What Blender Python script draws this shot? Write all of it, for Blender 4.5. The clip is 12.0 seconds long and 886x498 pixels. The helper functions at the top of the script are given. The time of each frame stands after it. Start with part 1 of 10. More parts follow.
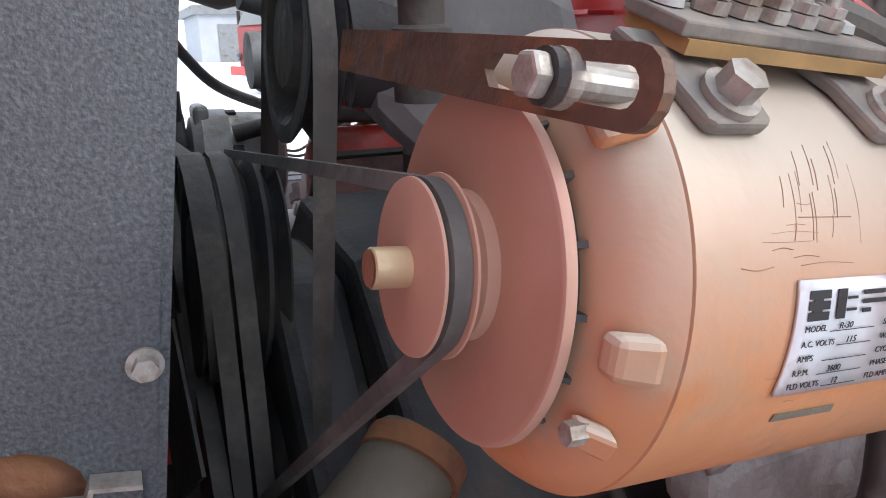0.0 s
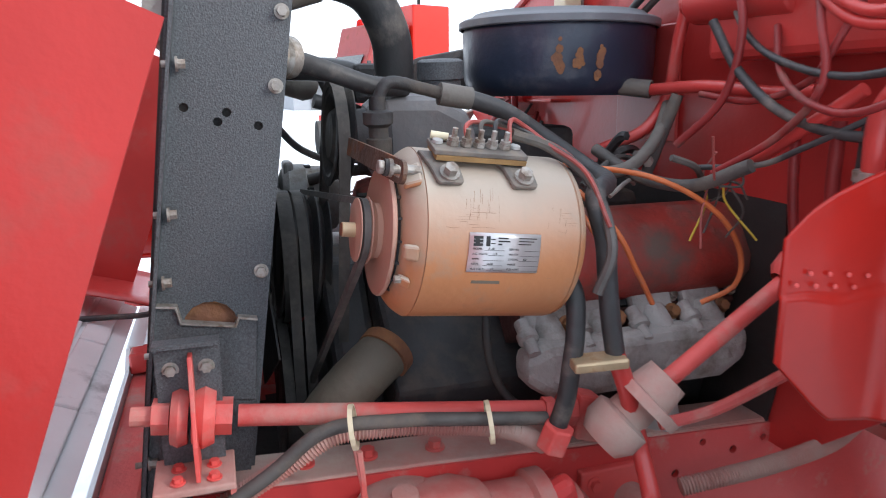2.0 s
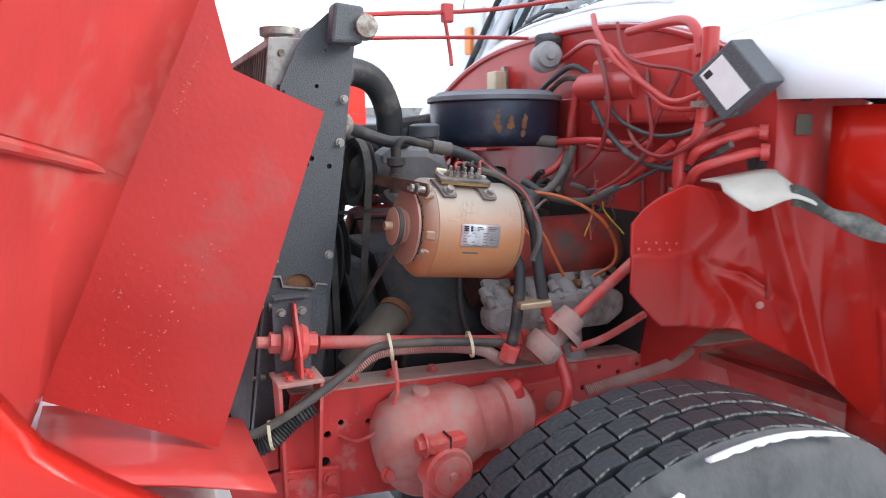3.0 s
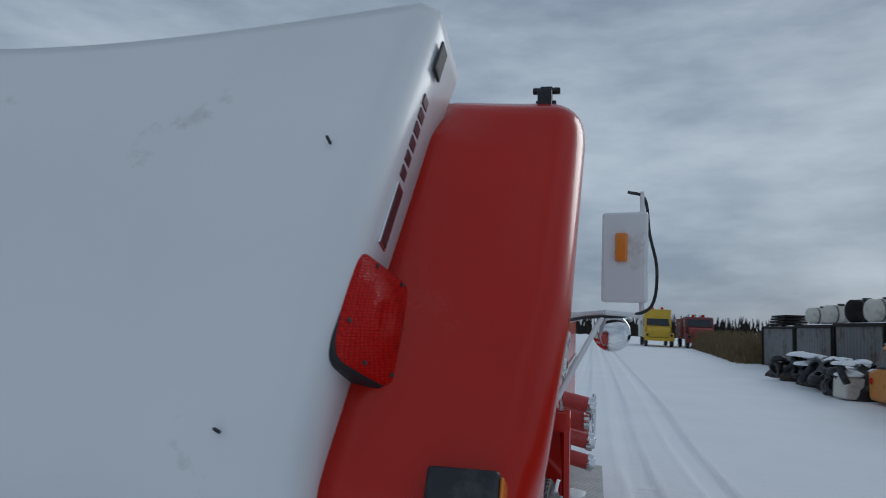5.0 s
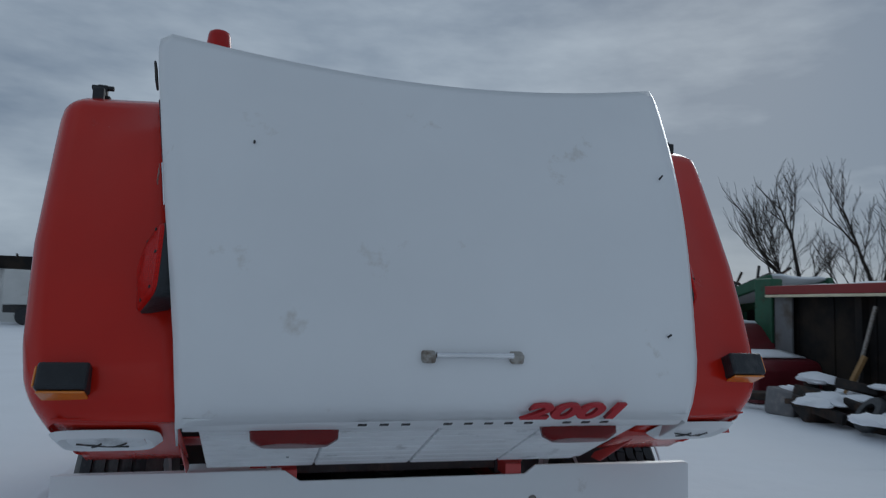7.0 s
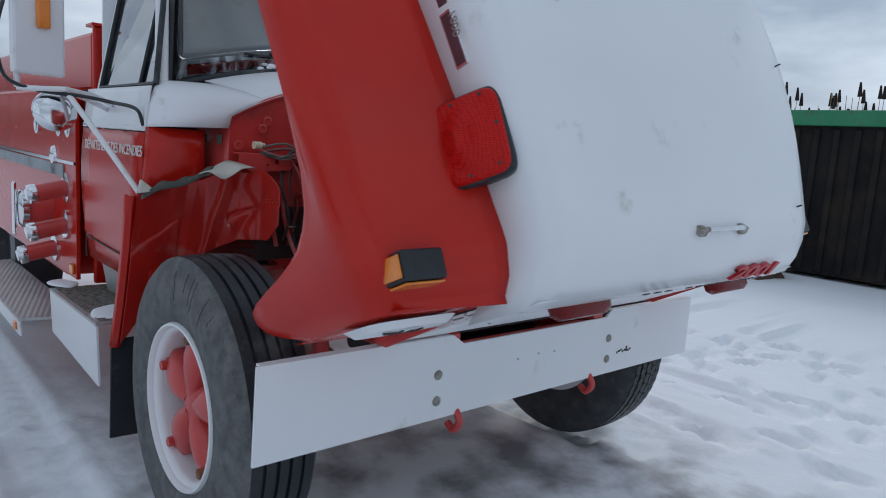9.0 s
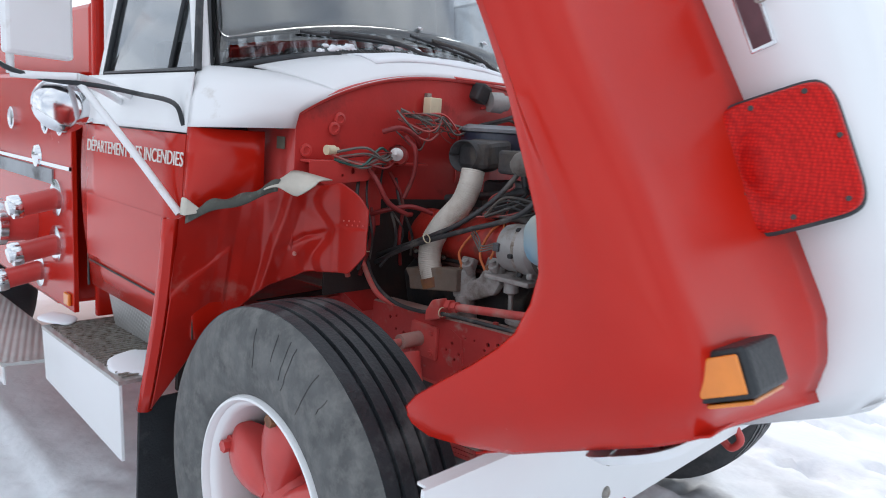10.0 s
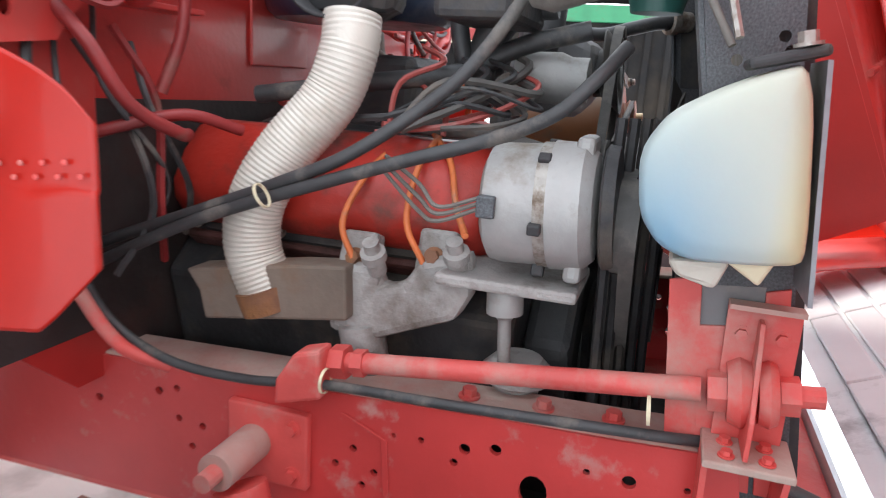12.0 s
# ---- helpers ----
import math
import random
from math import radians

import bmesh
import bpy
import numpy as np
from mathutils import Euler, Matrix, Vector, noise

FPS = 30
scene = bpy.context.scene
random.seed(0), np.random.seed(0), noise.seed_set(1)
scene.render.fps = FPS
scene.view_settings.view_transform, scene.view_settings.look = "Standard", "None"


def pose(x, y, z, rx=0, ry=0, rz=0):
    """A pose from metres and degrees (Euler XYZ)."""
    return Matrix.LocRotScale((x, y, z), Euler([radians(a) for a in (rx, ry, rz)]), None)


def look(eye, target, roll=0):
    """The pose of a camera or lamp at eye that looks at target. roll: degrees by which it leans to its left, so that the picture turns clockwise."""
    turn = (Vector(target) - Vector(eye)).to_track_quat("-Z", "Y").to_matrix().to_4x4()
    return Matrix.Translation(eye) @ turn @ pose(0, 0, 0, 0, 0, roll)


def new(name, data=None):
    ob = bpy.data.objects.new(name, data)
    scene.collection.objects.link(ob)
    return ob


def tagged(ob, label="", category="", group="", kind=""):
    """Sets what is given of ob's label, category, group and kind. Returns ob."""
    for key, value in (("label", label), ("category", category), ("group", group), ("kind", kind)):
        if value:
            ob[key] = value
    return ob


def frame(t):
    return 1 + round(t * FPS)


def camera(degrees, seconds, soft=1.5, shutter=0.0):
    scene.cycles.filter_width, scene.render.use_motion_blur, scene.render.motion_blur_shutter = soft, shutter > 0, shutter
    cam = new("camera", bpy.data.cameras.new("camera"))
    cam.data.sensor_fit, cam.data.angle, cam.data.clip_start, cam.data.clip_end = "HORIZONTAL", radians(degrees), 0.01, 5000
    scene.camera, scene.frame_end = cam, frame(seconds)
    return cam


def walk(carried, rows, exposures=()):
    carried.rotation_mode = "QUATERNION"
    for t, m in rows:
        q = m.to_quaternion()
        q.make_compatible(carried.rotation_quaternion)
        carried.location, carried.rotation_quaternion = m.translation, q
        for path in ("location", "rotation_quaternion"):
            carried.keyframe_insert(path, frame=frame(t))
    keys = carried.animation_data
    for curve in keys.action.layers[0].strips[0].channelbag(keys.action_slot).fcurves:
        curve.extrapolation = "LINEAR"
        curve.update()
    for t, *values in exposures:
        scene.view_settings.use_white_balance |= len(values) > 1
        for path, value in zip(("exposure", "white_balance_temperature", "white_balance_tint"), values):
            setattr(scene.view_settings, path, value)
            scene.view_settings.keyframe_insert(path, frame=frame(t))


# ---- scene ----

cam = camera(65.1, 12.0, soft=1.0, shutter=0.2)
PATH = [
    (0, (0.675, -0.301, 1.326), (-1.07, 0.492, 0.756), -0.7),
    (0.5, (0.682, -0.287, 1.317), (-1.126, 0.408, 0.82), -0.3),
    (1, (0.743, -0.276, 1.328), (-1.086, 0.36, 0.825), -0.2),
    (1.3, (0.846, -0.281, 1.348), (-0.994, 0.313, 0.838), -0.6),
    (1.5, (0.923, -0.29, 1.361), (-0.927, 0.277, 0.852), -0.7),
    (2, (1.165, -0.345, 1.387), (-0.691, 0.255, 0.948), -0.5),
    (2.5, (1.414, -0.428, 1.397), (-0.445, 0.195, 1.0), -0.4),
    (3, (1.62, -0.658, 1.399), (-0.17, 0.178, 1.088), -0.7),
    (3.5, (1.696, -0.988, 1.419), (0.22, 0.346, 1.22), -0.5),
    (3.7, (1.669, -1.143, 1.381), (0.341, 0.351, 1.293), -0.6),
    (5.3, (0.962, -2.327, 1.518), (0.694, -0.359, 1.751), 2.3),
    (5.5, (0.799, -2.444, 1.514), (0.629, -0.467, 1.761), 1.9),
    (6, (0.354, -2.703, 1.501), (0.396, -0.718, 1.749), 1.7),
    (6.5, (-0.079, -2.837, 1.442), (0.141, -0.864, 1.685), 1.6),
    (7, (-0.501, -2.915, 1.389), (-0.002, -0.986, 1.559), 1.7),
    (7.5, (-0.917, -2.937, 1.377), (-0.116, -1.108, 1.277), 2.0),
    (7.7, (-1.084, -2.892, 1.374), (-0.176, -1.117, 1.216), 2.4),
    (9.3, (-1.927, -1.923, 1.453), (-0.585, -0.47, 1.16), 4.0),
    (9.5, (-1.925, -1.76, 1.451), (-0.574, -0.315, 1.158), 4.0),
    (10, (-1.892, -1.362, 1.471), (-0.484, 0.021, 1.149), 3.9),
    (10.5, (-1.748, -0.983, 1.414), (-0.214, 0.246, 1.049), 3.8),
    (11, (-1.56, -0.676, 1.374), (0.074, 0.401, 0.958), 3.8),
    (11.5, (-1.367, -0.429, 1.346), (0.385, 0.422, 0.892), 3.8),
    (12, (-1.114, -0.291, 1.303), (0.737, 0.293, 0.821), 3.7),
]
EXPOSURES = [(0, 2.38, 6500, 10), (0.7, 2.25, 6500, 10), (1.5, 2.05, 6400, 10), (2.5, 2.14, 6400, 10), (3.2, 1.98, 6400, 10), (3.7, 1.68, 6400, 10), (5.2, -0.4, 5850, 5), (6.2, -0.45, 5850, 5), (7.0, -0.5, 5850, 5),
             (7.7, -0.55, 5850, 5), (9.3, 0.58, 6200, 9), (9.7, 0.95, 6500, 10), (10.0, 1.36, 6600, 10), (10.5, 1.62, 6900, 10), (11.0, 2.12, 6900, 10), (11.5, 2.56, 6900, 10), (12, 2.66, 6900, 10)]
walk(cam, [(t, look(eye, target, roll)) for t, eye, target, roll in PATH], EXPOSURES)

# ---- daylight: overcast winter sky, the sun a soft bright patch behind the cloud ----
SUN_AZIMUTH, SUN_HEIGHT = radians(37), radians(24)


def make_world():
    w = bpy.data.worlds.new("overcast_sky")
    scene.world = w
    w.use_nodes = True
    n, l = w.node_tree.nodes, w.node_tree.links
    n.clear()
    out, bg = n.new("ShaderNodeOutputWorld"), n.new("ShaderNodeBackground")
    sky = n.new("ShaderNodeTexSky")
    sky.sky_type, sky.sun_disc = "NISHITA", False
    sky.sun_elevation, sky.sun_rotation = SUN_HEIGHT, SUN_AZIMUTH
    co, mp = n.new("ShaderNodeTexCoord"), n.new("ShaderNodeMapping")
    mp.inputs["Scale"].default_value = (1.0, 1.0, 3.2)
    no = n.new("ShaderNodeTexNoise")
    no.inputs["Scale"].default_value, no.inputs["Detail"].default_value = 2.3, 6
    no.inputs["Roughness"].default_value = 0.55
    ramp = n.new("ShaderNodeValToRGB")
    ramp.color_ramp.elements[0].position, ramp.color_ramp.elements[0].color = 0.40, (2.8, 3.25, 3.95, 1)
    ramp.color_ramp.elements[1].position, ramp.color_ramp.elements[1].color = 0.64, (5.6, 6.0, 6.5, 1)
    mix = n.new("ShaderNodeMix")
    mix.data_type, mix.inputs["Factor"].default_value = "RGBA", 0.95
    l.new(co.outputs["Generated"], mp.inputs["Vector"])
    l.new(mp.outputs["Vector"], no.inputs["Vector"])
    l.new(no.outputs["Fac"], ramp.inputs["Fac"])
    l.new(sky.outputs["Color"], mix.inputs["A"])
    l.new(ramp.outputs["Color"], mix.inputs["B"])
    l.new(mix.outputs["Result"], bg.inputs["Color"])
    bg.inputs["Strength"].default_value = 0.1
    l.new(bg.outputs["Background"], out.inputs["Surface"])


make_world()
sun = new("sun", bpy.data.lights.new("sun", "SUN"))
sun.data.energy, sun.data.angle, sun.data.color = 0.8, radians(25), (1.0, 0.96, 0.9)
sun.matrix_world = look((0, 0, 20), (-math.sin(SUN_AZIMUTH) * 20, -math.cos(SUN_AZIMUTH) * 20, 20 - math.tan(SUN_HEIGHT) * 20))

# ---- materials ----
def mat(name, col, rough=0.5, metal=0.0, var=0.12, scale=6.0, bump=0.08, bscale=90.0, dirt=None, amount=0.0, dscale=4.0, coat=0.0, spec=0.5, emit=None, alpha=1.0, trans=0.0, island=0.0):
    m = bpy.data.materials.new(name)
    m.use_nodes = True
    n, l = m.node_tree.nodes, m.node_tree.links
    b = n["Principled BSDF"]
    co = n.new("ShaderNodeTexCoord")
    no = n.new("ShaderNodeTexNoise")
    no.inputs["Scale"].default_value, no.inputs["Detail"].default_value = scale, 6
    l.new(co.outputs["Object"], no.inputs["Vector"])
    ramp = n.new("ShaderNodeValToRGB")
    e = ramp.color_ramp.elements
    e[0].position, e[1].position = 0.3, 0.7
    e[0].color = (*[c * (1 - var) for c in col], 1)
    e[1].color = (*[min(1, c * (1 + var)) for c in col], 1)
    l.new(no.outputs["Fac"], ramp.inputs["Fac"])
    colour = ramp.outputs["Color"]
    if dirt:
        dn = n.new("ShaderNodeTexNoise")
        dn.inputs["Scale"].default_value, dn.inputs["Detail"].default_value, dn.inputs["Roughness"].default_value = dscale, 8, 0.65
        l.new(co.outputs["Object"], dn.inputs["Vector"])
        dr = n.new("ShaderNodeValToRGB")
        dr.color_ramp.elements[0].position, dr.color_ramp.elements[1].position = 0.62 - amount * 0.45, 0.75 - amount * 0.25
        l.new(dn.outputs["Fac"], dr.inputs["Fac"])
        mx = n.new("ShaderNodeMix")
        mx.data_type = "RGBA"
        l.new(dr.outputs["Color"], mx.inputs["Factor"])
        l.new(colour, mx.inputs["A"])
        mx.inputs["B"].default_value = (*dirt, 1)
        colour = mx.outputs["Result"]
        rr = n.new("ShaderNodeMapRange")
        rr.inputs["To Min"].default_value, rr.inputs["To Max"].default_value = rough, min(1.0, rough + 0.4)
        l.new(dr.outputs["Color"], rr.inputs["Value"])
        l.new(rr.outputs["Result"], b.inputs["Roughness"])
    else:
        rr = n.new("ShaderNodeMapRange")
        rr.inputs["To Min"].default_value, rr.inputs["To Max"].default_value = max(0.02, rough * 0.8), min(1.0, rough * 1.2)
        l.new(no.outputs["Fac"], rr.inputs["Value"])
        l.new(rr.outputs["Result"], b.inputs["Roughness"])
    if island:
        oi = n.new("ShaderNodeObjectInfo")
        hs = n.new("ShaderNodeHueSaturation")
        mr = n.new("ShaderNodeMapRange")
        mr.inputs["To Min"].default_value, mr.inputs["To Max"].default_value = 1 - island, 1 + island
        l.new(oi.outputs["Random"], mr.inputs["Value"])
        l.new(mr.outputs["Result"], hs.inputs["Value"])
        l.new(colour, hs.inputs["Color"])
        colour = hs.outputs["Color"]
    l.new(colour, b.inputs["Base Color"])
    if bump:
        bn = n.new("ShaderNodeTexNoise")
        bn.inputs["Scale"].default_value, bn.inputs["Detail"].default_value = bscale, 4
        l.new(co.outputs["Object"], bn.inputs["Vector"])
        bp = n.new("ShaderNodeBump")
        bp.inputs["Strength"].default_value, bp.inputs["Distance"].default_value = bump, 0.01
        l.new(bn.outputs["Fac"], bp.inputs["Height"])
        l.new(bp.outputs["Normal"], b.inputs["Normal"])
    b.inputs["Metallic"].default_value = metal
    b.inputs["Specular IOR Level"].default_value = spec
    b.inputs["Coat Weight"].default_value, b.inputs["Coat Roughness"].default_value = coat, 0.06
    b.inputs["Transmission Weight"].default_value = trans
    if emit:
        b.inputs["Emission Color"].default_value, b.inputs["Emission Strength"].default_value = (*emit[0], 1), emit[1]
    return m


RED = mat("red_paint", (0.48, 0.014, 0.006), 0.24, var=0.08, scale=2.5, bump=0.012, bscale=7, coat=0.12, spec=0.28, dirt=(0.44, 0.05, 0.04), amount=-0.02, dscale=1.6)
RED_IN = mat("dull_red_paint", (0.54, 0.054, 0.048), 0.36, var=0.15, scale=5, bump=0.05, coat=0.2, dirt=(0.48, 0.12, 0.10), amount=0.12, dscale=5.5)
RED_DUSTY = mat("dusty_red_paint", (0.64, 0.090, 0.080), 0.5, var=0.2, scale=7, bump=0.12, dirt=(0.50, 0.28, 0.24), amount=0.30, dscale=8)
RED_ENGINE = mat("engine_red", (0.34, 0.04, 0.03), 0.5, var=0.3, scale=9, bump=0.2, dirt=(0.13, 0.085, 0.07), amount=0.42, dscale=11)
WHITE = mat("white_paint", (0.78, 0.79, 0.80), 0.34, var=0.04, scale=1.5, bump=0.015, bscale=25, coat=0.15, dirt=(0.55, 0.52, 0.48), amount=-0.02, dscale=5)
BLACK = mat("black_paint", (0.077, 0.085, 0.093), 0.46, var=0.40, scale=420, bump=0.22, bscale=600, dirt=(0.20, 0.21, 0.235), amount=0.02, dscale=330)
BLACKMETAL = mat("sooty_black_metal", (0.032, 0.032, 0.034), 0.6, var=0.4, scale=14, bump=0.2, dirt=(0.10, 0.085, 0.07), amount=0.3, dscale=10)
RUBBER = mat("tyre_rubber", (0.024, 0.027, 0.031), 0.42, var=0.3, scale=9, bump=0.25, bscale=120, dirt=(0.11, 0.11, 0.11), amount=0.15, dscale=5, spec=0.35)
# Left tyre's sidewall, set darker than the right one.
SIDEWALL_DARK = mat("dark_sidewall_rubber", (0.058, 0.060, 0.063), 0.6, var=0.25, scale=14, bump=0.2, bscale=70, dirt=(0.10, 0.10, 0.10), amount=0.3, dscale=18, spec=0.3)
SIDEWALL = mat("scuffed_sidewall_rubber", (0.105, 0.108, 0.108), 0.75, var=0.25, scale=14, bump=0.25, bscale=70, dirt=(0.17, 0.17, 0.165), amount=0.4, dscale=22, spec=0.3)
HOSE = mat("black_rubber_hose", (0.042, 0.043, 0.045), 0.5, var=0.3, scale=16, bump=0.1, dirt=(0.18, 0.16, 0.14), amount=0.2, dscale=12)
HOSE_GREY = mat("dusty_rubber_hose", (0.085, 0.08, 0.075), 0.6, var=0.3, scale=18, bump=0.15, dirt=(0.17, 0.145, 0.12), amount=0.25, dscale=14)
GEN_PINK = mat("pink_primer_pulley", (0.42, 0.245, 0.18), 0.6, var=0.06, scale=9, bump=0.05, dirt=(0.50, 0.32, 0.26), amount=0.12, dscale=9)
RUST = mat("rusty_steel", (0.20, 0.09, 0.05), 0.7, metal=0.1, var=0.4, scale=18, bump=0.3, dirt=(0.30, 0.14, 0.06), amount=0.4, dscale=15)
BRASS = mat("bare_shaft_metal", (0.55, 0.42, 0.26), 0.4, metal=0.5, var=0.2, scale=20, dirt=(0.45, 0.2, 0.07), amount=0.2, dscale=15)
STEEL = mat("dull_zinc_steel", (0.38, 0.36, 0.33), 0.5, metal=0.65, var=0.25, scale=35, bump=0.15, dirt=(0.22, 0.17, 0.13), amount=0.36, dscale=40)
CASTGREY = mat("grey_cast_iron", (0.36, 0.345, 0.33), 0.7, metal=0.1, var=0.2, scale=12, bump=0.3, bscale=150, dirt=(0.15, 0.12, 0.10), amount=0.32, dscale=9)
ALU = mat("cast_aluminium", (0.37, 0.37, 0.36), 0.6, metal=0.3, var=0.15, scale=14, bump=0.15, dirt=(0.28, 0.25, 0.21), amount=0.2, dscale=12)
CHROME = mat("chrome", (0.75, 0.76, 0.78), 0.12, metal=1.0, var=0.06, scale=10, bump=0.0)
FOIL = mat("corrugated_foil_duct", (0.60, 0.575, 0.51), 0.5, metal=0.15, var=0.08, scale=10, bump=0.1, dirt=(0.50, 0.45, 0.38), amount=0.15, dscale=8)
CREAM = mat("cream_plastic", (0.72, 0.66, 0.46), 0.45, var=0.12, scale=6, dirt=(0.5, 0.42, 0.28), amount=0.1)
WIRE_ORANGE = mat("orange_wire", (0.62, 0.16, 0.05), 0.5, var=0.2, scale=20, dirt=(0.3, 0.2, 0.15), amount=0.15, dscale=15)
WIRE_YELLOW = mat("yellow_wire", (0.6, 0.45, 0.06), 0.5, var=0.2, scale=20)
GREY_LEATHER = mat("torn_pale_rubber_flap", (0.54, 0.52, 0.45), 0.75, var=0.15, scale=9, bump=0.2, dirt=(0.28, 0.28, 0.24), amount=0.15, dscale=8)
OLIVE = mat("oily_olive_casting", (0.14, 0.125, 0.095), 0.6, var=0.25, scale=6, bump=0.15, dirt=(0.10, 0.08, 0.06), amount=0.3, dscale=5)
SNOW = mat("snow", (0.84, 0.86, 0.89), 0.75, var=0.03, scale=0.6, bump=0.25, bscale=9, spec=0.25)
AMBER = mat("amber_plastic", (0.75, 0.22, 0.02), 0.25, var=0.1, scale=20, coat=0.5, bump=0.05, bscale=200)
LENS_DARK = mat("dark_red_lens", (0.16, 0.006, 0.006), 0.25, var=0.15, scale=12, bump=0.2, bscale=160, coat=0.1, spec=0.25)
DARKBADGE = mat("dark_badge_enamel", (0.10, 0.04, 0.05), 0.35, var=0.2, scale=20)
NUMBER_RED = mat("red_vinyl", (0.42, 0.012, 0.02), 0.4, var=0.08, scale=12, bump=0.0)
GRILLE_WHITE = mat("worn_white_slat", (0.82, 0.83, 0.84), 0.35, var=0.08, scale=5, dirt=(0.40, 0.40, 0.40), amount=0.12, dscale=6)
STEELBLUE = mat("dull_grey_metal", (0.30, 0.32, 0.34), 0.45, metal=0.4, var=0.15, scale=9, dirt=(0.15, 0.15, 0.15), amount=0.1)
DUSTY_FLANGE = mat("thick_grey_dust_on_red", (0.46, 0.22, 0.19), 0.8, var=0.25, scale=8, bump=0.2, dirt=(0.46, 0.36, 0.31), amount=0.5, dscale=6)
PAPER = mat("printed_paper", (0.72, 0.72, 0.70), 0.6, var=0.06, scale=30)
LETTER_WHITE = mat("white_lettering", (0.72, 0.68, 0.64), 0.5, var=0.1, scale=30, bump=0.0)
BEACON_RED = mat("beacon_red", (0.42, 0.008, 0.006), 0.25, var=0.1, scale=12, coat=0.2, spec=0.25)


def make_glass():
    m = bpy.data.materials.new("tinted_glass")
    m.use_nodes = True
    b = m.node_tree.nodes["Principled BSDF"]
    b.inputs["Base Color"].default_value = (0.44, 0.48, 0.50, 1)
    b.inputs["Roughness"].default_value = 0.03
    b.inputs["Transmission Weight"].default_value = 1.0
    b.inputs["IOR"].default_value = 1.52
    b.inputs["Coat Weight"].default_value = 1.0
    b.inputs["Coat IOR"].default_value = 1.65
    return m


GLASS = make_glass()


def make_chequer():
    m = bpy.data.materials.new("chequer_plate")
    m.use_nodes = True
    n, l = m.node_tree.nodes, m.node_tree.links
    b = n["Principled BSDF"]
    co = n.new("ShaderNodeTexCoord")
    heights = []
    for turn in (45, -45):
        mp = n.new("ShaderNodeMapping")
        mp.inputs["Rotation"].default_value = (radians(turn), radians(turn), radians(turn))
        wv = n.new("ShaderNodeTexWave")
        wv.inputs["Scale"].default_value = 22
        l.new(co.outputs["Object"], mp.inputs["Vector"])
        l.new(mp.outputs["Vector"], wv.inputs["Vector"])
        heights.append(wv.outputs["Fac"])
    mul = n.new("ShaderNodeMath")
    mul.operation = "MULTIPLY"
    l.new(heights[0], mul.inputs[0])
    l.new(heights[1], mul.inputs[1])
    bp = n.new("ShaderNodeBump")
    bp.inputs["Strength"].default_value, bp.inputs["Distance"].default_value = 0.6, 0.004
    l.new(mul.outputs["Value"], bp.inputs["Height"])
    l.new(bp.outputs["Normal"], b.inputs["Normal"])
    no = n.new("ShaderNodeTexNoise")
    no.inputs["Scale"].default_value, no.inputs["Detail"].default_value = 6, 6
    l.new(co.outputs["Object"], no.inputs["Vector"])
    rp = n.new("ShaderNodeValToRGB")
    rp.color_ramp.elements[0].color, rp.color_ramp.elements[1].color = (0.33, 0.33, 0.32, 1), (0.62, 0.62, 0.61, 1)
    l.new(no.outputs["Fac"], rp.inputs["Fac"])
    l.new(rp.outputs["Color"], b.inputs["Base Color"])
    b.inputs["Metallic"].default_value, b.inputs["Roughness"].default_value = 0.7, 0.42
    return m


CHEQUER = make_chequer()
BELT = mat("worn_belt_rubber", (0.085, 0.08, 0.075), 0.7, var=0.25, scale=30, bump=0.15, dirt=(0.16, 0.145, 0.13), amount=0.25, dscale=20)
CARD = mat("brown_fibre", (0.30, 0.18, 0.07), 0.7, var=0.2, scale=40)
WIRE_RED = mat("dull_red_wire", (0.35, 0.07, 0.06), 0.5, var=0.25, scale=20, dirt=(0.3, 0.22, 0.2), amount=0.2, dscale=15)
PLATE = mat("aluminium_plate", (0.62, 0.63, 0.64), 0.38, metal=0.55, var=0.12, scale=30, bump=0.05, dirt=(0.42, 0.40, 0.38), amount=0.1, dscale=30)
INK = mat("black_print", (0.02, 0.02, 0.022), 0.6, var=0.2, scale=40, bump=0.0)
COVER_RED = mat("grimy_red_cover", (0.42, 0.030, 0.020), 0.38, var=0.25, scale=7, bump=0.12, dirt=(0.10, 0.045, 0.035), amount=0.3, dscale=8)
SHUTTER = mat("pale_grey_shutter_paint", (0.36, 0.355, 0.33), 0.6, var=0.15, scale=12, bump=0.1, dirt=(0.16, 0.14, 0.12), amount=0.3, dscale=14)
GREYPAINT = mat("grey_painted_tank", (0.17, 0.17, 0.175), 0.6, var=0.15, scale=9, bump=0.1, dirt=(0.28, 0.26, 0.24), amount=0.2, dscale=9)
CREAM_GREY = mat("dusty_grey_rubber", (0.15, 0.14, 0.125), 0.7, var=0.2, scale=14, bump=0.12, dirt=(0.08, 0.07, 0.06), amount=0.2, dscale=14)
NAVY = mat("dark_blue_paint", (0.02, 0.03, 0.055), 0.4, var=0.3, scale=9, bump=0.08, dirt=(0.09, 0.09, 0.10), amount=0.2, dscale=9, coat=0.15)
STEELBLUE_DUST = mat("dusty_blue_lid", (0.16, 0.17, 0.185), 0.5, var=0.2, scale=8, dirt=(0.28, 0.28, 0.28), amount=0.25, dscale=7)
RUSTGREY = mat("brown_sheet_metal", (0.19, 0.15, 0.12), 0.75, metal=0.1, var=0.25, scale=10, bump=0.15, dirt=(0.22, 0.13, 0.08), amount=0.25, dscale=9)
GREEN_DARK = mat("dark_green_plastic", (0.02, 0.09, 0.075), 0.4, var=0.2, scale=10)


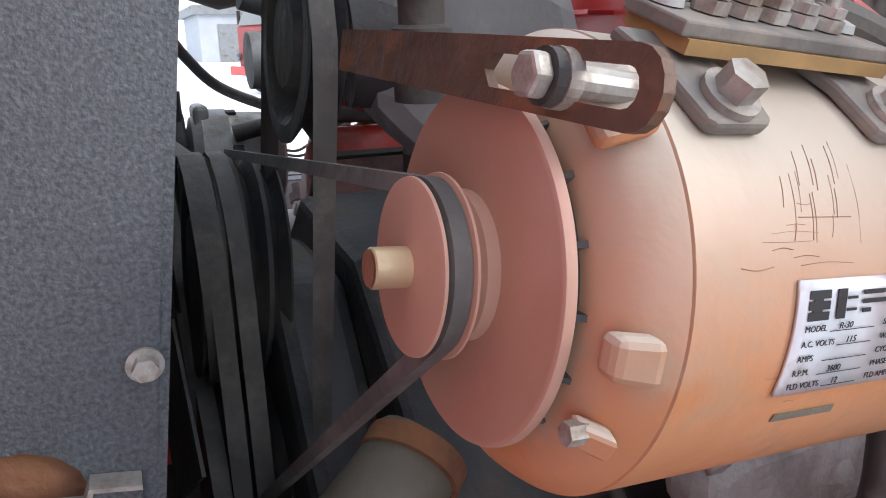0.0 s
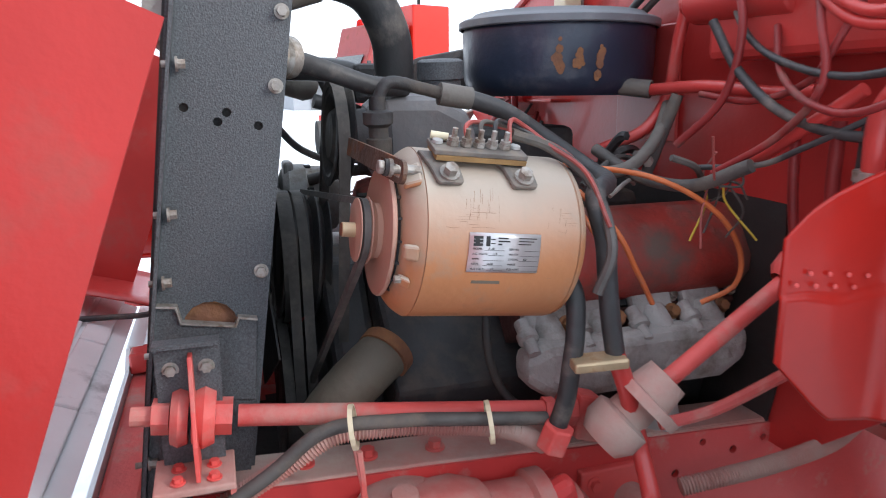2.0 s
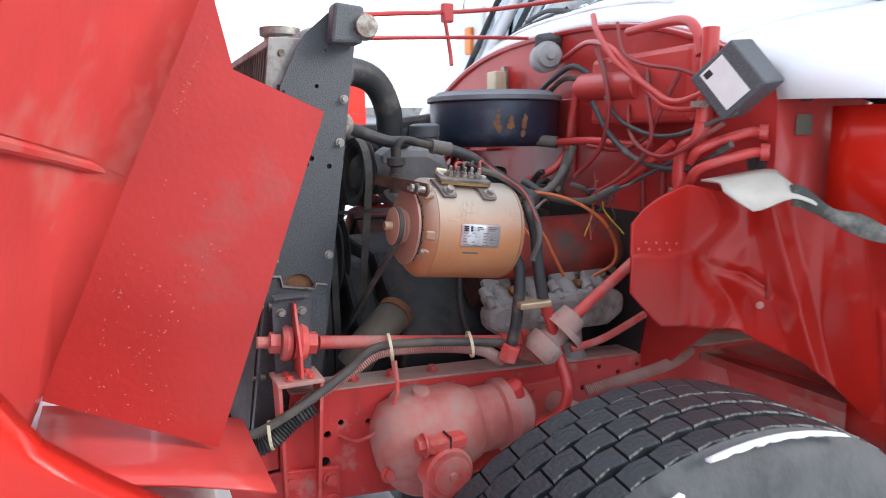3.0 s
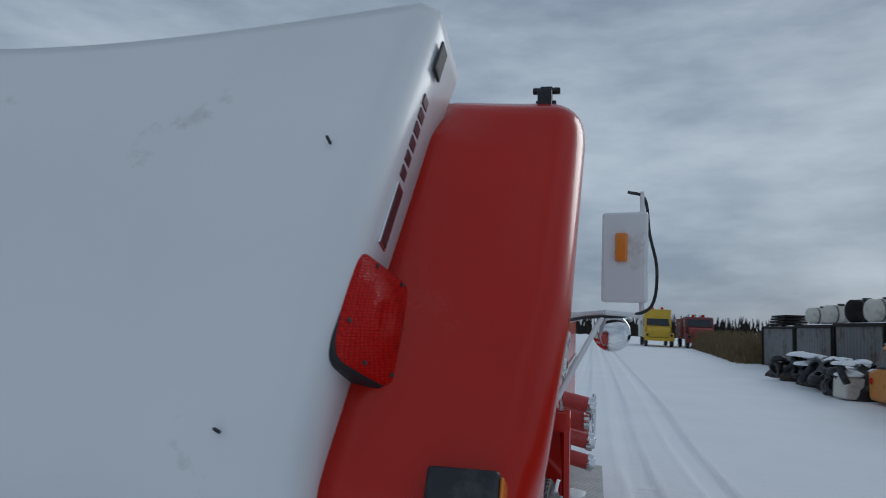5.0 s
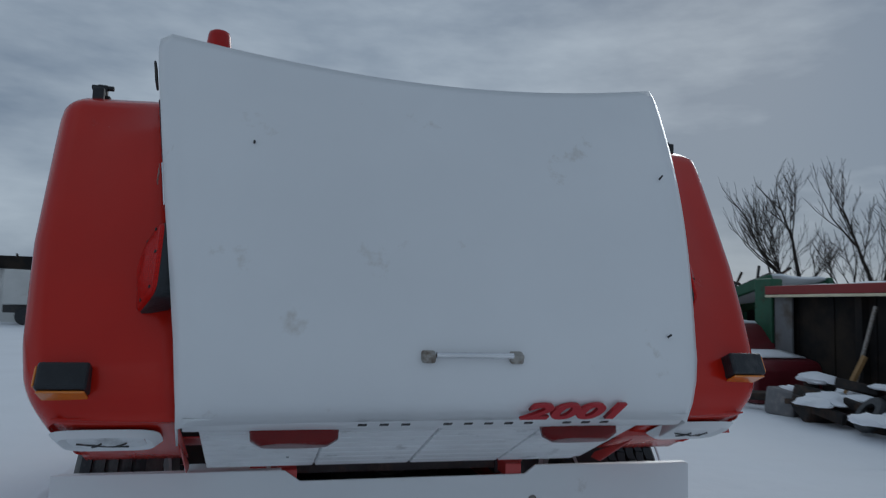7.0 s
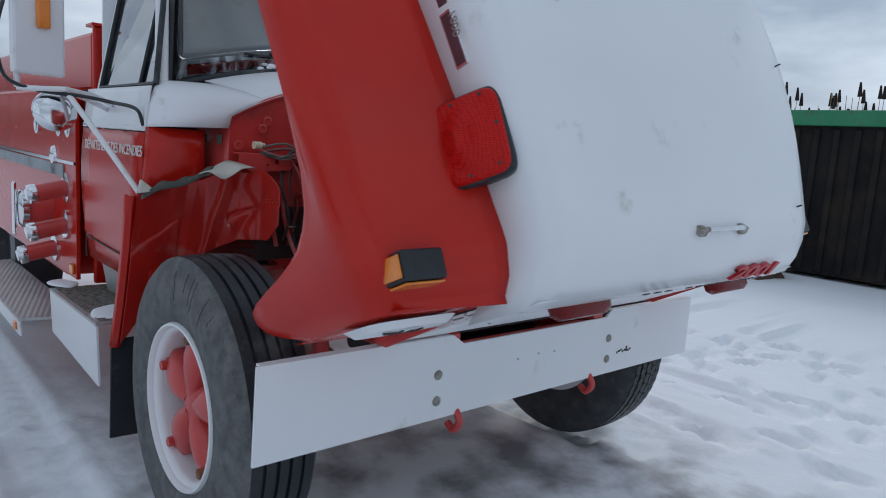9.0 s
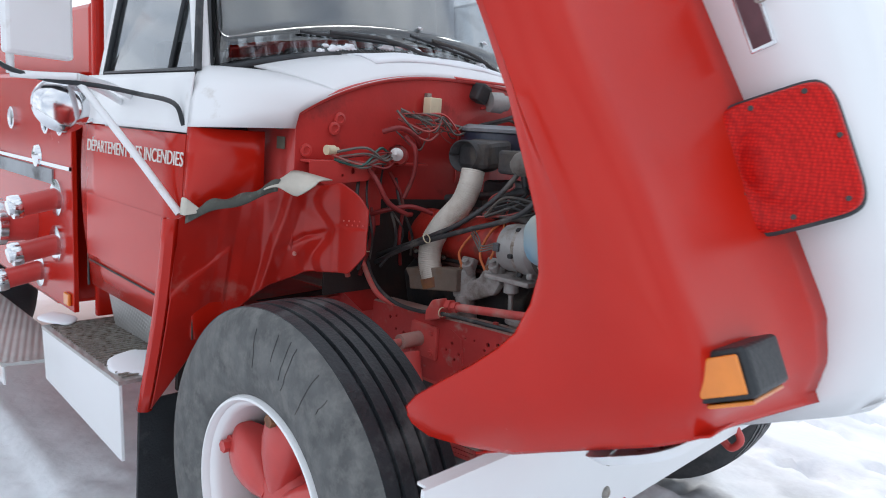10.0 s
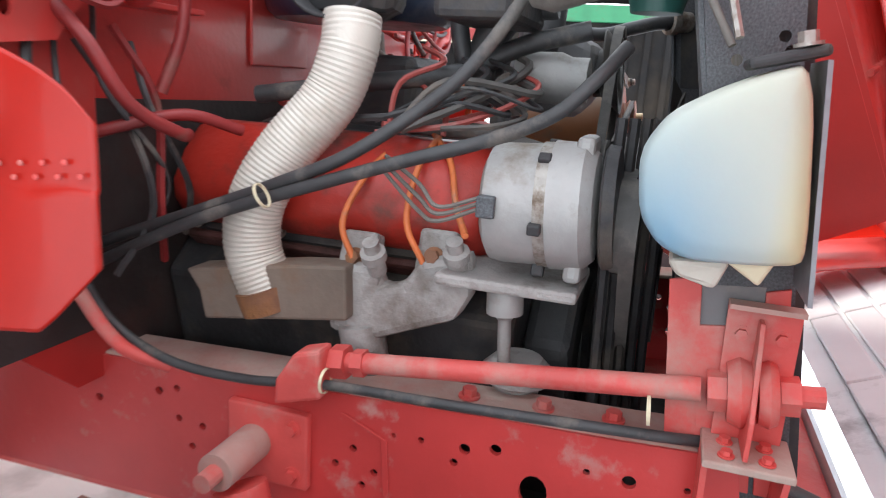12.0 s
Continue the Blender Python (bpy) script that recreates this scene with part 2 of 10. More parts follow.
def make_tank_plastic():
    m = mat("washer_tank_plastic", (0.50, 0.525, 0.44), 0.5, var=0.05, scale=8, bump=0.04)
    n, l = m.node_tree.nodes, m.node_tree.links
    b = n["Principled BSDF"]
    co, mp = n.new("ShaderNodeTexCoord"), n.new("ShaderNodeMapping")
    mp.inputs["Location"].default_value = (0.5, 0.86, -1.22)
    sep = n.new("ShaderNodeSeparateXYZ")
    l.new(co.outputs["Object"], sep.inputs["Vector"])
    blue = n.new("ShaderNodeMapRange")
    blue.inputs["From Min"].default_value, blue.inputs["From Max"].default_value = 1.275, 1.14
    l.new(sep.outputs["Z"], blue.inputs["Value"])
    side = n.new("ShaderNodeMapRange")
    side.inputs["From Min"].default_value, side.inputs["From Max"].default_value = -0.895, -0.80
    l.new(sep.outputs["Y"], side.inputs["Value"])
    mul = n.new("ShaderNodeMath")
    mul.operation = "MULTIPLY"
    l.new(blue.outputs["Result"], mul.inputs[0])
    l.new(side.outputs["Result"], mul.inputs[1])
    mx = n.new("ShaderNodeMix")
    mx.data_type = "RGBA"
    old = b.inputs["Base Color"].links[0].from_socket
    l.new(mul.outputs["Value"], mx.inputs["Factor"])
    l.new(old, mx.inputs["A"])
    mx.inputs["B"].default_value = (0.20, 0.36, 0.47, 1)
    front = n.new("ShaderNodeMapRange")
    front.inputs["From Min"].default_value, front.inputs["From Max"].default_value = -0.875, -0.905
    front.inputs["To Max"].default_value = 0.8
    l.new(sep.outputs["Y"], front.inputs["Value"])
    my = n.new("ShaderNodeMix")
    my.data_type = "RGBA"
    l.new(front.outputs["Result"], my.inputs["Factor"])
    l.new(mx.outputs["Result"], my.inputs["A"])
    my.inputs["B"].default_value = (0.52, 0.47, 0.24, 1)
    l.new(my.outputs["Result"], b.inputs["Base Color"])
    b.inputs["Subsurface Weight"].default_value = 0.25
    b.inputs["Subsurface Radius"].default_value = (0.03, 0.03, 0.025)
    b.inputs["Subsurface Scale"].default_value = 0.5
    return m


TANK = make_tank_plastic()
SOOTY_RED = mat("sooty_red_casting", (0.105, 0.035, 0.03), 0.65, var=0.4, scale=8, bump=0.25, dirt=(0.05, 0.035, 0.03), amount=0.35, dscale=7)
OLD_RUBBER = mat("perished_rubber_edge", (0.07, 0.075, 0.065), 0.8, var=0.3, scale=14, bump=0.2, dirt=(0.25, 0.24, 0.21), amount=0.25, dscale=12)
CHIP = mat("bare_yellow_fibreglass", (0.62, 0.40, 0.16), 0.8, var=0.25, scale=40, bump=0.1)
CHIP_PALE = mat("bare_pale_primer", (0.62, 0.45, 0.38), 0.8, var=0.2, scale=40, bump=0.1)
MATT_BLACK = mat("matt_black_trim", (0.012, 0.012, 0.013), 0.9, var=0.2, scale=9, spec=0.15)


def make_ribbed_lens():
    m = mat("ribbed_red_lens", (0.62, 0.012, 0.008), 0.12, var=0.1, scale=9, bump=0.0, coat=0.0, spec=0.18)
    n, l = m.node_tree.nodes, m.node_tree.links
    b = n["Principled BSDF"]
    co, vo = n.new("ShaderNodeTexCoord"), n.new("ShaderNodeTexVoronoi")
    vo.inputs["Scale"].default_value, vo.inputs["Randomness"].default_value = 190, 0.25
    l.new(co.outputs["Object"], vo.inputs["Vector"])
    bp = n.new("ShaderNodeBump")
    bp.inputs["Strength"].default_value, bp.inputs["Distance"].default_value = 0.35, 0.003
    l.new(vo.outputs["Distance"], bp.inputs["Height"])
    l.new(bp.outputs["Normal"], b.inputs["Normal"])
    rp = n.new("ShaderNodeValToRGB")
    rp.color_ramp.elements[0].color, rp.color_ramp.elements[1].color = (0.72, 0.014, 0.008, 1), (0.34, 0.003, 0.003, 1)
    rp.color_ramp.elements[0].position, rp.color_ramp.elements[1].position = 0.1, 0.75
    l.new(vo.outputs["Distance"], rp.inputs["Fac"])
    l.new(rp.outputs["Color"], b.inputs["Base Color"])
    return m


LENS_RED = make_ribbed_lens()


def make_generator_paint():
    """Peach enamel under a film of settled dust on its upper face."""
    m = mat("peach_generator_paint", (0.47, 0.205, 0.090), 0.45, var=0.14, scale=6, bump=0.07, bscale=80, dirt=(0.36, 0.24, 0.16), amount=0.2, dscale=14)
    n, l = m.node_tree.nodes, m.node_tree.links
    b = n["Principled BSDF"]
    old = b.inputs["Base Color"].links[0].from_socket
    geo, sep = n.new("ShaderNodeNewGeometry"), n.new("ShaderNodeSeparateXYZ")
    l.new(geo.outputs["Normal"], sep.inputs["Vector"])
    co, no = n.new("ShaderNodeTexCoord"), n.new("ShaderNodeTexNoise")
    no.inputs["Scale"].default_value, no.inputs["Detail"].default_value = 9, 7
    l.new(co.outputs["Object"], no.inputs["Vector"])
    add = n.new("ShaderNodeMath")
    add.operation = "MULTIPLY_ADD"
    add.inputs[1].default_value = 0.5
    l.new(no.outputs["Fac"], add.inputs[0])
    l.new(sep.outputs["Z"], add.inputs[2])
    mr = n.new("ShaderNodeMapRange")
    mr.inputs["From Min"].default_value, mr.inputs["From Max"].default_value, mr.inputs["To Max"].default_value = 0.12, 0.95, 0.92
    l.new(add.outputs["Value"], mr.inputs["Value"])
    mx = n.new("ShaderNodeMix")
    mx.data_type = "RGBA"
    l.new(mr.outputs["Result"], mx.inputs["Factor"])
    l.new(old, mx.inputs["A"])
    mx.inputs["B"].default_value = (0.43, 0.385, 0.32, 1)
    l.new(mx.outputs["Result"], b.inputs["Base Color"])
    return m


GEN = make_generator_paint()
SCRATCH = mat("brown_scratch", (0.27, 0.15, 0.09), 0.7, var=0.3, scale=60, bump=0.0)
HOSE_RED = mat("dull_red_hose", (0.24, 0.022, 0.022), 0.5, var=0.25, scale=14, bump=0.1, dirt=(0.22, 0.11, 0.09), amount=0.15, dscale=12)
RAIL_RED = mat("red_rail_paint", (0.58, 0.055, 0.052), 0.42, var=0.15, scale=5, bump=0.08, dirt=(0.52, 0.25, 0.22), amount=0.12, dscale=16)
FOOT_GREY = mat("dark_dusty_steel", (0.17, 0.155, 0.14), 0.6, metal=0.3, var=0.25, scale=25, bump=0.12, dirt=(0.30, 0.26, 0.21), amount=0.3, dscale=25)
GEAR_DUST = mat("red_casting_caked_with_dust", (0.52, 0.15, 0.13), 0.6, var=0.25, scale=9, bump=0.2, bscale=60, dirt=(0.46, 0.29, 0.25), amount=0.38, dscale=9)
# Red deepened below the wing's paint to carry the shade under the cab.
SHEET_RED = mat("worn_shaded_red_sheet", (0.42, 0.016, 0.010), 0.30, var=0.18, scale=6, bump=0.05, bscale=14, coat=0.1, spec=0.35, dirt=(0.40, 0.10, 0.08), amount=0.06, dscale=5)
# Near-black that paints in soot and cavity shade behind and below the engine.
SOOT_SHADE = mat("soot_and_shade_black", (0.032, 0.024, 0.023), 0.75, var=0.4, scale=8, bump=0.15, dirt=(0.06, 0.03, 0.025), amount=0.2, dscale=6)
ARM_RUST = mat("dark_rusty_arm", (0.11, 0.065, 0.045), 0.6, metal=0.2, var=0.4, scale=22, bump=0.25, dirt=(0.26, 0.11, 0.05), amount=0.25, dscale=20)
# Dark blotches in the paint stand for grime and shade behind the engine.
FIREWALL_RED = mat("grimy_shaded_firewall_red", (0.50, 0.036, 0.032), 0.38, var=0.15, scale=5, bump=0.06, coat=0.15, dirt=(0.15, 0.02, 0.017), amount=0.12, dscale=3.2)
FLAP_RED = mat("dull_flap_red", (0.43, 0.030, 0.026), 0.42, var=0.12, scale=5, bump=0.06, dirt=(0.36, 0.07, 0.06), amount=0.08, dscale=6)

# ---- building helpers ----
BASE = {}
# The left half of the engine bay is set out in a frame of its own; these carry it to the truck's.
BAY_TURN = Matrix(((0.9888, 0.1403, 0.0513), (-0.1385, 0.9897, -0.0366), (-0.0559, 0.0291, 0.998))) * 0.9099
LEFT_BAY = Matrix.Translation((-0.0034, 0.1019, 0.1751)) @ BAY_TURN.to_4x4()
SETTING = [None]


def square_at(pivot, shift=(0, 0, 0)):
    """Carries square-built things of the left bay there without turning them."""
    p = Vector(pivot)
    return Matrix.Translation(LEFT_BAY @ p + Vector(shift)) @ Matrix.Scale(0.9099, 4) @ Matrix.Translation(-p)


def set_out(m=None):
    SETTING[0] = m


def thing(name, at, label, category, group="", kind=""):
    ob = new(name)
    at = SETTING[0] @ Vector(at) if SETTING[0] else Vector(at)
    ob.location = at
    BASE[ob] = at
    return tagged(ob, label, category, group, kind)


def part(name, bm, material, parent=None, label="", smooth=None, bevel=0.0, solid=0.0):
    """Links a bmesh, built in world metres, as one mesh object under a thing or part."""
    base = BASE.get(parent, Vector((0, 0, 0)))
    if not bm.verts:
        bm.free()
        ob = new(name)
        ob.parent = parent
        BASE[ob] = base
        if label:
            ob["label"] = label
        return ob
    if SETTING[0]:
        bm.transform(SETTING[0])
    bm.transform(Matrix.Translation(-base))
    if solid >= 0:
        bmesh.ops.recalc_face_normals(bm, faces=bm.faces)
    me = bpy.data.meshes.new(name)
    if smooth is not None:
        for f in bm.faces:
            f.smooth = True
        for e in bm.edges:
            if len(e.link_faces) == 2 and e.calc_face_angle(0) > radians(smooth):
                e.smooth = False
    bm.to_mesh(me)
    bm.free()
    me.materials.append(material)
    ob = new(name, me)
    if parent:
        ob.parent = parent
    BASE[ob] = base
    if solid:
        s = ob.modifiers.new("thickness", "SOLIDIFY")
        s.thickness, s.offset = abs(solid), 0
    if bevel:
        b = ob.modifiers.new("edges", "BEVEL")
        b.width, b.segments, b.limit_method, b.angle_limit = bevel, 2, "ANGLE", radians(35)
    if label:
        ob["label"] = label
    return ob


def B():
    return bmesh.new()


def add_box(bm, c, s, rot=(0, 0, 0)):
    m = Matrix.LocRotScale(c, Euler([radians(a) for a in rot]), None) @ Matrix.Diagonal((*s, 1))
    bmesh.ops.create_cube(bm, size=1, matrix=m)
    return bm


def box(c, s, rot=(0, 0, 0)):
    return add_box(B(), c, s, rot)


def span(x0, x1, y0, y1, z0, z1):
    return box(((x0 + x1) / 2, (y0 + y1) / 2, (z0 + z1) / 2), (abs(x1 - x0), abs(y1 - y0), abs(z1 - z0)))


def frame_of(d):
    d = Vector(d).normalized()
    up = Vector((0, 0, 1)) if abs(d.z) < 0.9 else Vector((1, 0, 0))
    a = d.cross(up).normalized()
    return a, a.cross(d).normalized(), d


def add_cyl(bm, p, q, r, r2=None, n=20, caps=True):
    """A round bar from p to q."""
    p, q = Vector(p), Vector(q)
    a, b, d = frame_of(q - p)
    r2 = r if r2 is None else r2
    rings = []
    for c, k in ((p, r), (q, r2)):
        rings.append([bm.verts.new(c + (a * math.cos(i * math.tau / n) + b * math.sin(i * math.tau / n)) * k) for i in range(n)])
    for i in range(n):
        bm.faces.new((rings[0][i], rings[0][(i + 1) % n], rings[1][(i + 1) % n], rings[1][i]))
    if caps:
        bm.faces.new(rings[0][::-1]), bm.faces.new(rings[1])
    return bm


def cyl(p, q, r, r2=None, n=20):
    return add_cyl(B(), p, q, r, r2, n)


def add_lathe(bm, origin, axis, profile, n=40, closed=False):
    """Turns a profile of (distance along the axis, radius) round the axis."""
    o = Vector(origin)
    a, b, d = frame_of(axis)
    rings = []
    for s, r in profile:
        if r < 1e-5:
            rings.append([bm.verts.new(o + d * s)])
        else:
            rings.append([bm.verts.new(o + d * s + (a * math.cos(i * math.tau / n) + b * math.sin(i * math.tau / n)) * r) for i in range(n)])
    pairs = list(zip(rings, rings[1:])) + ([(rings[-1], rings[0])] if closed else [])
    for u, v in pairs:
        for i in range(n):
            j = (i + 1) % n
            if len(u) == 1 and len(v) == 1:
                continue
            if len(u) == 1:
                bm.faces.new((u[0], v[j], v[i]))
            elif len(v) == 1:
                bm.faces.new((u[i], u[j], v[0]))
            else:
                bm.faces.new((u[i], u[j], v[j], v[i]))
    return bm


def lathe(origin, axis, profile, n=40, closed=False):
    return add_lathe(B(), origin, axis, profile, n, closed)


def curve_points(pts, step=6):
    """A smooth line through the points."""
    pts = [Vector(p) for p in pts]
    if len(pts) < 3:
        return pts
    ext = [pts[0] * 2 - pts[1], *pts, pts[-1] * 2 - pts[-2]]
    out = []
    for i in range(1, len(ext) - 2):
        p0, p1, p2, p3 = ext[i - 1:i + 3]
        for k in range(step):
            t = k / step
            out.append(0.5 * ((2 * p1) + (p2 - p0) * t + (2 * p0 - 5 * p1 + 4 * p2 - p3) * t * t + (3 * p1 - p0 - 3 * p2 + p3) * t ** 3))
    out.append(pts[-1])
    return out


def add_tube(bm, pts, r, n=10, step=6, ribs=0.0, caps=True):
    """A round hose through the points; ribs: the depth of its rings."""
    line = curve_points(pts, step)
    if ribs:
        fine = [line[0]]
        for p, q in zip(line, line[1:]):
            k = max(1, int((q - p).length / (r * (0.16 if r < 0.03 else 0.075))))
            fine += [p.lerp(q, (i + 1) / k) for i in range(k)]
        line = fine
    rings, a = [], None
    for i, p in enumerate(line):
        d = (line[min(i + 1, len(line) - 1)] - line[max(i - 1, 0)]).normalized()
        if a is None:
            a = frame_of(d)[0]
        a = (a - d * a.dot(d)).normalized()
        b = a.cross(d)
        k = r(i / (len(line) - 1)) if callable(r) else r
        if ribs:
            k += ribs * (1 if i % 2 else -1)
        rings.append([bm.verts.new(p + (a * math.cos(j * math.tau / n) + b * math.sin(j * math.tau / n)) * k) for j in range(n)])
    for u, v in zip(rings, rings[1:]):
        for j in range(n):
            bm.faces.new((u[j], u[(j + 1) % n], v[(j + 1) % n], v[j]))
    if caps:
        bm.faces.new(rings[0][::-1]), bm.faces.new(rings[-1])
    return bm


def tube(pts, r, n=10, step=6, ribs=0.0, caps=True):
    if ribs:
        line_r = r
        return add_tube(B(), pts, line_r, n, step, ribs, caps)
    return add_tube(B(), pts, r, n, step, ribs, caps)


def add_prism(bm, poly, axis, lo, hi):
    """A flat polygon drawn out along an axis. For x the polygon is (y, z), for y (x, z), for z (x, y)."""
    def at(p, k):
        return {"x": (k, p[0], p[1]), "y": (p[0], k, p[1]), "z": (p[0], p[1], k)}[axis]
    lower, upper = [bm.verts.new(at(p, lo)) for p in poly], [bm.verts.new(at(p, hi)) for p in poly]
    n = len(poly)
    for i in range(n):
        bm.faces.new((lower[i], lower[(i + 1) % n], upper[(i + 1) % n], upper[i]))
    bm.faces.new(lower[::-1]), bm.faces.new(upper)
    return bm


def prism(poly, axis, lo, hi):
    return add_prism(B(), poly, axis, lo, hi)


def add_grid(bm, rows):
    """A sheet through rows of points."""
    vs = [[bm.verts.new(p) for p in row] for row in rows]
    for u, v in zip(vs, vs[1:]):
        for i in range(len(u) - 1):
            bm.faces.new((u[i], u[i + 1], v[i + 1], v[i]))
    return bm


def sheet(rows):
    return add_grid(B(), rows)


def add_hex(bm, p, d, r, h, washer=True):
    """A hexagon bolt head on its washer, standing on p and pointing along d."""
    p, d = Vector(p), Vector(d).normalized()
    if washer:
        add_cyl(bm, p, p + d * h * 0.25, r * 1.45, n=18)
    add_cyl(bm, p + d * h * 0.2, p + d * h, r, n=6)
    return bm


def bolt(p, d, r, h, washer=True):
    return add_hex(B(), p, d, r, h, washer)


def text(name, body, at, size, right, up, material, parent, depth=0.0004, align="LEFT", space=1.0, shear=0.0, stretch=1.0, bold=0.0):
    """Lettering that reads along right, with its top towards up."""
    cu = bpy.data.curves.new(name, "FONT")
    cu.body, cu.size, cu.extrude, cu.align_x, cu.space_character, cu.shear, cu.offset = body, size, depth, align, space, shear, bold
    cu.materials.append(material)
    ob = new(name, cu)
    r, u = Vector(right).normalized(), Vector(up).normalized()
    m = Matrix((r * stretch, u, r.cross(u))).transposed().to_4x4()
    m.translation = Vector(at) - BASE.get(parent, Vector((0, 0, 0)))
    ob.matrix_basis = m
    ob.parent = parent
    return ob


def pierced(outline, holes, axis, at, n=14):
    """A flat sheet with round or long holes (a, b, radius[, stretch]) cut through it."""
    bm = B()
    def pt(p):
        return {"x": (at, p[0], p[1]), "y": (p[0], at, p[1]), "z": (p[0], p[1], at)}[axis]
    edges = []
    def loop(points):
        vs = [bm.verts.new(pt(p)) for p in points]
        edges.extend(bm.edges.new((vs[i], vs[(i + 1) % len(vs)])) for i in range(len(vs)))
    loop(outline)
    for h in holes:
        a, b, r = h[:3]
        k = h[3] if len(h) > 3 else 1.0
        loop([(a + r * math.cos(i * math.tau / n), b + r * k * math.sin(i * math.tau / n)) for i in range(n)])
    bmesh.ops.triangle_fill(bm, use_beauty=True, use_dissolve=False, edges=edges)
    return bm


def slab(points, thick):
    """A plate between a ring of points and the same ring moved by thick."""
    bm = B()
    t = Vector(thick)
    lo, hi = [bm.verts.new(p) for p in points], [bm.verts.new(Vector(p) + t) for p in points]
    n = len(points)
    for i in range(n):
        bm.faces.new((lo[i], lo[(i + 1) % n], hi[(i + 1) % n], hi[i]))
    bm.faces.new(lo[::-1]), bm.faces.new(hi)
    return bm


def line_at(table, u):
    """Reads a height from a table of (u, w), straight between its rows."""
    if u <= table[0][0]:
        return table[0][1]
    for (a, b), (c, d) in zip(table, table[1:]):
        if u <= c:
            return b + (d - b) * (u - a) / (c - a)
    return table[-1][1]

# ---- ground ----
GROUND = 0.04


def make_snow_ground():
    m = mat("trodden_snow", (0.84, 0.86, 0.89), 0.75, var=0.03, scale=0.6, bump=0.5, bscale=14, spec=0.2)
    n, l = m.node_tree.nodes, m.node_tree.links
    b = n["Principled BSDF"]
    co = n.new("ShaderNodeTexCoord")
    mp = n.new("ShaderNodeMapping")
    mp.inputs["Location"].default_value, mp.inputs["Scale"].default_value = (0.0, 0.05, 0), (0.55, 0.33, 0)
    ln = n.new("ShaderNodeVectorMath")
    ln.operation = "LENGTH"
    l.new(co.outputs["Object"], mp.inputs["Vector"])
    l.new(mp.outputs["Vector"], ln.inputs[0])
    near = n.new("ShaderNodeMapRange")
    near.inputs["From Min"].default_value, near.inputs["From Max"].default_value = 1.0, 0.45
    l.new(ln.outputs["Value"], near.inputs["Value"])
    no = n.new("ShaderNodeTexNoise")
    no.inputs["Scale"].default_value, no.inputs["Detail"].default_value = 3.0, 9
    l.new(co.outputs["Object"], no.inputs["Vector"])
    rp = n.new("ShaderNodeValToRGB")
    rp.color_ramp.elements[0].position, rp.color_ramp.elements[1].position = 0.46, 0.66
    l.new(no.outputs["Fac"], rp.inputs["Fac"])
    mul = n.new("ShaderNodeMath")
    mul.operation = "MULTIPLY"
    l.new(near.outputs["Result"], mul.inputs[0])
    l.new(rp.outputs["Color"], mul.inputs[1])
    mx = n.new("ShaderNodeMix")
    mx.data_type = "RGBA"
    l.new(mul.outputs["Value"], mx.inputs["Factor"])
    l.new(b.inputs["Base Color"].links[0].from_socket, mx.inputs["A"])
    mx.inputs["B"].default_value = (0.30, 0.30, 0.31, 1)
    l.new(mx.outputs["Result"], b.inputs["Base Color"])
    return m


GROUND_SNOW = make_snow_ground()


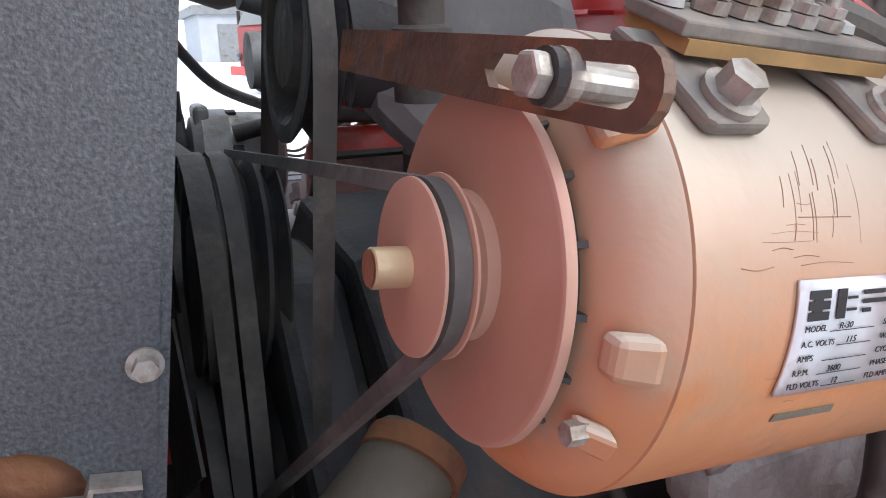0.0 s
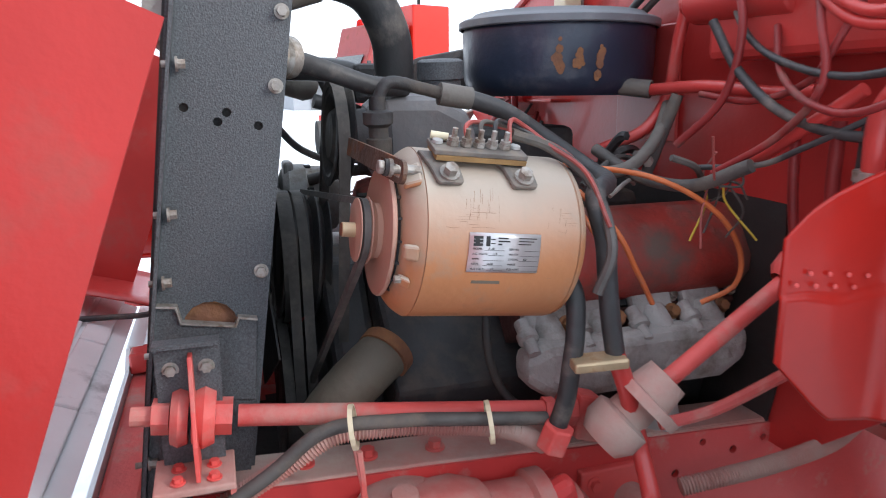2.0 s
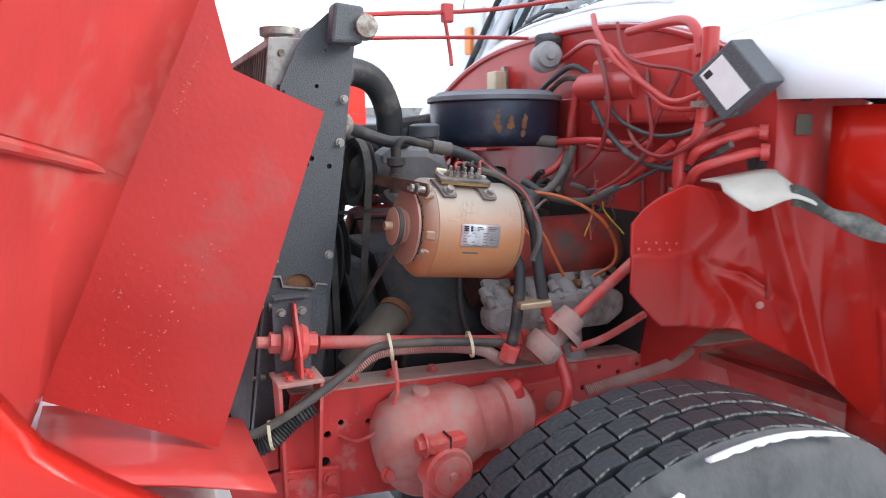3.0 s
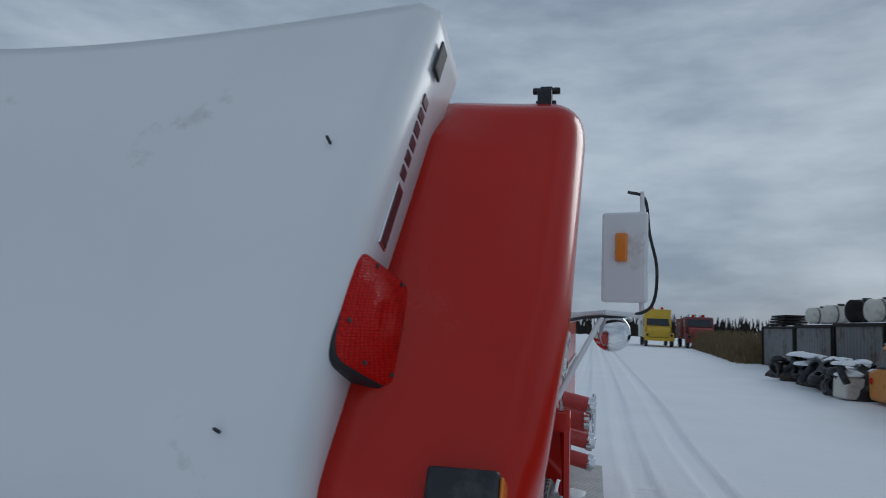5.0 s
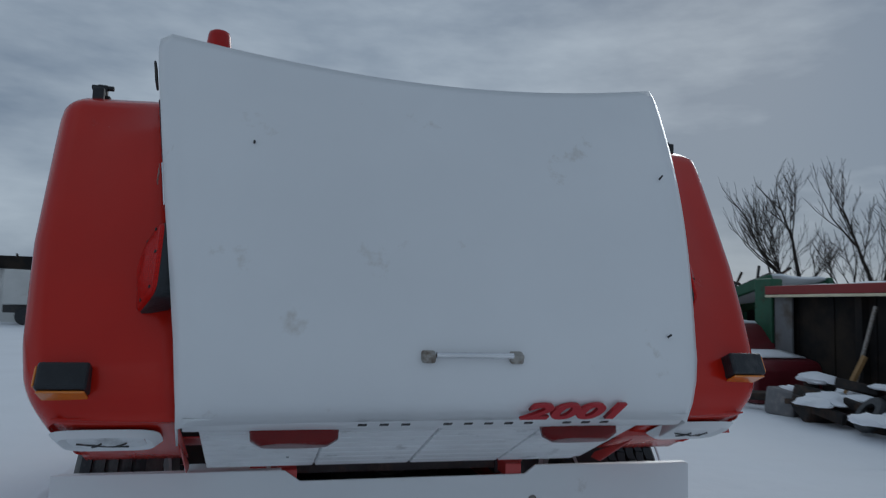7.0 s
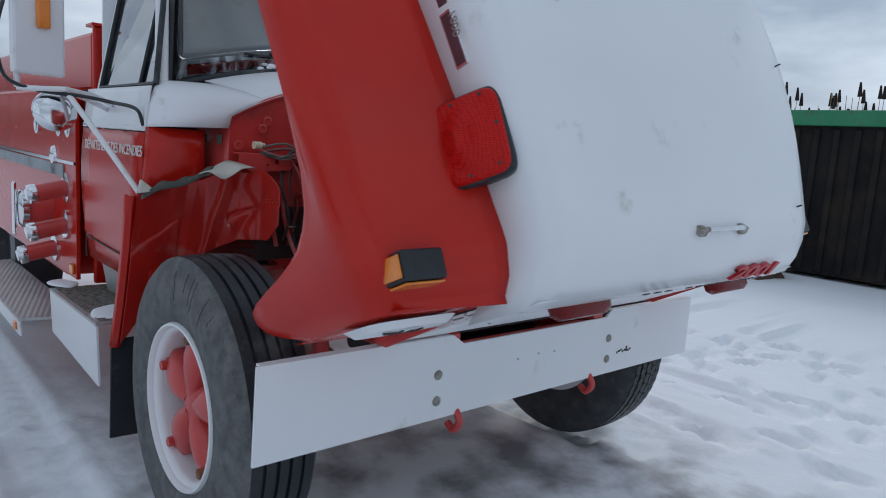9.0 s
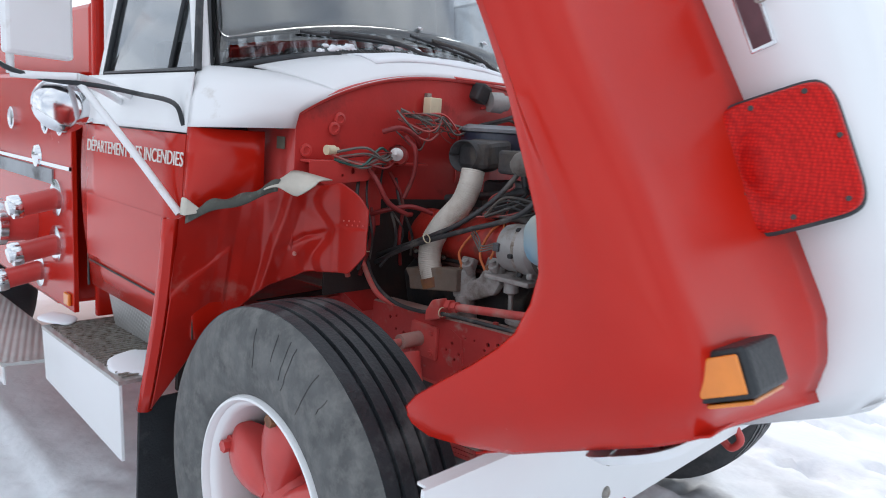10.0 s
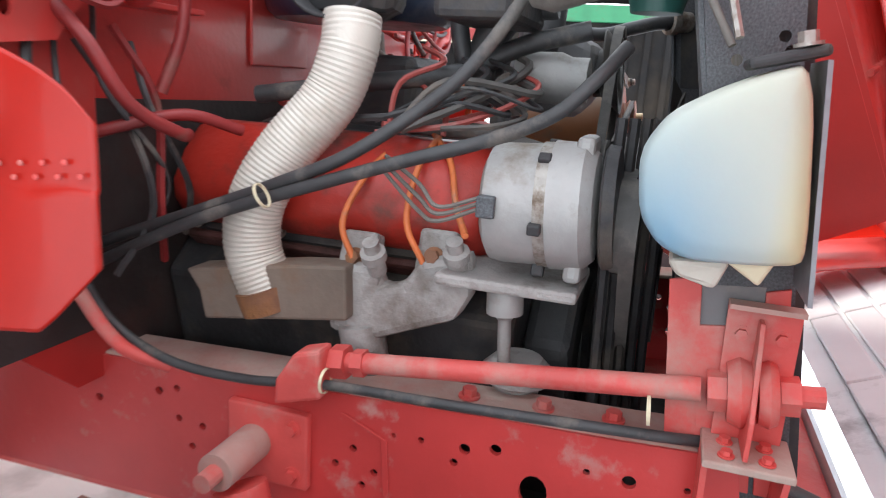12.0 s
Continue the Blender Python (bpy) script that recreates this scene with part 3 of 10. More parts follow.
def make_ground():
    bm = B()
    random.seed(4)
    # boot prints in loose lines round the truck
    prints = {}
    for x0, y0, dx, dy, n in ((1.7, -0.4, 0.05, -0.36, 8), (2.3, -2.8, -0.34, -0.1, 12), (1.4, -1.4, 0.28, 0.3, 9), (-1.9, -2.6, 0.02, 0.36, 9), (2.6, -1.6, 0.3, 0.4, 14), (1.9, 0.5, 0.2, -0.35, 9), (3.2, -3.0, 0.2, 0.45, 12), (2.0, 0.9, 0.28, -0.2, 8), (2.4, 1.6, 0.3, -0.3, 8), (2.2, -0.9, 0.33, 0.12, 7), (3.4, 1.2, 0.1, -0.4, 7), (2.6, 0.2, 0.35, 0.05, 6), (1.7, -1.6, 0.35, -0.05, 8)):
        for k in range(n):
            s = 0.09 if k % 2 else -0.09
            l = math.hypot(dx, dy)
            px, py = x0 + dx * k - dy / l * s + random.uniform(-0.04, 0.04), y0 + dy * k + dx / l * s + random.uniform(-0.04, 0.04)
            prints.setdefault((int(px // 0.5), int(py // 0.5)), []).append((px, py, dx / l, dy / l))
    def pressed(x, y):
        d = 0.0
        i, j = int(x // 0.5), int(y // 0.5)
        for a in (-1, 0, 1):
            for b in (-1, 0, 1):
                for px, py, ux, uy in prints.get((i + a, j + b), ()):
                    f, s = (x - px) * ux + (y - py) * uy, -(x - px) * uy + (y - py) * ux
                    q = (f / 0.15) ** 2 + (s / 0.06) ** 2
                    if q < 1.9:
                        d = min(d, -0.045 * max(0, 1 - q) ** 0.4) if q < 1 else d
                        d = d if q < 1 else d + 0.012 * (1.9 - q)
        return d
    def high(x, y):
        far = max(abs(x), abs(y))
        h = 0.012 * noise.noise((x * 1.3, y * 1.3, 0)) + 0.006 * noise.noise((x * 5, y * 5, 3))
        if far > 6:
            h += 0.06 * noise.noise((x * 0.25, y * 0.25, 5)) * min(1, (far - 6) / 4)
        for track, wide, lug in ((-1.32, 0.15, 1), (-1.78, 0.13, 1), (1.62, 0.14, 1), (0.95, 0.14, 1), (2.3, 0.14, 0)):
            k = abs(x - track - 0.05 * math.sin(y * 0.6))
            if k < wide and y > -0.2 - (0.5 if track > 1 else 0):
                h -= (0.032 - 0.014 * lug * (math.sin(y * 46 + k * 30) > 0)) * min(1, (wide - k) * 25)
            elif k < wide + 0.05 and y > -0.2:
                h += 0.012
        # slanting wheel marks ahead of the truck
        for a, c in ((0.28, 2.3), (0.28, 2.75), (0.55, 4.1), (0.55, 4.6)):
            k = abs((x * a + y * 0.8 + c - 0.8) / math.hypot(a, 0.8))
            if k < 0.12 and x > 0.8:
                h -= 0.022 * min(1, (0.12 - k) * 25)
        if far < 6:
            h += pressed(x, y)
            t = noise.noise((x * 0.9, y * 0.9, 8))
            if t > 0.08 and y < 1.5:
                h -= 0.05 * min(1, (t - 0.08) * 4) * abs(noise.noise((x * 6, y * 6, 2)))
        return GROUND + h
    fine_x = [i * 0.04 - 4 for i in range(201)]
    fine_y = [i * 0.04 - 4.5 for i in range(234)]
    out = [-1500, -700, -400, -200, -100, -60, -40, -30, -22, -16, -12, -9, -7.5, -6.4, -5.6, -5, -4.6]
    xs = [v for v in out if v < -4.1] + fine_x + [-v for v in out[::-1] if v < -4.1]
    ys = [v for v in out if v < -4.55] + fine_y + [5.0, 5.4] + [-v for v in out[::-1] if v < -5.5]
    add_grid(bm, [[(x, y, high(x, y)) for x in xs] for y in ys])
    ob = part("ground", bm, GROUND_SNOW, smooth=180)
    tagged(ob, "trampled and tyre-marked snow over a flat yard", "snow", kind="structure")


make_ground()

# ---- the fire truck; its front points to -y, its left side to +x ----
truck = thing("fire_truck", (0, 0.5, GROUND), "red and white fire truck with its bonnet tilted open", "fire truck")
LEAN_S, LEAN_C = 0.913, 0.407


def hood_at(x, u, w):
    """A place on the tilted bonnet: x across, u towards its cab end, w away from the engine."""
    return Vector((x, -0.55 + LEAN_C * u - LEAN_S * w, 0.945 + LEAN_S * u + LEAN_C * w))


def lerp(a, b, t):
    return a + (b - a) * t


HOOD_U, HOOD_W = Vector((0, LEAN_C, LEAN_S)), Vector((0, -LEAN_S, LEAN_C))
ARCH = [(-0.055, 0.12), (-0.03, 0.03), (-0.005, -0.035), (0.03, -0.06), (0.057, -0.05), (0.078, 0.0), (0.103, 0.135), (0.135, 0.255), (0.177, 0.312), (0.22, 0.347), (0.30, 0.374), (0.47, 0.392), (0.60, 0.385), (0.75, 0.37), (0.90, 0.33), (1.06, 0.27)]
WING_TOP = [(-0.04, 0.47), (0.0, 0.505), (0.06, 0.522), (0.3, 0.51), (0.6, 0.485), (0.82, 0.465), (0.95, 0.452), (1.0, 0.415), (1.03, 0.34)]


def crown(u):
    return 0.715 + 0.055 * math.sin(math.pi * min(1, max(0, (u - 0.02) / 1.05)))


def white_half(u, side=1):
    return lerp(0.735 if side > 0 else 0.697, 0.845, min(1, max(0, u)))


def white_at(s, t, sink=0.0):
    """A place on the white panel: s from -1 to 1 across, t from nose to cab end."""
    a = abs(s)
    u = lerp(-0.045, 1.075 - 0.16 * (1 - a ** 2.1) - 0.05 * max(0, (a - 0.92) / 0.08) ** 2.2, t)
    half = white_half(u, s)
    if a > 0.93:
        e = (a - 0.93) / 0.07
        x, w = half * (0.972 + 0.028 * math.sin(e * math.pi / 2)), crown(u) - 0.03 - 0.20 * e ** 1.5
    else:
        x, w = half * 0.972 * a / 0.93, crown(u) - 0.03 * (a / 0.93) ** 3
    if t < 0.12:
        q = 1 - t / 0.12
        w -= 0.11 * q * q
        u -= 0.055 * math.sin(q * math.pi / 2)
    return hood_at(math.copysign(x, s), u, w - sink)


def arch_at(side, u):
    return line_at(ARCH, u)


def wing_rows(side):
    rows = []
    for i in range(53):
        u = -0.055 + 1.085 * (i / 52) ** 1.3
        low = arch_at(side, u)
        outer = line_at([(-0.06, 1.045), (0.15, 1.09), (0.45, 1.122), (0.9, 1.140), (1.03, 1.138)], u) - 0.04 * max(0, (0.06 - u) / 0.115) ** 2
        top = line_at(WING_TOP, u)
        if u > 0.90:
            outer -= 0.012 * ((u - 0.90) / 0.13) ** 2
        inner = white_half(u, side) - 0.012
        row = [hood_at(side * lerp(inner, outer - 0.075, k / 6), u - 0.02 * (1 - k / 6) * max(0, 1 - (u + 0.055) / 0.1), top + (0.05 + 0.045 * min(1, max(0, u))) * (1 - 0.85 * min(1, max(0, (u - 0.80) / 0.18))) * (1 - k / 6) ** 1.5) for k in range(7)]
        for k in range(1, 8):
            g = k / 7 * math.pi / 2
            row.append(hood_at(side * (outer - 0.075 + 0.075 * math.sin(g)), u, top - 0.09 * (1 - math.cos(g))))
        start = top - 0.09
        end = min(low, start - 0.008)
        for k in range(1, 8):
            row.append(hood_at(side * (outer - 0.012 * math.sin(k / 7 * math.pi / 2)), u, lerp(start, end, k / 7)))
        row.append(hood_at(side * (outer - 0.018), u, end - 0.012))
        row.append(hood_at(side * (outer - 0.045), u, end - 0.010))
        rows.append(row)
    return rows


def make_hood():
    hood = part("bonnet", B(), WHITE, truck, "forward-tilting bonnet standing open, white panel between red wings")
    part("top_panel", sheet([[white_at(k / 40 * 2 - 1, i / 30) for k in range(41)] for i in range(31)]), WHITE, hood, "white bonnet panel, faintly stained", smooth=60, solid=0.006)
    part("inner_panel", sheet([[white_at((k / 20 * 2 - 1) * 0.9, 0.1 + 0.89 * i / 16, 0.02) for k in range(21)] for i in range(17)]), RED_IN, hood, "red painted underside of the bonnet", smooth=60, solid=0.003)
    for side in (-1, 1):
        part("wing", sheet(wing_rows(side)), RED, hood, "glossy red front wing with its wheel arch", smooth=50, solid=0.005)
        # nose of the wing with the lamp surround, facing down
        rows = []
        for i in range(11):
            w = lerp(0.02, 0.475, i / 10)
            rows.append([hood_at(side * lerp(0.695, 0.985, k / 10), -0.052 - 0.012 * math.sin(k / 10 * math.pi) * math.sin(i / 10 * math.pi), w) for k in range(11)])
        part("wing_front", sheet(rows), RED, hood, "red nose of the wing", smooth=60, solid=0.004)
        bm = B()
        c = hood_at(side * 0.875, -0.066, 0.335)
        outer = [c + Vector((math.copysign(abs(math.cos(g)) ** 0.5, math.cos(g)) * 0.135, 0, 0)) + HOOD_W * (math.copysign(abs(math.sin(g)) ** 0.5, math.sin(g)) * 0.085) for g in [i * math.tau / 28 for i in range(28)]]
        mid = [p.lerp(c, 0.16) - HOOD_U * 0.018 for p in outer]
        inn = [p.lerp(c, 0.30) - HOOD_U * 0.010 for p in outer]
        vs = [[bm.verts.new(p) for p in ring] for ring in (outer, mid, inn)]
        for a, b in zip(vs, vs[1:]):
            for i in range(28):
                bm.faces.new((a[i], a[(i + 1) % 28], b[(i + 1) % 28], b[i]))
        lens = B()
        ring = [lens.verts.new(p - HOOD_U * 0.001) for p in inn]
        mid = lens.verts.new(c - HOOD_U * 0.022)
        for i in range(28):
            lens.faces.new((ring[i], ring[(i + 1) % 28], mid))
        part("headlamp_lens", lens, GRILLE_WHITE, hood, "frosted headlamp glass", smooth=60)
        for a, b in ((-0.07, 0.05), (-0.01, -0.04), (0.05, 0.01)):
            part("snow_streak", tube([c - HOOD_U * 0.020 + Vector((a, 0, 0)) + HOOD_W * 0.02, c - HOOD_U * 0.022 + Vector(((a + b) / 2, 0, 0)), c - HOOD_U * 0.018 + Vector((b, 0, 0)) - HOOD_W * 0.025], 0.0025, n=6), BLACKMETAL, hood)
        part("headlamp_bezel", bm, WHITE, hood, "white oval headlamp surround edged with snow", smooth=50)
        # wheel house inside the wing: a sheet across and an upright flap
        X = side * 0.60
        def house_w(k, u):
            full = max(0.06 if side < 0 else 0.235, arch_at(side, u)) + 0.05 - 0.01 * math.sin(k / 6 * math.pi)
            step = 0.012 * (0.335 < u < 0.62) * (0 < k < 6)
            return (lerp(min(0.252, full), full, (k / 6) ** 0.6) if side > 0 else full) - step
        rows = [[hood_at(side * lerp(0.60, 1.06, k / 6), u, house_w(k, u)) for k in range(7)] for u in ((0.2,) if side < 0 else (-0.07, 0.05, 0.2)) + (0.26, 0.32, 0.335, 0.345, 0.5, 0.61, 0.62, 0.66, 0.9)]
        part("wheel_house", sheet(rows), RED_IN, hood, "pressed red wheel house panel", smooth=40, solid=0.003)
        for u in (0.335, 0.62):
            part("pressed_rib", tube([hood_at(side * lerp(0.63, 1.02, k / 4), u, house_w(lerp(0.4, 5, k / 4), u) - 0.002) for k in range(5)], 0.008, n=8), RED_IN, hood)
        flap = [(0.0, 0.008), (0.25, 0.022), (0.522, 0.042), (0.522, 0.18), (0.57, 0.25), (0.66, 0.205), (0.78, 0.165), (0.9, 0.18), (0.9, 0.47), (-0.05, 0.47), (-0.05, 0.22)]
        if side > 0:
            flap = [(0.008, 0.006), (0.25, 0.022), (0.526, 0.041), (0.526, 0.18), (0.60, 0.234), (0.90, 0.262), (0.90, 0.275), (0.20, 0.265), (0.02, 0.25)]
        part("splash_flap", slab([hood_at(X, u, w) for u, w in flap], (0.003, 0, 0)), FLAP_RED if side > 0 else RED_IN, hood, "red sheet-metal flap with chipped paint")
        part("inner_apron", sheet([[hood_at(side * lerp(0.44, 0.72, k / 5), lerp(0.005, -0.045, i / 5) + 0.008 * math.sin(i / 5 * math.pi), lerp(-0.06, 0.24, i / 5)) for k in range(6)] for i in range(6)]), RED_IN, hood, "red inner panel beside the grille", smooth=60, solid=0.004)
        part("front_apron", slab([(side * 0.70, y, z) for y, z in ((-0.83, 0.98), (-0.56, 0.885), (-0.53, 0.86), (-0.60, 0.86))], (0.004, 0, 0)), RED_IN, hood, "red apron under the wheel house", bevel=0.001)
        # paint torn off the flap in ragged streaks
        random.seed(15 + side)
        trails = [((0.489, 0.155), (0.453, 0.123), (0.421, 0.086), (0.369, 0.054), (0.319, 0.035)), ((0.38, 0.201), (0.292, 0.188), (0.211, 0.178), (0.096, 0.162))] if side < 0 else [((0.56, 0.225), (0.50, 0.23), (0.44, 0.225)), ((0.36, 0.20), (0.22, 0.17), (0.10, 0.13), (0.0, 0.10)), ((0.30, 0.10), (0.20, 0.14), (0.08, 0.16)), ((0.24, 0.22), (0.12, 0.20), (0.02, 0.17))]
        for j, trail in enumerate(trails):
            for k in range(120 if side < 0 and j == 0 else 40):
                f = random.uniform(0, len(trail) - 1.001)
                a, b = trail[int(f)], trail[int(f) + 1]
                u, w = lerp(a[0], b[0], f % 1) + random.gauss(0, 0.006), lerp(a[1], b[1], f % 1) + random.gauss(0, 0.006 if side < 0 and not j else 0.006 if side < 0 else 0.014 if j else 0.003)
                big = random.uniform(0.0014, 0.0045) * (0.55 if side < 0 and j == 0 else 0.4 if side < 0 else 0.24)
                ang = math.atan2(b[1] - a[1], b[0] - a[0]) + random.gauss(0, 1.0)
                ring = []
                for q in range(9):
                    g = q * math.tau / 9
                    along, across = math.cos(g) * big * random.uniform(0.9, 2.2), math.sin(g) * big * random.uniform(0.12, 0.5)
                    ring.append(hood_at(X + (0.0034 if side > 0 else -0.0022), u + along * math.cos(ang) - across * math.sin(ang), w + along * math.sin(ang) + across * math.cos(ang)))
                part("paint_chip", slab(ring, Vector((side * 0.0008, 0, 0))), CHIP if side < 0 or j == 0 else CHIP_PALE, hood)
        # side turn lamp
        c = hood_at(side * (0.955 if side < 0 else 0.972), 0.030 if side < 0 else 0.074, 0.488 if side < 0 else 0.500)
        lamp = B()
        ring = []
        for h, k in ((0.0, 1.0), (0.072, 1.0), (0.08, 0.93)):
            ring.append([lamp.verts.new(c + Vector((side * a * 0.058 * k, 0, 0)) + HOOD_U * (b * 0.034 * k) + HOOD_W * h) for a, b in ((-1, -1), (1.0, -1), (1.0, 1), (-1, 1))])
        for a, b in zip(ring, ring[1:]):
            for i in range(4):
                lamp.faces.new((a[i], a[(i + 1) % 4], b[(i + 1) % 4], b[i]))
        lamp.faces.new(ring[-1])
        part("marker_lamp_body", lamp, RUBBER, hood, "black side marker lamp housing with snow on it", bevel=0.006)
        rows = [c + Vector((side * a * 0.054, 0, 0)) - HOOD_U * 0.036 + HOOD_W * b for a, b in ((-1, 0.006), (1, 0.006), (1, 0.07), (-1, 0.07))]
        part("marker_lens", slab(rows, -HOOD_U * 0.006), AMBER, hood, "amber lens", bevel=0.003)
        rows = [c + Vector((side * 0.059, 0, 0)) + HOOD_U * a * 0.026 + HOOD_W * b for a, b in ((-1, 0.006), (1, 0.006), (1, 0.07), (-1, 0.07))]
        part("marker_lens", slab(rows, Vector((side * 0.006, 0, 0))), AMBER, hood, "amber lens", bevel=0.003)
        # large warning lamp beside the white panel
        q = hood_at(side * (0.772 if side < 0 else 0.785), 0.305 if side < 0 else 0.34, 0.607)
        d = (Vector((side, 0, 0)) * 0.93 + HOOD_W * 0.37).normalized()
        e = HOOD_U.cross(d).normalized()
        def squarish(k, h, n=0.34):
            return [q + d * h + (HOOD_U * 1.22 * math.copysign(abs(math.sin(g)) ** n, math.sin(g)) + e * math.copysign(abs(math.cos(g)) ** n, math.cos(g))) * 0.084 * k for g in [i * math.tau / 40 for i in range(40)]]
        for nm, prof, m, lab in (("warning_lamp_base", ((1.0, -0.05, 0.34), (1.05, -0.012, 0.34), (1.05, 0.004, 0.34), (1.0, 0.009, 0.34)), RUBBER, "black rubber lamp base"), ("warning_lamp_lens", ((1.0, 0.006, 0.34), (1.0, 0.013, 0.34), (0.95, 0.019, 0.34), (0.84, 0.021, 0.5), (0.78, 0.022, 0.9), (0.70, 0.028, 1.0), (0.45, 0.035, 1.0), (0.26, 0.038, 1.0), (0.22, 0.036, 1.0), (0.02, 0.036, 1.0)), LENS_RED, "red lens with a domed honeycomb centre")):
            bm = B()
            vs = [[bm.verts.new(p) for p in squarish(*r)] for r in prof]
            for a, b in zip(vs, vs[1:]):
                for i in range(40):
                    bm.faces.new((a[i], a[(i + 1) % 40], b[(i + 1) % 40], b[i]))
            bm.faces.new(vs[-1])
            part(nm, bm, m, hood, lab, smooth=50)
        for su, se in ((0.86, 0.55), (0.86, -0.35), (0.1, 0.86), (-0.35, -0.88), (-0.8, 0.7), (-0.86, -0.2)):
            p = q + (HOOD_U * 1.22 * su + e * se) * 0.084
            part("lens_screw", cyl(p + d * 0.016, p + d * 0.0235, 0.0042, n=8), BLACKMETAL, hood)
        # hold-down hook at the cab end of the wing
        k = hood_at(side * 1.045, 1.045, 0.345)
        bm = B()
        add_box(bm, k + Vector((0, 0, 0.012)), (0.05, 0.03, 0.012))
        add_box(bm, k + Vector((0, 0, 0.035)), (0.03, 0.022, 0.04))
        add_cyl(bm, k + Vector((-0.034, 0, 0.046)), k + Vector((0.034, 0, 0.046)), 0.009, n=10)
        add_box(bm, k + Vector((0, -0.03, 0.022)), (0.026, 0.05, 0.016))
        add_box(bm, k + Vector((0, -0.055, 0.008)), (0.034, 0.02, 0.045))
        part("bonnet_catch", bm, RUBBER, hood, "black rubber bonnet catch", bevel=0.003)
        for a, b, q in ((0.868, 0.088, 0.009), (0.880, 0.074, 0.012), (0.872, 0.060, 0.006)):
            part("stuck_snow", slab([hood_at(side * a + q * math.cos(g) * (0.7 + 0.5 * math.sin(g * 3 + b * 90)), b + q * math.sin(g), 0.520) for g in [i * math.tau / 9 for i in range(9)]], HOOD_W * 0.012), SNOW, hood, "bit of stuck snow", bevel=0.003)
        def badge(uu, ww, lift):
            return hood_at(side * (white_half(uu, side) * 0.990 + lift), uu, ww)
        part("bonnet_badge", slab([badge(uu, ww, 0.002) for uu, ww in ((0.480, 0.600), (0.617, 0.600), (0.617, 0.640), (0.480, 0.640))], Vector((side * 0.006, 0, 0))), CHROME, hood, "chrome-framed model badge", bevel=0.002)
        part("bonnet_badge_field", slab([badge(uu, ww, 0.008) for uu, ww in ((0.486, 0.605), (0.611, 0.605), (0.611, 0.635), (0.486, 0.635))], Vector((side * 0.001, 0, 0))), DARKBADGE, hood)
        for i in range(6):
            u0 = 0.633 + i * 0.036
            part("badge_bar", slab([badge(uu, ww, 0.002) for uu, ww in ((u0, 0.606), (u0 + 0.026, 0.606), (u0 + 0.026, 0.636), (u0, 0.636))], Vector((side * 0.004, 0, 0))), DARKBADGE, hood, bevel=0.001)
        if side < 0:
            text("badge_letters", "1800", badge(0.607, 0.634, 0.0105), 0.034, -HOOD_U, HOOD_W, STEEL, hood, stretch=0.98)
        part("script_badge", slab([hood_at(side * (white_half(uu, side) * 0.995 + 0.002), uu, ww) for uu, ww in ((0.90, 0.60), (0.98, 0.60), (0.98, 0.645), (0.90, 0.645))], Vector((side * 0.007, 0, 0))), BLACKMETAL, hood, bevel=0.004)
    # grille: white slats across, seen from above and from inside
    grille = part("grille", B(), WHITE, truck, "white grille slats under the bonnet nose")
    for i in range(9):
        w = 0.012 + i * 0.060
        for x0, x1 in ((-0.64, -0.315), (-0.308, -0.004), (0.004, 0.308), (0.315, 0.59)):
            part("slat", slab([hood_at(x, u, w + b) for x, u, b in ((x0, -0.086, 0.004), (x1, -0.086, 0.004), (x1, -0.060, 0.0), (x0, -0.060, 0.0))], HOOD_W * 0.052), GRILLE_WHITE, grille, bevel=0.004)
    part("grille_back", slab([hood_at(x, -0.072, w) for x, w in ((-0.64, -0.02), (0.64, -0.02), (0.64, 0.56), (-0.64, 0.56))], HOOD_U * 0.003), GRILLE_WHITE, grille, "white metal between the slats")
    part("inner_lip", slab([hood_at(x, u, w) for x, u, w in ((-0.58, -0.02, 0.50), (0.58, -0.02, 0.50), (0.58, 0.06, 0.60), (-0.58, 0.06, 0.60))], HOOD_U * 0.01), RED_IN, grille, bevel=0.003)
    nose = B()
    add_grid(nose, [[hood_at(lerp(-0.672, 0.70, k / 14), -0.102 + 0.012 * abs(j - 2) / 2, 0.60 - j * 0.03) for k in range(15)] for j in range(4)])
    part("nose_band", nose, WHITE, hood, "white band over the grille", smooth=60, solid=0.003)
    for x in (-0.40, 0.40):
        bm = B()
        ring = []
        for h, k in ((0.0, 1.0), (0.03, 0.97), (0.045, 0.75)):
            ring.append([bm.verts.new(hood_at(x, -0.09 - h, 0.50) + Vector((math.copysign(abs(math.cos(g)) ** 0.6, math.cos(g)) * 0.115 * k, 0, 0)) + HOOD_W * (math.copysign(abs(math.sin(g)) ** 0.6, math.sin(g)) * 0.038 * k)) for g in [i * math.tau / 24 for i in range(24)]])
        for a, b in zip(ring, ring[1:]):
            for i in range(24):
                bm.faces.new((a[i], a[(i + 1) % 24], b[(i + 1) % 24], b[i]))
        bm.faces.new(ring[-1])
        part("grille_lamp", bm, LENS_DARK, hood, "dark red grille flasher lens", smooth=50)
    # raised maker's letters along the nose become plain bars
    for i in range(13):
        if i in (3, 9):
            continue
        x = lerp(-0.25, 0.42, i / 12)
        part("nose_letter_bar", slab([hood_at(x + a, -0.108, 0.595 + b) for a, b in ((0, 0), (0.022, 0), (0.022, 0.012), (0, 0.012))], -HOOD_U * 0.003), BLACKMETAL, hood)
    # pull handle and number
    handle = part("pull_handle", B(), CHROME, hood, "dull chrome bonnet pull handle")
    HZ = 0.03
    def on_white(x, u, lift):
        return hood_at(x, u, crown(u) + lift - 0.008)
    X0 = 0.032
    g = B()
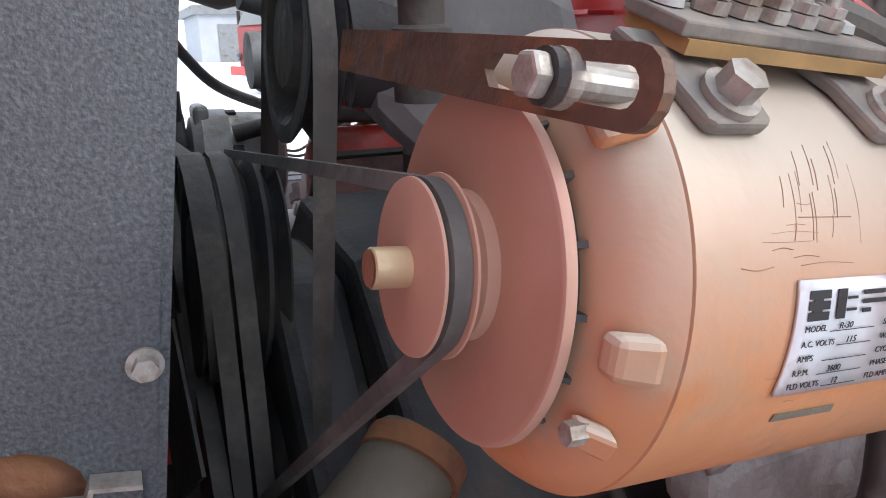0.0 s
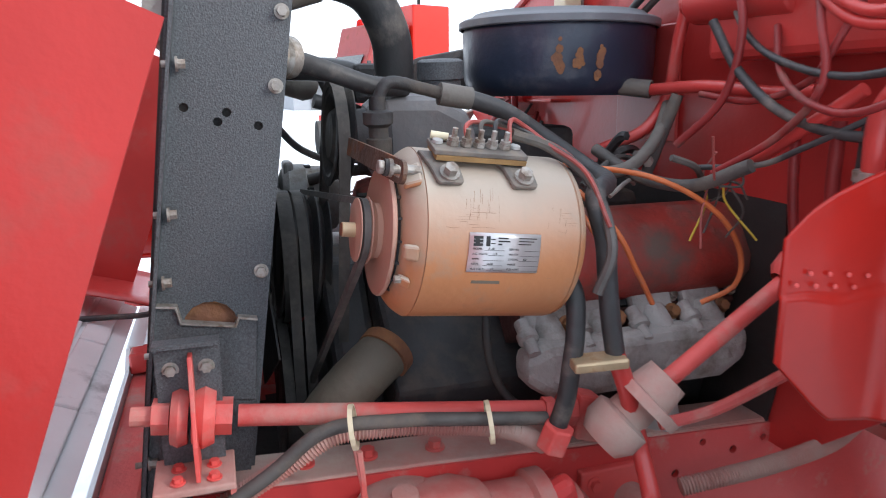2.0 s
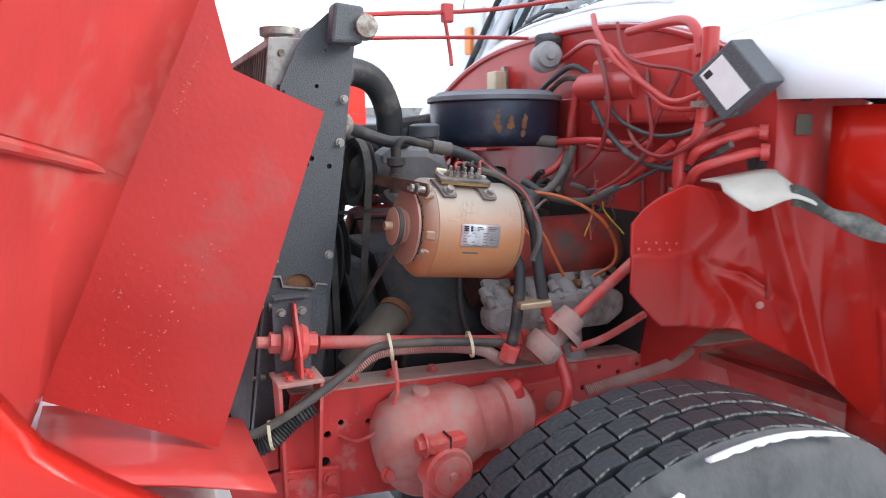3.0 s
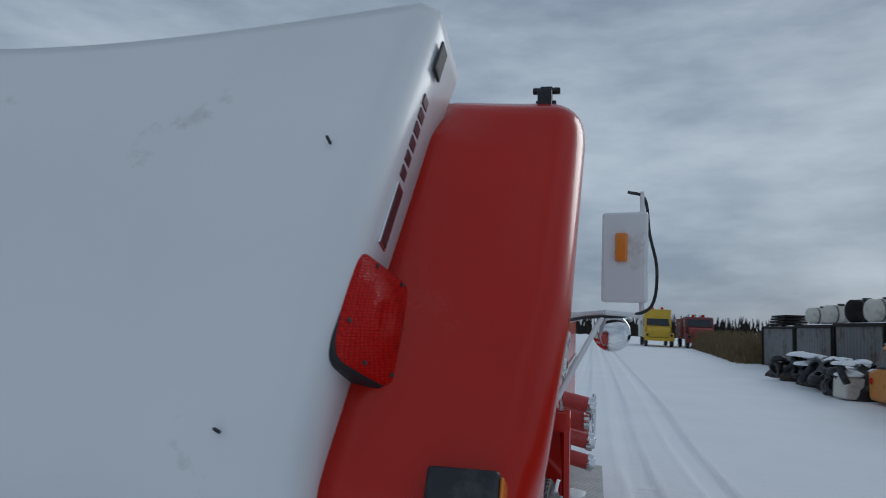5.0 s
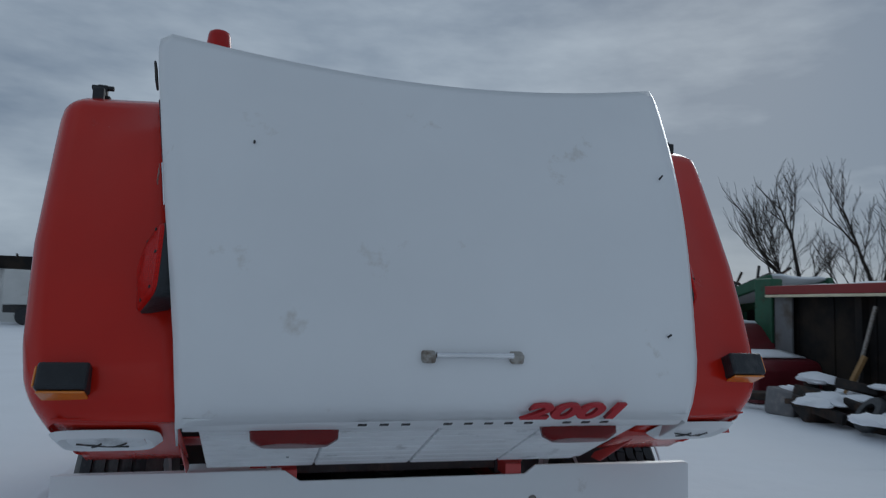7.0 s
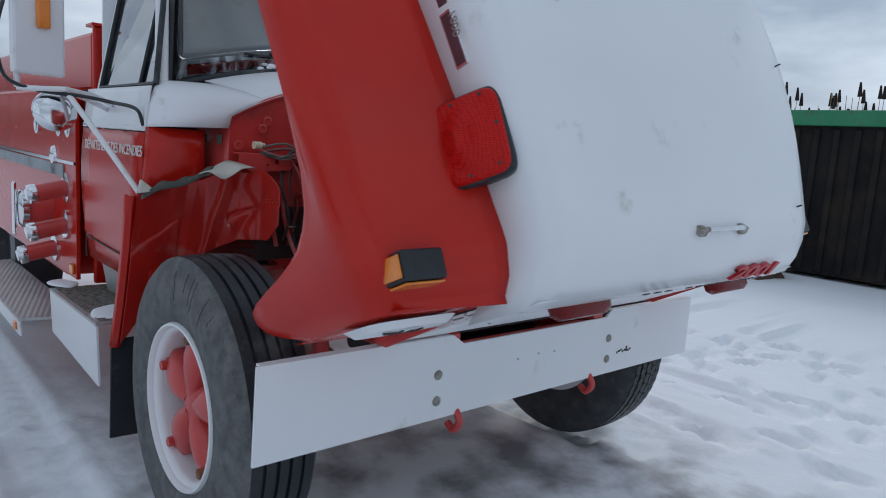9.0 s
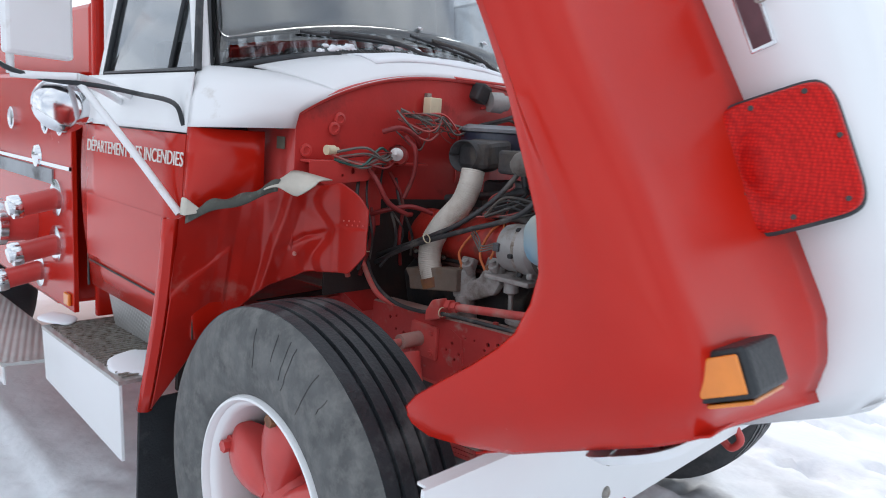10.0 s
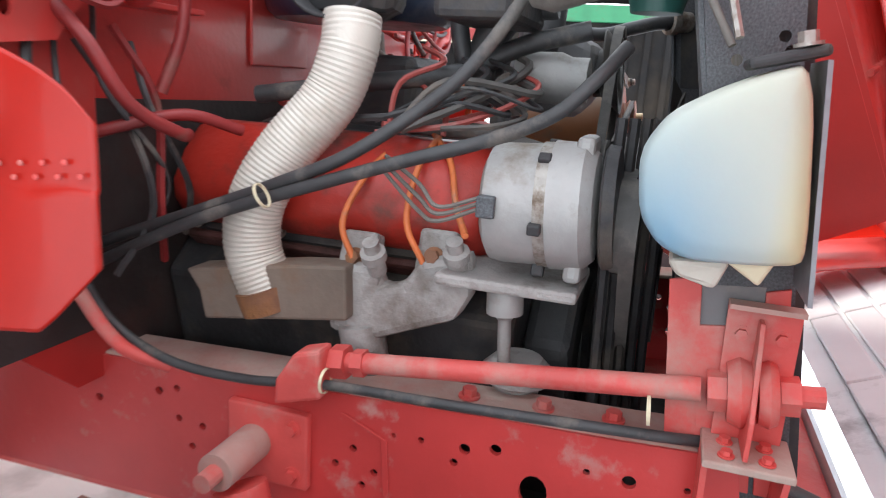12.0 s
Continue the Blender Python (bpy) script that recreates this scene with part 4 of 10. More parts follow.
    add_tube(g, [on_white(X0 + x, HZ, 0.026) for x in (-0.10, -0.03, 0.04, 0.105)], 0.008, n=10)
    part("grip", g, CHROME, handle, smooth=40)
    for x in (-0.118, 0.118):
        part("foot", box(on_white(X0 + x, HZ, 0.013), (0.036, 0.03, 0.026), (24, 0, 0)), STEEL, handle, bevel=0.006)
    text("number_2001", "2001", hood_at(0.175, -0.1035, 0.628), 0.060, (1, 0, 0), (HOOD_U * 0.676 + HOOD_W * 0.737), NUMBER_RED, hood, depth=0.006, stretch=2.45, shear=0.32, bold=0.002)
    for x, u in ((-0.54, 0.62), (0.70, 0.62), (0.62, 0.10)):
        part("tiny_hole", cyl(hood_at(x, u, crown(u) - 0.03), hood_at(x, u, crown(u) + 0.001), 0.003, n=8), BLACKMETAL, hood)
    # sub-parts of the grille hang on the truck, as does everything else
    return hood


hood = make_hood()


def make_wheel(side):
    hub = Vector((side * 0.945, 0.02, 0.545))
    wheel = part("front_wheel", B(), RED, truck, "worn truck tyre on a white rim with red five-spoke hub")
    d = (side, 0, 0)
    part("tyre_wall", lathe(hub, d, [(0.100, 0.492), (0.117, 0.475), (0.131, 0.43), (0.137, 0.36), (0.130, 0.298), (0.117, 0.279), (-0.115, 0.279), (-0.128, 0.298), (-0.136, 0.37), (-0.131, 0.43), (-0.117, 0.475), (-0.100, 0.492)], 72), SIDEWALL if side < 0 else SIDEWALL_DARK, wheel, "scuffed grey rubber" if side < 0 else "dark smooth rubber", smooth=40)
    bm = B()
    if side < 0:
        xs = [-0.1, -0.068, -0.056, -0.026, -0.014, 0.014, 0.026, 0.056, 0.068, 0.1]
        bands = [(-0.1, 0.47)]
        for i, s in enumerate(xs):
            bands.append((s, 0.5 - 0.006 * (s / 0.1) ** 2))
            if i % 2 and i < len(xs) - 1:
                bands += [(s + 0.001, 0.487), (xs[i + 1] - 0.001, 0.487)]
        add_lathe(bm, hub, d, bands + [(0.1, 0.47)], 90)
        part("tyre_tread", bm, RUBBER, wheel, "ribbed black tread", smooth=30)
        # cracked sidewall
        random.seed(44)
        wall = [(0.30, 0.131), (0.36, 0.1375), (0.43, 0.1315), (0.475, 0.1175), (0.492, 0.1005)]
        def wall_at(g, r, out=0.0):
            return hub + Vector((side * (line_at(wall, r) + out), r * math.cos(g), r * math.sin(g)))
        for deg, r0, r1 in ((88, 0.36, 0.452), (99, 0.40, 0.465), (105, 0.375, 0.47), (108, 0.36, 0.468), (119, 0.35, 0.47), (126, 0.41, 0.455)):
            pts = [wall_at(radians(deg + random.uniform(-0.22, 0.22)), lerp(r0, r1, k / 6)) for k in range(7)]
            part("crack", tube(pts, 0.0009, n=6, step=3), BLACKMETAL, wheel)
    else:
        add_lathe(bm, hub, d, [(-0.1, 0.47), (-0.1, 0.482), (0.1, 0.482), (0.1, 0.47)], 72)
        part("tyre_tread", bm, RUBBER, wheel, "black tread base", smooth=30)
        # zigzag blocks in five rows, parted by thin cuts across and wide grooves along
        data = None
        for row, s in enumerate((-0.0808, -0.0404, 0.0, 0.0404, 0.0808)):
            for k in range(60):
                g = (k + 0.35 * (row % 2)) * math.tau / 60
                if data is None:
                    b = B()
                    shape = [(-0.0145, -0.0255), (0.0205, -0.0215), (0.0155, 0.003), (0.0205, 0.0285), (-0.0145, 0.0245), (-0.0195, 0.0)]
                    rings = [[b.verts.new((x * f, y * g2, z)) for x, y in shape] for f, g2, z in ((1.0, 1.0, 0.0), (0.97, 0.995, 0.0145), (0.88, 0.955, 0.017))]
                    for lo, hi in zip(rings, rings[1:]):
                        for i in range(6):
                            b.faces.new((lo[i], lo[(i + 1) % 6], hi[(i + 1) % 6], hi[i]))
                    b.faces.new(rings[-1])
                    data = bpy.data.meshes.new("tread_block")
                    b.to_mesh(data)
                    b.free()
                    data.materials.append(RUBBER)
                ob = new("tread_block", data)
                ob.parent = wheel
                r = Vector((0, math.cos(g), math.sin(g)))
                t = Vector((0, -math.sin(g), math.cos(g)))
                m = Matrix((Vector((1, 0, 0)), t, r)).transposed().to_4x4()
                m.translation = hub + Vector((s, 0, 0)) + r * (0.4815 - 0.007 * (s / 0.1) ** 2) - BASE[truck]
                ob.matrix_basis = m
    part("rim", lathe(hub, d, [(0.118, 0.281), (0.130, 0.276), (0.131, 0.270), (0.122, 0.264), (0.112, 0.262), (0.108, 0.256), (0.098, 0.248), (0.085, 0.246), (0.02, 0.244), (-0.11, 0.244), (-0.115, 0.27), (-0.115, 0.279)], 64), WHITE, wheel, "white painted steel rim", smooth=40)
    bm = B()
    add_lathe(bm, hub, d, [(-0.05, 0.0), (-0.05, 0.10), (0.03, 0.10), (0.065, 0.085), (0.085, 0.05), (0.088, 0.0)], 32)
    part("brake_drum", lathe(hub, d, [(-0.09, 0.0), (-0.03, 0.0), (-0.03, 0.225), (-0.06, 0.235), (-0.09, 0.235)], 40), BLACKMETAL, wheel, "dark drum behind the spokes", smooth=40)
    part("cast_hub", bm, RED_IN, wheel, "red cast hub", smooth=40, bevel=0.008)
    for k in range(5):
        g = k * math.tau / 5 + 0.35
        r = Vector((0, math.cos(g), math.sin(g)))
        t = Vector((0, -math.sin(g), math.cos(g)))
        o = hub + Vector((side * 0.045, 0, 0))
        bm = B()
        ring = []
        for rad, half, thick, out in ((0.035, 0.022, 0.030, 0.014), (0.075, 0.044, 0.046, 0.008), (0.12, 0.060, 0.054, 0.004), (0.165, 0.066, 0.052, 0.004), (0.205, 0.064, 0.040, 0.006), (0.232, 0.060, 0.026, 0.008), (0.245, 0.054, 0.016, 0.008)):
            arc = [(-1, -1)] + [(-math.cos(i / 8 * math.pi), math.sin(i / 8 * math.pi) ** 0.7) for i in range(9)] + [(1, -1)]
            ring.append([bm.verts.new(o + r * rad + t * p * half + Vector((side * (h * thick + out), 0, 0))) for p, h in arc])
        for u, v in zip(ring, ring[1:]):
            for j in range(11):
                bm.faces.new((u[j], u[(j + 1) % 11], v[(j + 1) % 11], v[j]))
        bm.faces.new(ring[-1])
        bm.faces.new(ring[0][::-1])
        part("spoke", bm, RED_IN, wheel, "red cast wheel spoke", smooth=50)
    for k in range(5):
        g = k * math.tau / 5 + 0.35
        r = Vector((0, math.cos(g), math.sin(g)))
        part("wheel_nut", bolt(hub + r * 0.226 + Vector((side * 0.074, 0, 0)), d, 0.017, 0.03), RUST if k % 2 else RED_IN, wheel, smooth=30)
    # lips of packed snow on the tread edge
    if side > 0:
        bm = B()
        random.seed(5)
        for g0, g1, r0, r1 in ((1.85, 2.15, 0.445, 0.476), (1.95, 2.3, 0.478, 0.486), (1.25, 1.75, 0.486, 0.493), (0.35, 0.9, 0.48, 0.492), (2.35, 3.0, 0.489, 0.497)):
            n = 22
            top, low = [], []
            for i in range(n):
                g = lerp(g0, g1, i / (n - 1))
                wob = random.uniform(0.25, 1) * math.sin(i / (n - 1) * math.pi) ** 0.4
                for lst, rr in ((top, r1), (low, lerp(r1, r0, wob))):
                    prof = 0.118 - 0.35 * max(0, rr - 0.475) if rr > 0.43 else 0.134
                    lst.append(hub + Vector((side * (prof + 0.008), math.cos(g) * rr, math.sin(g) * rr)))
            part("stuck_snow", sheet([top, [a.lerp(b, 0.5) + Vector((side * 0.007, 0, 0)) for a, b in zip(top, low)], low]), SNOW, wheel, "snow packed on the tyre shoulder", smooth=60, solid=0.004)


for side in (-1, 1):
    make_wheel(side)


def make_bumper():
    poly = [(-1.09, 0.577), (1.085, 0.575), (1.085, 0.836), (0.47, 0.845), (0.43, 0.815), (-0.35, 0.815), (-0.40, 0.85), (-1.085, 0.853)]
    bumper = part("bumper", pierced(poly, [(-0.08, 0.72, 0.004), (0.12, 0.72, 0.004), (0.03, 0.725, 0.004)], "y", -0.56), WHITE, truck, "flat white steel bumper with snow along its edge", solid=0.008)
    for x in (-0.456, 0.46):
        for z in (0.638, 0.725):
            part("bumper_bolt", lathe((x, -0.563, z), (0, -1, 0), [(0, 0.017), (0.004, 0.016), (0.009, 0.010), (0.010, 0)], 20), STEEL, bumper, smooth=40)
    for i in range(8):
        part("pencil_mark", box((0.53 + i * 0.013, -0.565, 0.655 + 0.004 * (i % 3)), (0.009, 0.002, 0.008 + 0.014 * (i == 5))), BLACKMETAL, bumper)
    part("top_return", box((0.78, -0.545, 0.836), (0.60, 0.03, 0.006)), WHITE, bumper)
    part("top_return", box((-0.74, -0.545, 0.849), (0.66, 0.03, 0.006)), WHITE, bumper)
    for x in (-0.36, 0.36):
        part("tow_hook", tube([(x, -0.50, 0.63), (x, -0.55, 0.59), (x + 0.002, -0.575, 0.55), (x, -0.55, 0.515), (x, -0.52, 0.53)], 0.013, n=10), RED_IN, truck, "red forged tow hook", smooth=40)
    part("front_crossmember", span(-0.40, 0.40, -0.555, -0.49, 0.66, 0.80), RED_DUSTY, truck, bevel=0.008)


make_bumper()


def make_rail(side):
    x = side * 0.40
    top = [(-0.40, 0.940), (-0.28, 0.933), (-0.12, 0.927), (0.10, 0.915), (0.48, 0.898), (0.9, 0.88), (3.2, 0.82)]
    poly = [(-0.432, 0.735), (-0.30, 0.722), (-0.19, 0.714), (0.09, 0.710), (3.2, 0.62)] + top[::-1]
    if side < 0:
        holes = [(-0.109, 0.882, 0.007), (-0.146, 0.89, 0.007), (-0.097, 0.862, 0.005), (-0.08, 0.785, 0.008), (-0.174, 0.797, 0.006), (-0.202, 0.806, 0.006), (-0.251, 0.83, 0.006), (-0.241, 0.802, 0.007),
                 (-0.264, 0.791, 0.008), (-0.25, 0.888, 0.004), (-0.296, 0.887, 0.008), (-0.308, 0.859, 0.005), (-0.356, 0.892, 0.004), (-0.371, 0.875, 0.003), (-0.334, 0.811, 0.005), (-0.361, 0.822, 0.006), (-0.387, 0.813, 0.005),
                 (-0.13, 0.738, 0.006), (-0.068, 0.75, 0.006), (-0.055, 0.881, 0.004), (-0.02, 0.879, 0.003), (0.033, 0.849, 0.005), (0.057, 0.823, 0.005), (0.004, 0.822, 0.005), (0.02, 0.801, 0.005), (0.323, 0.866, 0.006),
                 (0.294, 0.875, 0.005), (0.426, 0.835, 0.006), (0.254, 0.828, 0.005), (0.271, 0.795, 0.005), (0.292, 0.832, 0.005), (-0.193, 0.847, 0.0165, 1.3)]
    else:
        holes = [(-0.335, 0.852, 0.0073), (-0.308, 0.871, 0.0064), (-0.342, 0.798, 0.0109), (-0.254, 0.864, 0.0055), (0.295, 0.889, 0.0055), (0.35, 0.868, 0.0064), (0.404, 0.879, 0.0055), (0.449, 0.857, 0.0064), (0.493, 0.895, 0.0055), (0.583, 0.898, 0.0073), (0.251, 0.847, 0.0064), (0.539, 0.869, 0.0055), (0.639, 0.854, 0.0064)]
    r = part("frame_rail", pierced(poly, holes, "x", x), RAIL_RED, truck, "dusty red channel frame rail pierced with bolt holes", solid=0.008)
    part("top_flange", slab([(x, y, z + 0.004) for y, z in top] + [(x - side * 0.075, y, z + 0.004) for y, z in top[::-1]], (0, 0, -0.008)), DUSTY_FLANGE, r, "dust-covered flange", bevel=0.003)
    part("bottom_flange", slab([(x, -0.43, 0.735), (x, -0.19, 0.714), (x, 0.09, 0.710), (x, 3.2, 0.62), (x - side * 0.075, 3.2, 0.62), (x - side * 0.075, 0.09, 0.710), (x - side * 0.075, -0.19, 0.714), (x - side * 0.075, -0.43, 0.735)], (0, 0, -0.008)), RED_DUSTY, r)
    part("stiffener", slab([(x + side * 0.0045, y, z) for y, z in ((0.05, 0.895), (0.044, 0.895), (-0.012, 0.871), (-0.023, 0.736), (-0.015, 0.736), (-0.004, 0.869))], (side * 0.003, 0, 0)), RAIL_RED, r, bevel=0.001)
    part("tow_plate", slab([(x + side * 0.005, y, z) for y, z in ((-0.315, 0.79), (-0.43, 0.803), (-0.55, 0.79), (-0.55, 0.70), (-0.315, 0.70))], (side * 0.010, 0, 0)), RAIL_RED, r, "red plate carrying the bumper", bevel=0.003)
    for y, z in ((-0.335, 0.77), (-0.41, 0.78), (-0.335, 0.725), (-0.41, 0.735)):
        part("plate_bolt", bolt((x + side * 0.015, y, z), (side, 0, 0), 0.011, 0.012), RED_DUSTY, r, smooth=30)
    part("bumper_link", slab([(x + side * 0.02, -0.43, 0.856), (x - side * 0.04, -0.43, 0.856), (x - side * 0.04, -0.555, 0.85), (x + side * 0.02, -0.555, 0.85)], (0, 0, -0.045)), RED_IN, r, "red link to the bumper", bevel=0.004)
    for y in (-0.27, -0.19, -0.10):
        part("flange_bolt", bolt((x - side * 0.035, y, line_at(top, y) + 0.004), (0, 0, 1), 0.009, 0.012), RED_DUSTY, r, smooth=30)
    # radiator support arm: gusset, rubber mounts and the long stay rod
    arm = part("stay_rod", B(), RED_DUSTY, truck, "red stay rod with rubber mounts between frame and radiator")
    front, rear = ((-0.41, -0.352, 1.012), (-0.405, 0.064, 0.960)) if side < 0 else ((0.405, -0.344, 1.034), (0.425, 0.071, 0.985))
    part("rod", cyl(front, rear, 0.0125, n=16), RED_DUSTY, arm, smooth=40)
    d = (Vector(front) - Vector(rear)).normalized()
    f = Vector(front)
    part("rod_nut", cyl(f + d * 0.006, f + d * 0.024, 0.021, n=6), RED_DUSTY, arm)
    part("rubber_mount", lathe(f + d * 0.024, d, [(0, 0.02), (0, 0.03), (0.012, 0.036), (0.024, 0.03), (0.024, 0.0)], 24), RED_DUSTY, arm, "paint-coated rubber bush", smooth=40)
    part("rubber_mount", lathe(f + d * 0.052, d, [(0, 0.02), (0, 0.03), (0.010, 0.034), (0.018, 0.03), (0.018, 0.0)], 24), RED_DUSTY, arm, smooth=40)
    part("rod_nut", cyl(f + d * 0.072, f + d * 0.090, 0.02, n=6), RED_DUSTY, arm)
    part("rod_tip", cyl(f + d * 0.09, f + d * 0.112, 0.011, n=12), RED_DUSTY, arm)
    g = f + d * 0.048
    k = 0.62
    def at(x, y, z):
        return (side * (0.40 + (x - 0.40) * k), g.y + y * k, g.z + z * (k if z < 0 else 1.0))
    part("gusset_web", slab([at(0.404, 0, 0.075), at(0.432, 0, 0.075), at(0.49, 0, -0.02), at(0.49, 0, -0.085), at(0.404, 0, -0.085)], (0, 0.005, 0)), RED_DUSTY, arm, bevel=0.001)
    part("gusset_back", slab([at(0.398, -0.055, 0.085), at(0.398, 0.055, 0.085), at(0.402, 0.05, -0.085), at(0.402, -0.055, -0.085)], (side * 0.005, 0, 0)), BLACK if side > 0 else RED_DUSTY, arm)
    part("gusset_foot", slab([at(0.385, -0.07, -0.085), at(0.385, 0.065, -0.085), at(0.50, 0.065, -0.09), at(0.50, -0.07, -0.09)], (0, 0, -0.008)), DUSTY_FLANGE, arm, "dusty bracket foot", bevel=0.002)
    part("gusset_top", slab([at(0.396, -0.055, 0.085), at(0.396, 0.055, 0.085), at(0.43, 0.055, 0.085), at(0.43, -0.055, 0.085)], (0, 0, 0.005)), BLACK if side > 0 else DUSTY_FLANGE, arm)
    for yy in (-0.03, 0.03):
        part("bracket_bolt", bolt(at(0.404, yy, 0.057), (side, 0, 0), 0.010 * k, 0.012 * k), STEEL if side > 0 else RED_DUSTY, arm, smooth=30)
        for xx in (0.43, 0.475):
            part("bracket_bolt", bolt(at(xx, yy, -0.088), (0, 0, 1), 0.009 * k, 0.011 * k), RED_DUSTY, arm, smooth=30)
    for yy in (-0.065, 0.055):
        low = at(0.45, yy * 0.8, 0)
        part("bracket_box", slab([at(0.402, yy, -0.10), at(0.49, yy, -0.10), (low[0], low[1], 0.74), (side * 0.402, low[1], 0.70)], (0, 0.006, 0)), RED_DUSTY, arm)
    # rear anchor of the rod
    q = Vector(rear)
    part("anchor", slab([(side * 0.405, q.y + p, q.z + h) for p, h in ((0.0, 0.026), (0.034, 0.016), (0.058, -0.022), (0.06, -0.055), (-0.004, -0.036))], (side * 0.036, 0, 0)), RED_DUSTY, arm, bevel=0.005)
    part("rod_nut", cyl(q + d * 0.002, q + d * 0.022, 0.021, n=6), RED_DUSTY, arm)
    part("rod_nut", cyl(q + d * 0.03, q + d * 0.045, 0.017, n=6), RED_DUSTY, arm)


for side in (-1, 1):
    make_rail(side)
for y in (0.95, 1.6):
    part("frame_crossmember", span(-0.39, 0.39, y, y + 0.09, 0.66, 0.80), RED_DUSTY, truck)
part("front_axle", tube([(-0.82, 0.02, 0.56), (-0.6, 0.02, 0.50), (-0.3, 0.02, 0.46), (0.3, 0.02, 0.46), (0.6, 0.02, 0.50), (0.82, 0.02, 0.56)], 0.05, n=12), BLACKMETAL, truck, "black forged axle beam", smooth=40)
for side in (-1, 1):
    for k in range(4):
        part("spring_leaf", slab([(side * 0.33, -0.5 + 0.08 * k, 0.60 - 0.02 * k), (side * 0.33, 0.02, 0.555 - 0.014 * k), (side * 0.33, 0.55 - 0.08 * k, 0.60 - 0.02 * k), (side * 0.41, 0.55 - 0.08 * k, 0.60 - 0.02 * k), (side * 0.41, 0.02, 0.555 - 0.014 * k), (side * 0.41, -0.5 + 0.08 * k, 0.60 - 0.02 * k)], (0, 0, -0.012)), RED_DUSTY if k else DUSTY_FLANGE, truck)
    # damper with its upper pin
    damper = part("damper", B(), RED_DUSTY, truck, "red telescopic damper on a frame bracket")
    part("bracket", span(side * 0.404, side * 0.418, 0.09, 0.205, 0.78, 0.885), RED_DUSTY, damper, bevel=0.003)
    part("pin", cyl((side * 0.41, 0.165, 0.835), (side * 0.50, 0.165, 0.835), 0.024, n=18), DUSTY_FLANGE, damper, smooth=40)
    part("pin_tip", cyl((side * 0.50, 0.165, 0.835), (side * 0.525, 0.165, 0.835), 0.012, n=12), RED_DUSTY, damper)
    part("tube", cyl((side * 0.465, 0.155, 0.80), (side * 0.50, 0.06, 0.56), 0.033, n=20), RED_DUSTY, damper, smooth=40)
    for yy, zz in ((0.11, 0.865), (0.19, 0.80), (0.11, 0.80)):
        part("bracket_bolt", bolt((side * 0.418, yy, zz), (side, 0, 0), 0.008, 0.009), RED_DUSTY, damper, smooth=30)


def rad_y(z, side=-1):
    """How far the upright radiator leans at a height: its rear edge."""
    return -0.324 + 0.139 * (z - 1.013) if side > 0 else lerp(-0.405, -0.285, (z - 0.84) / 0.63)


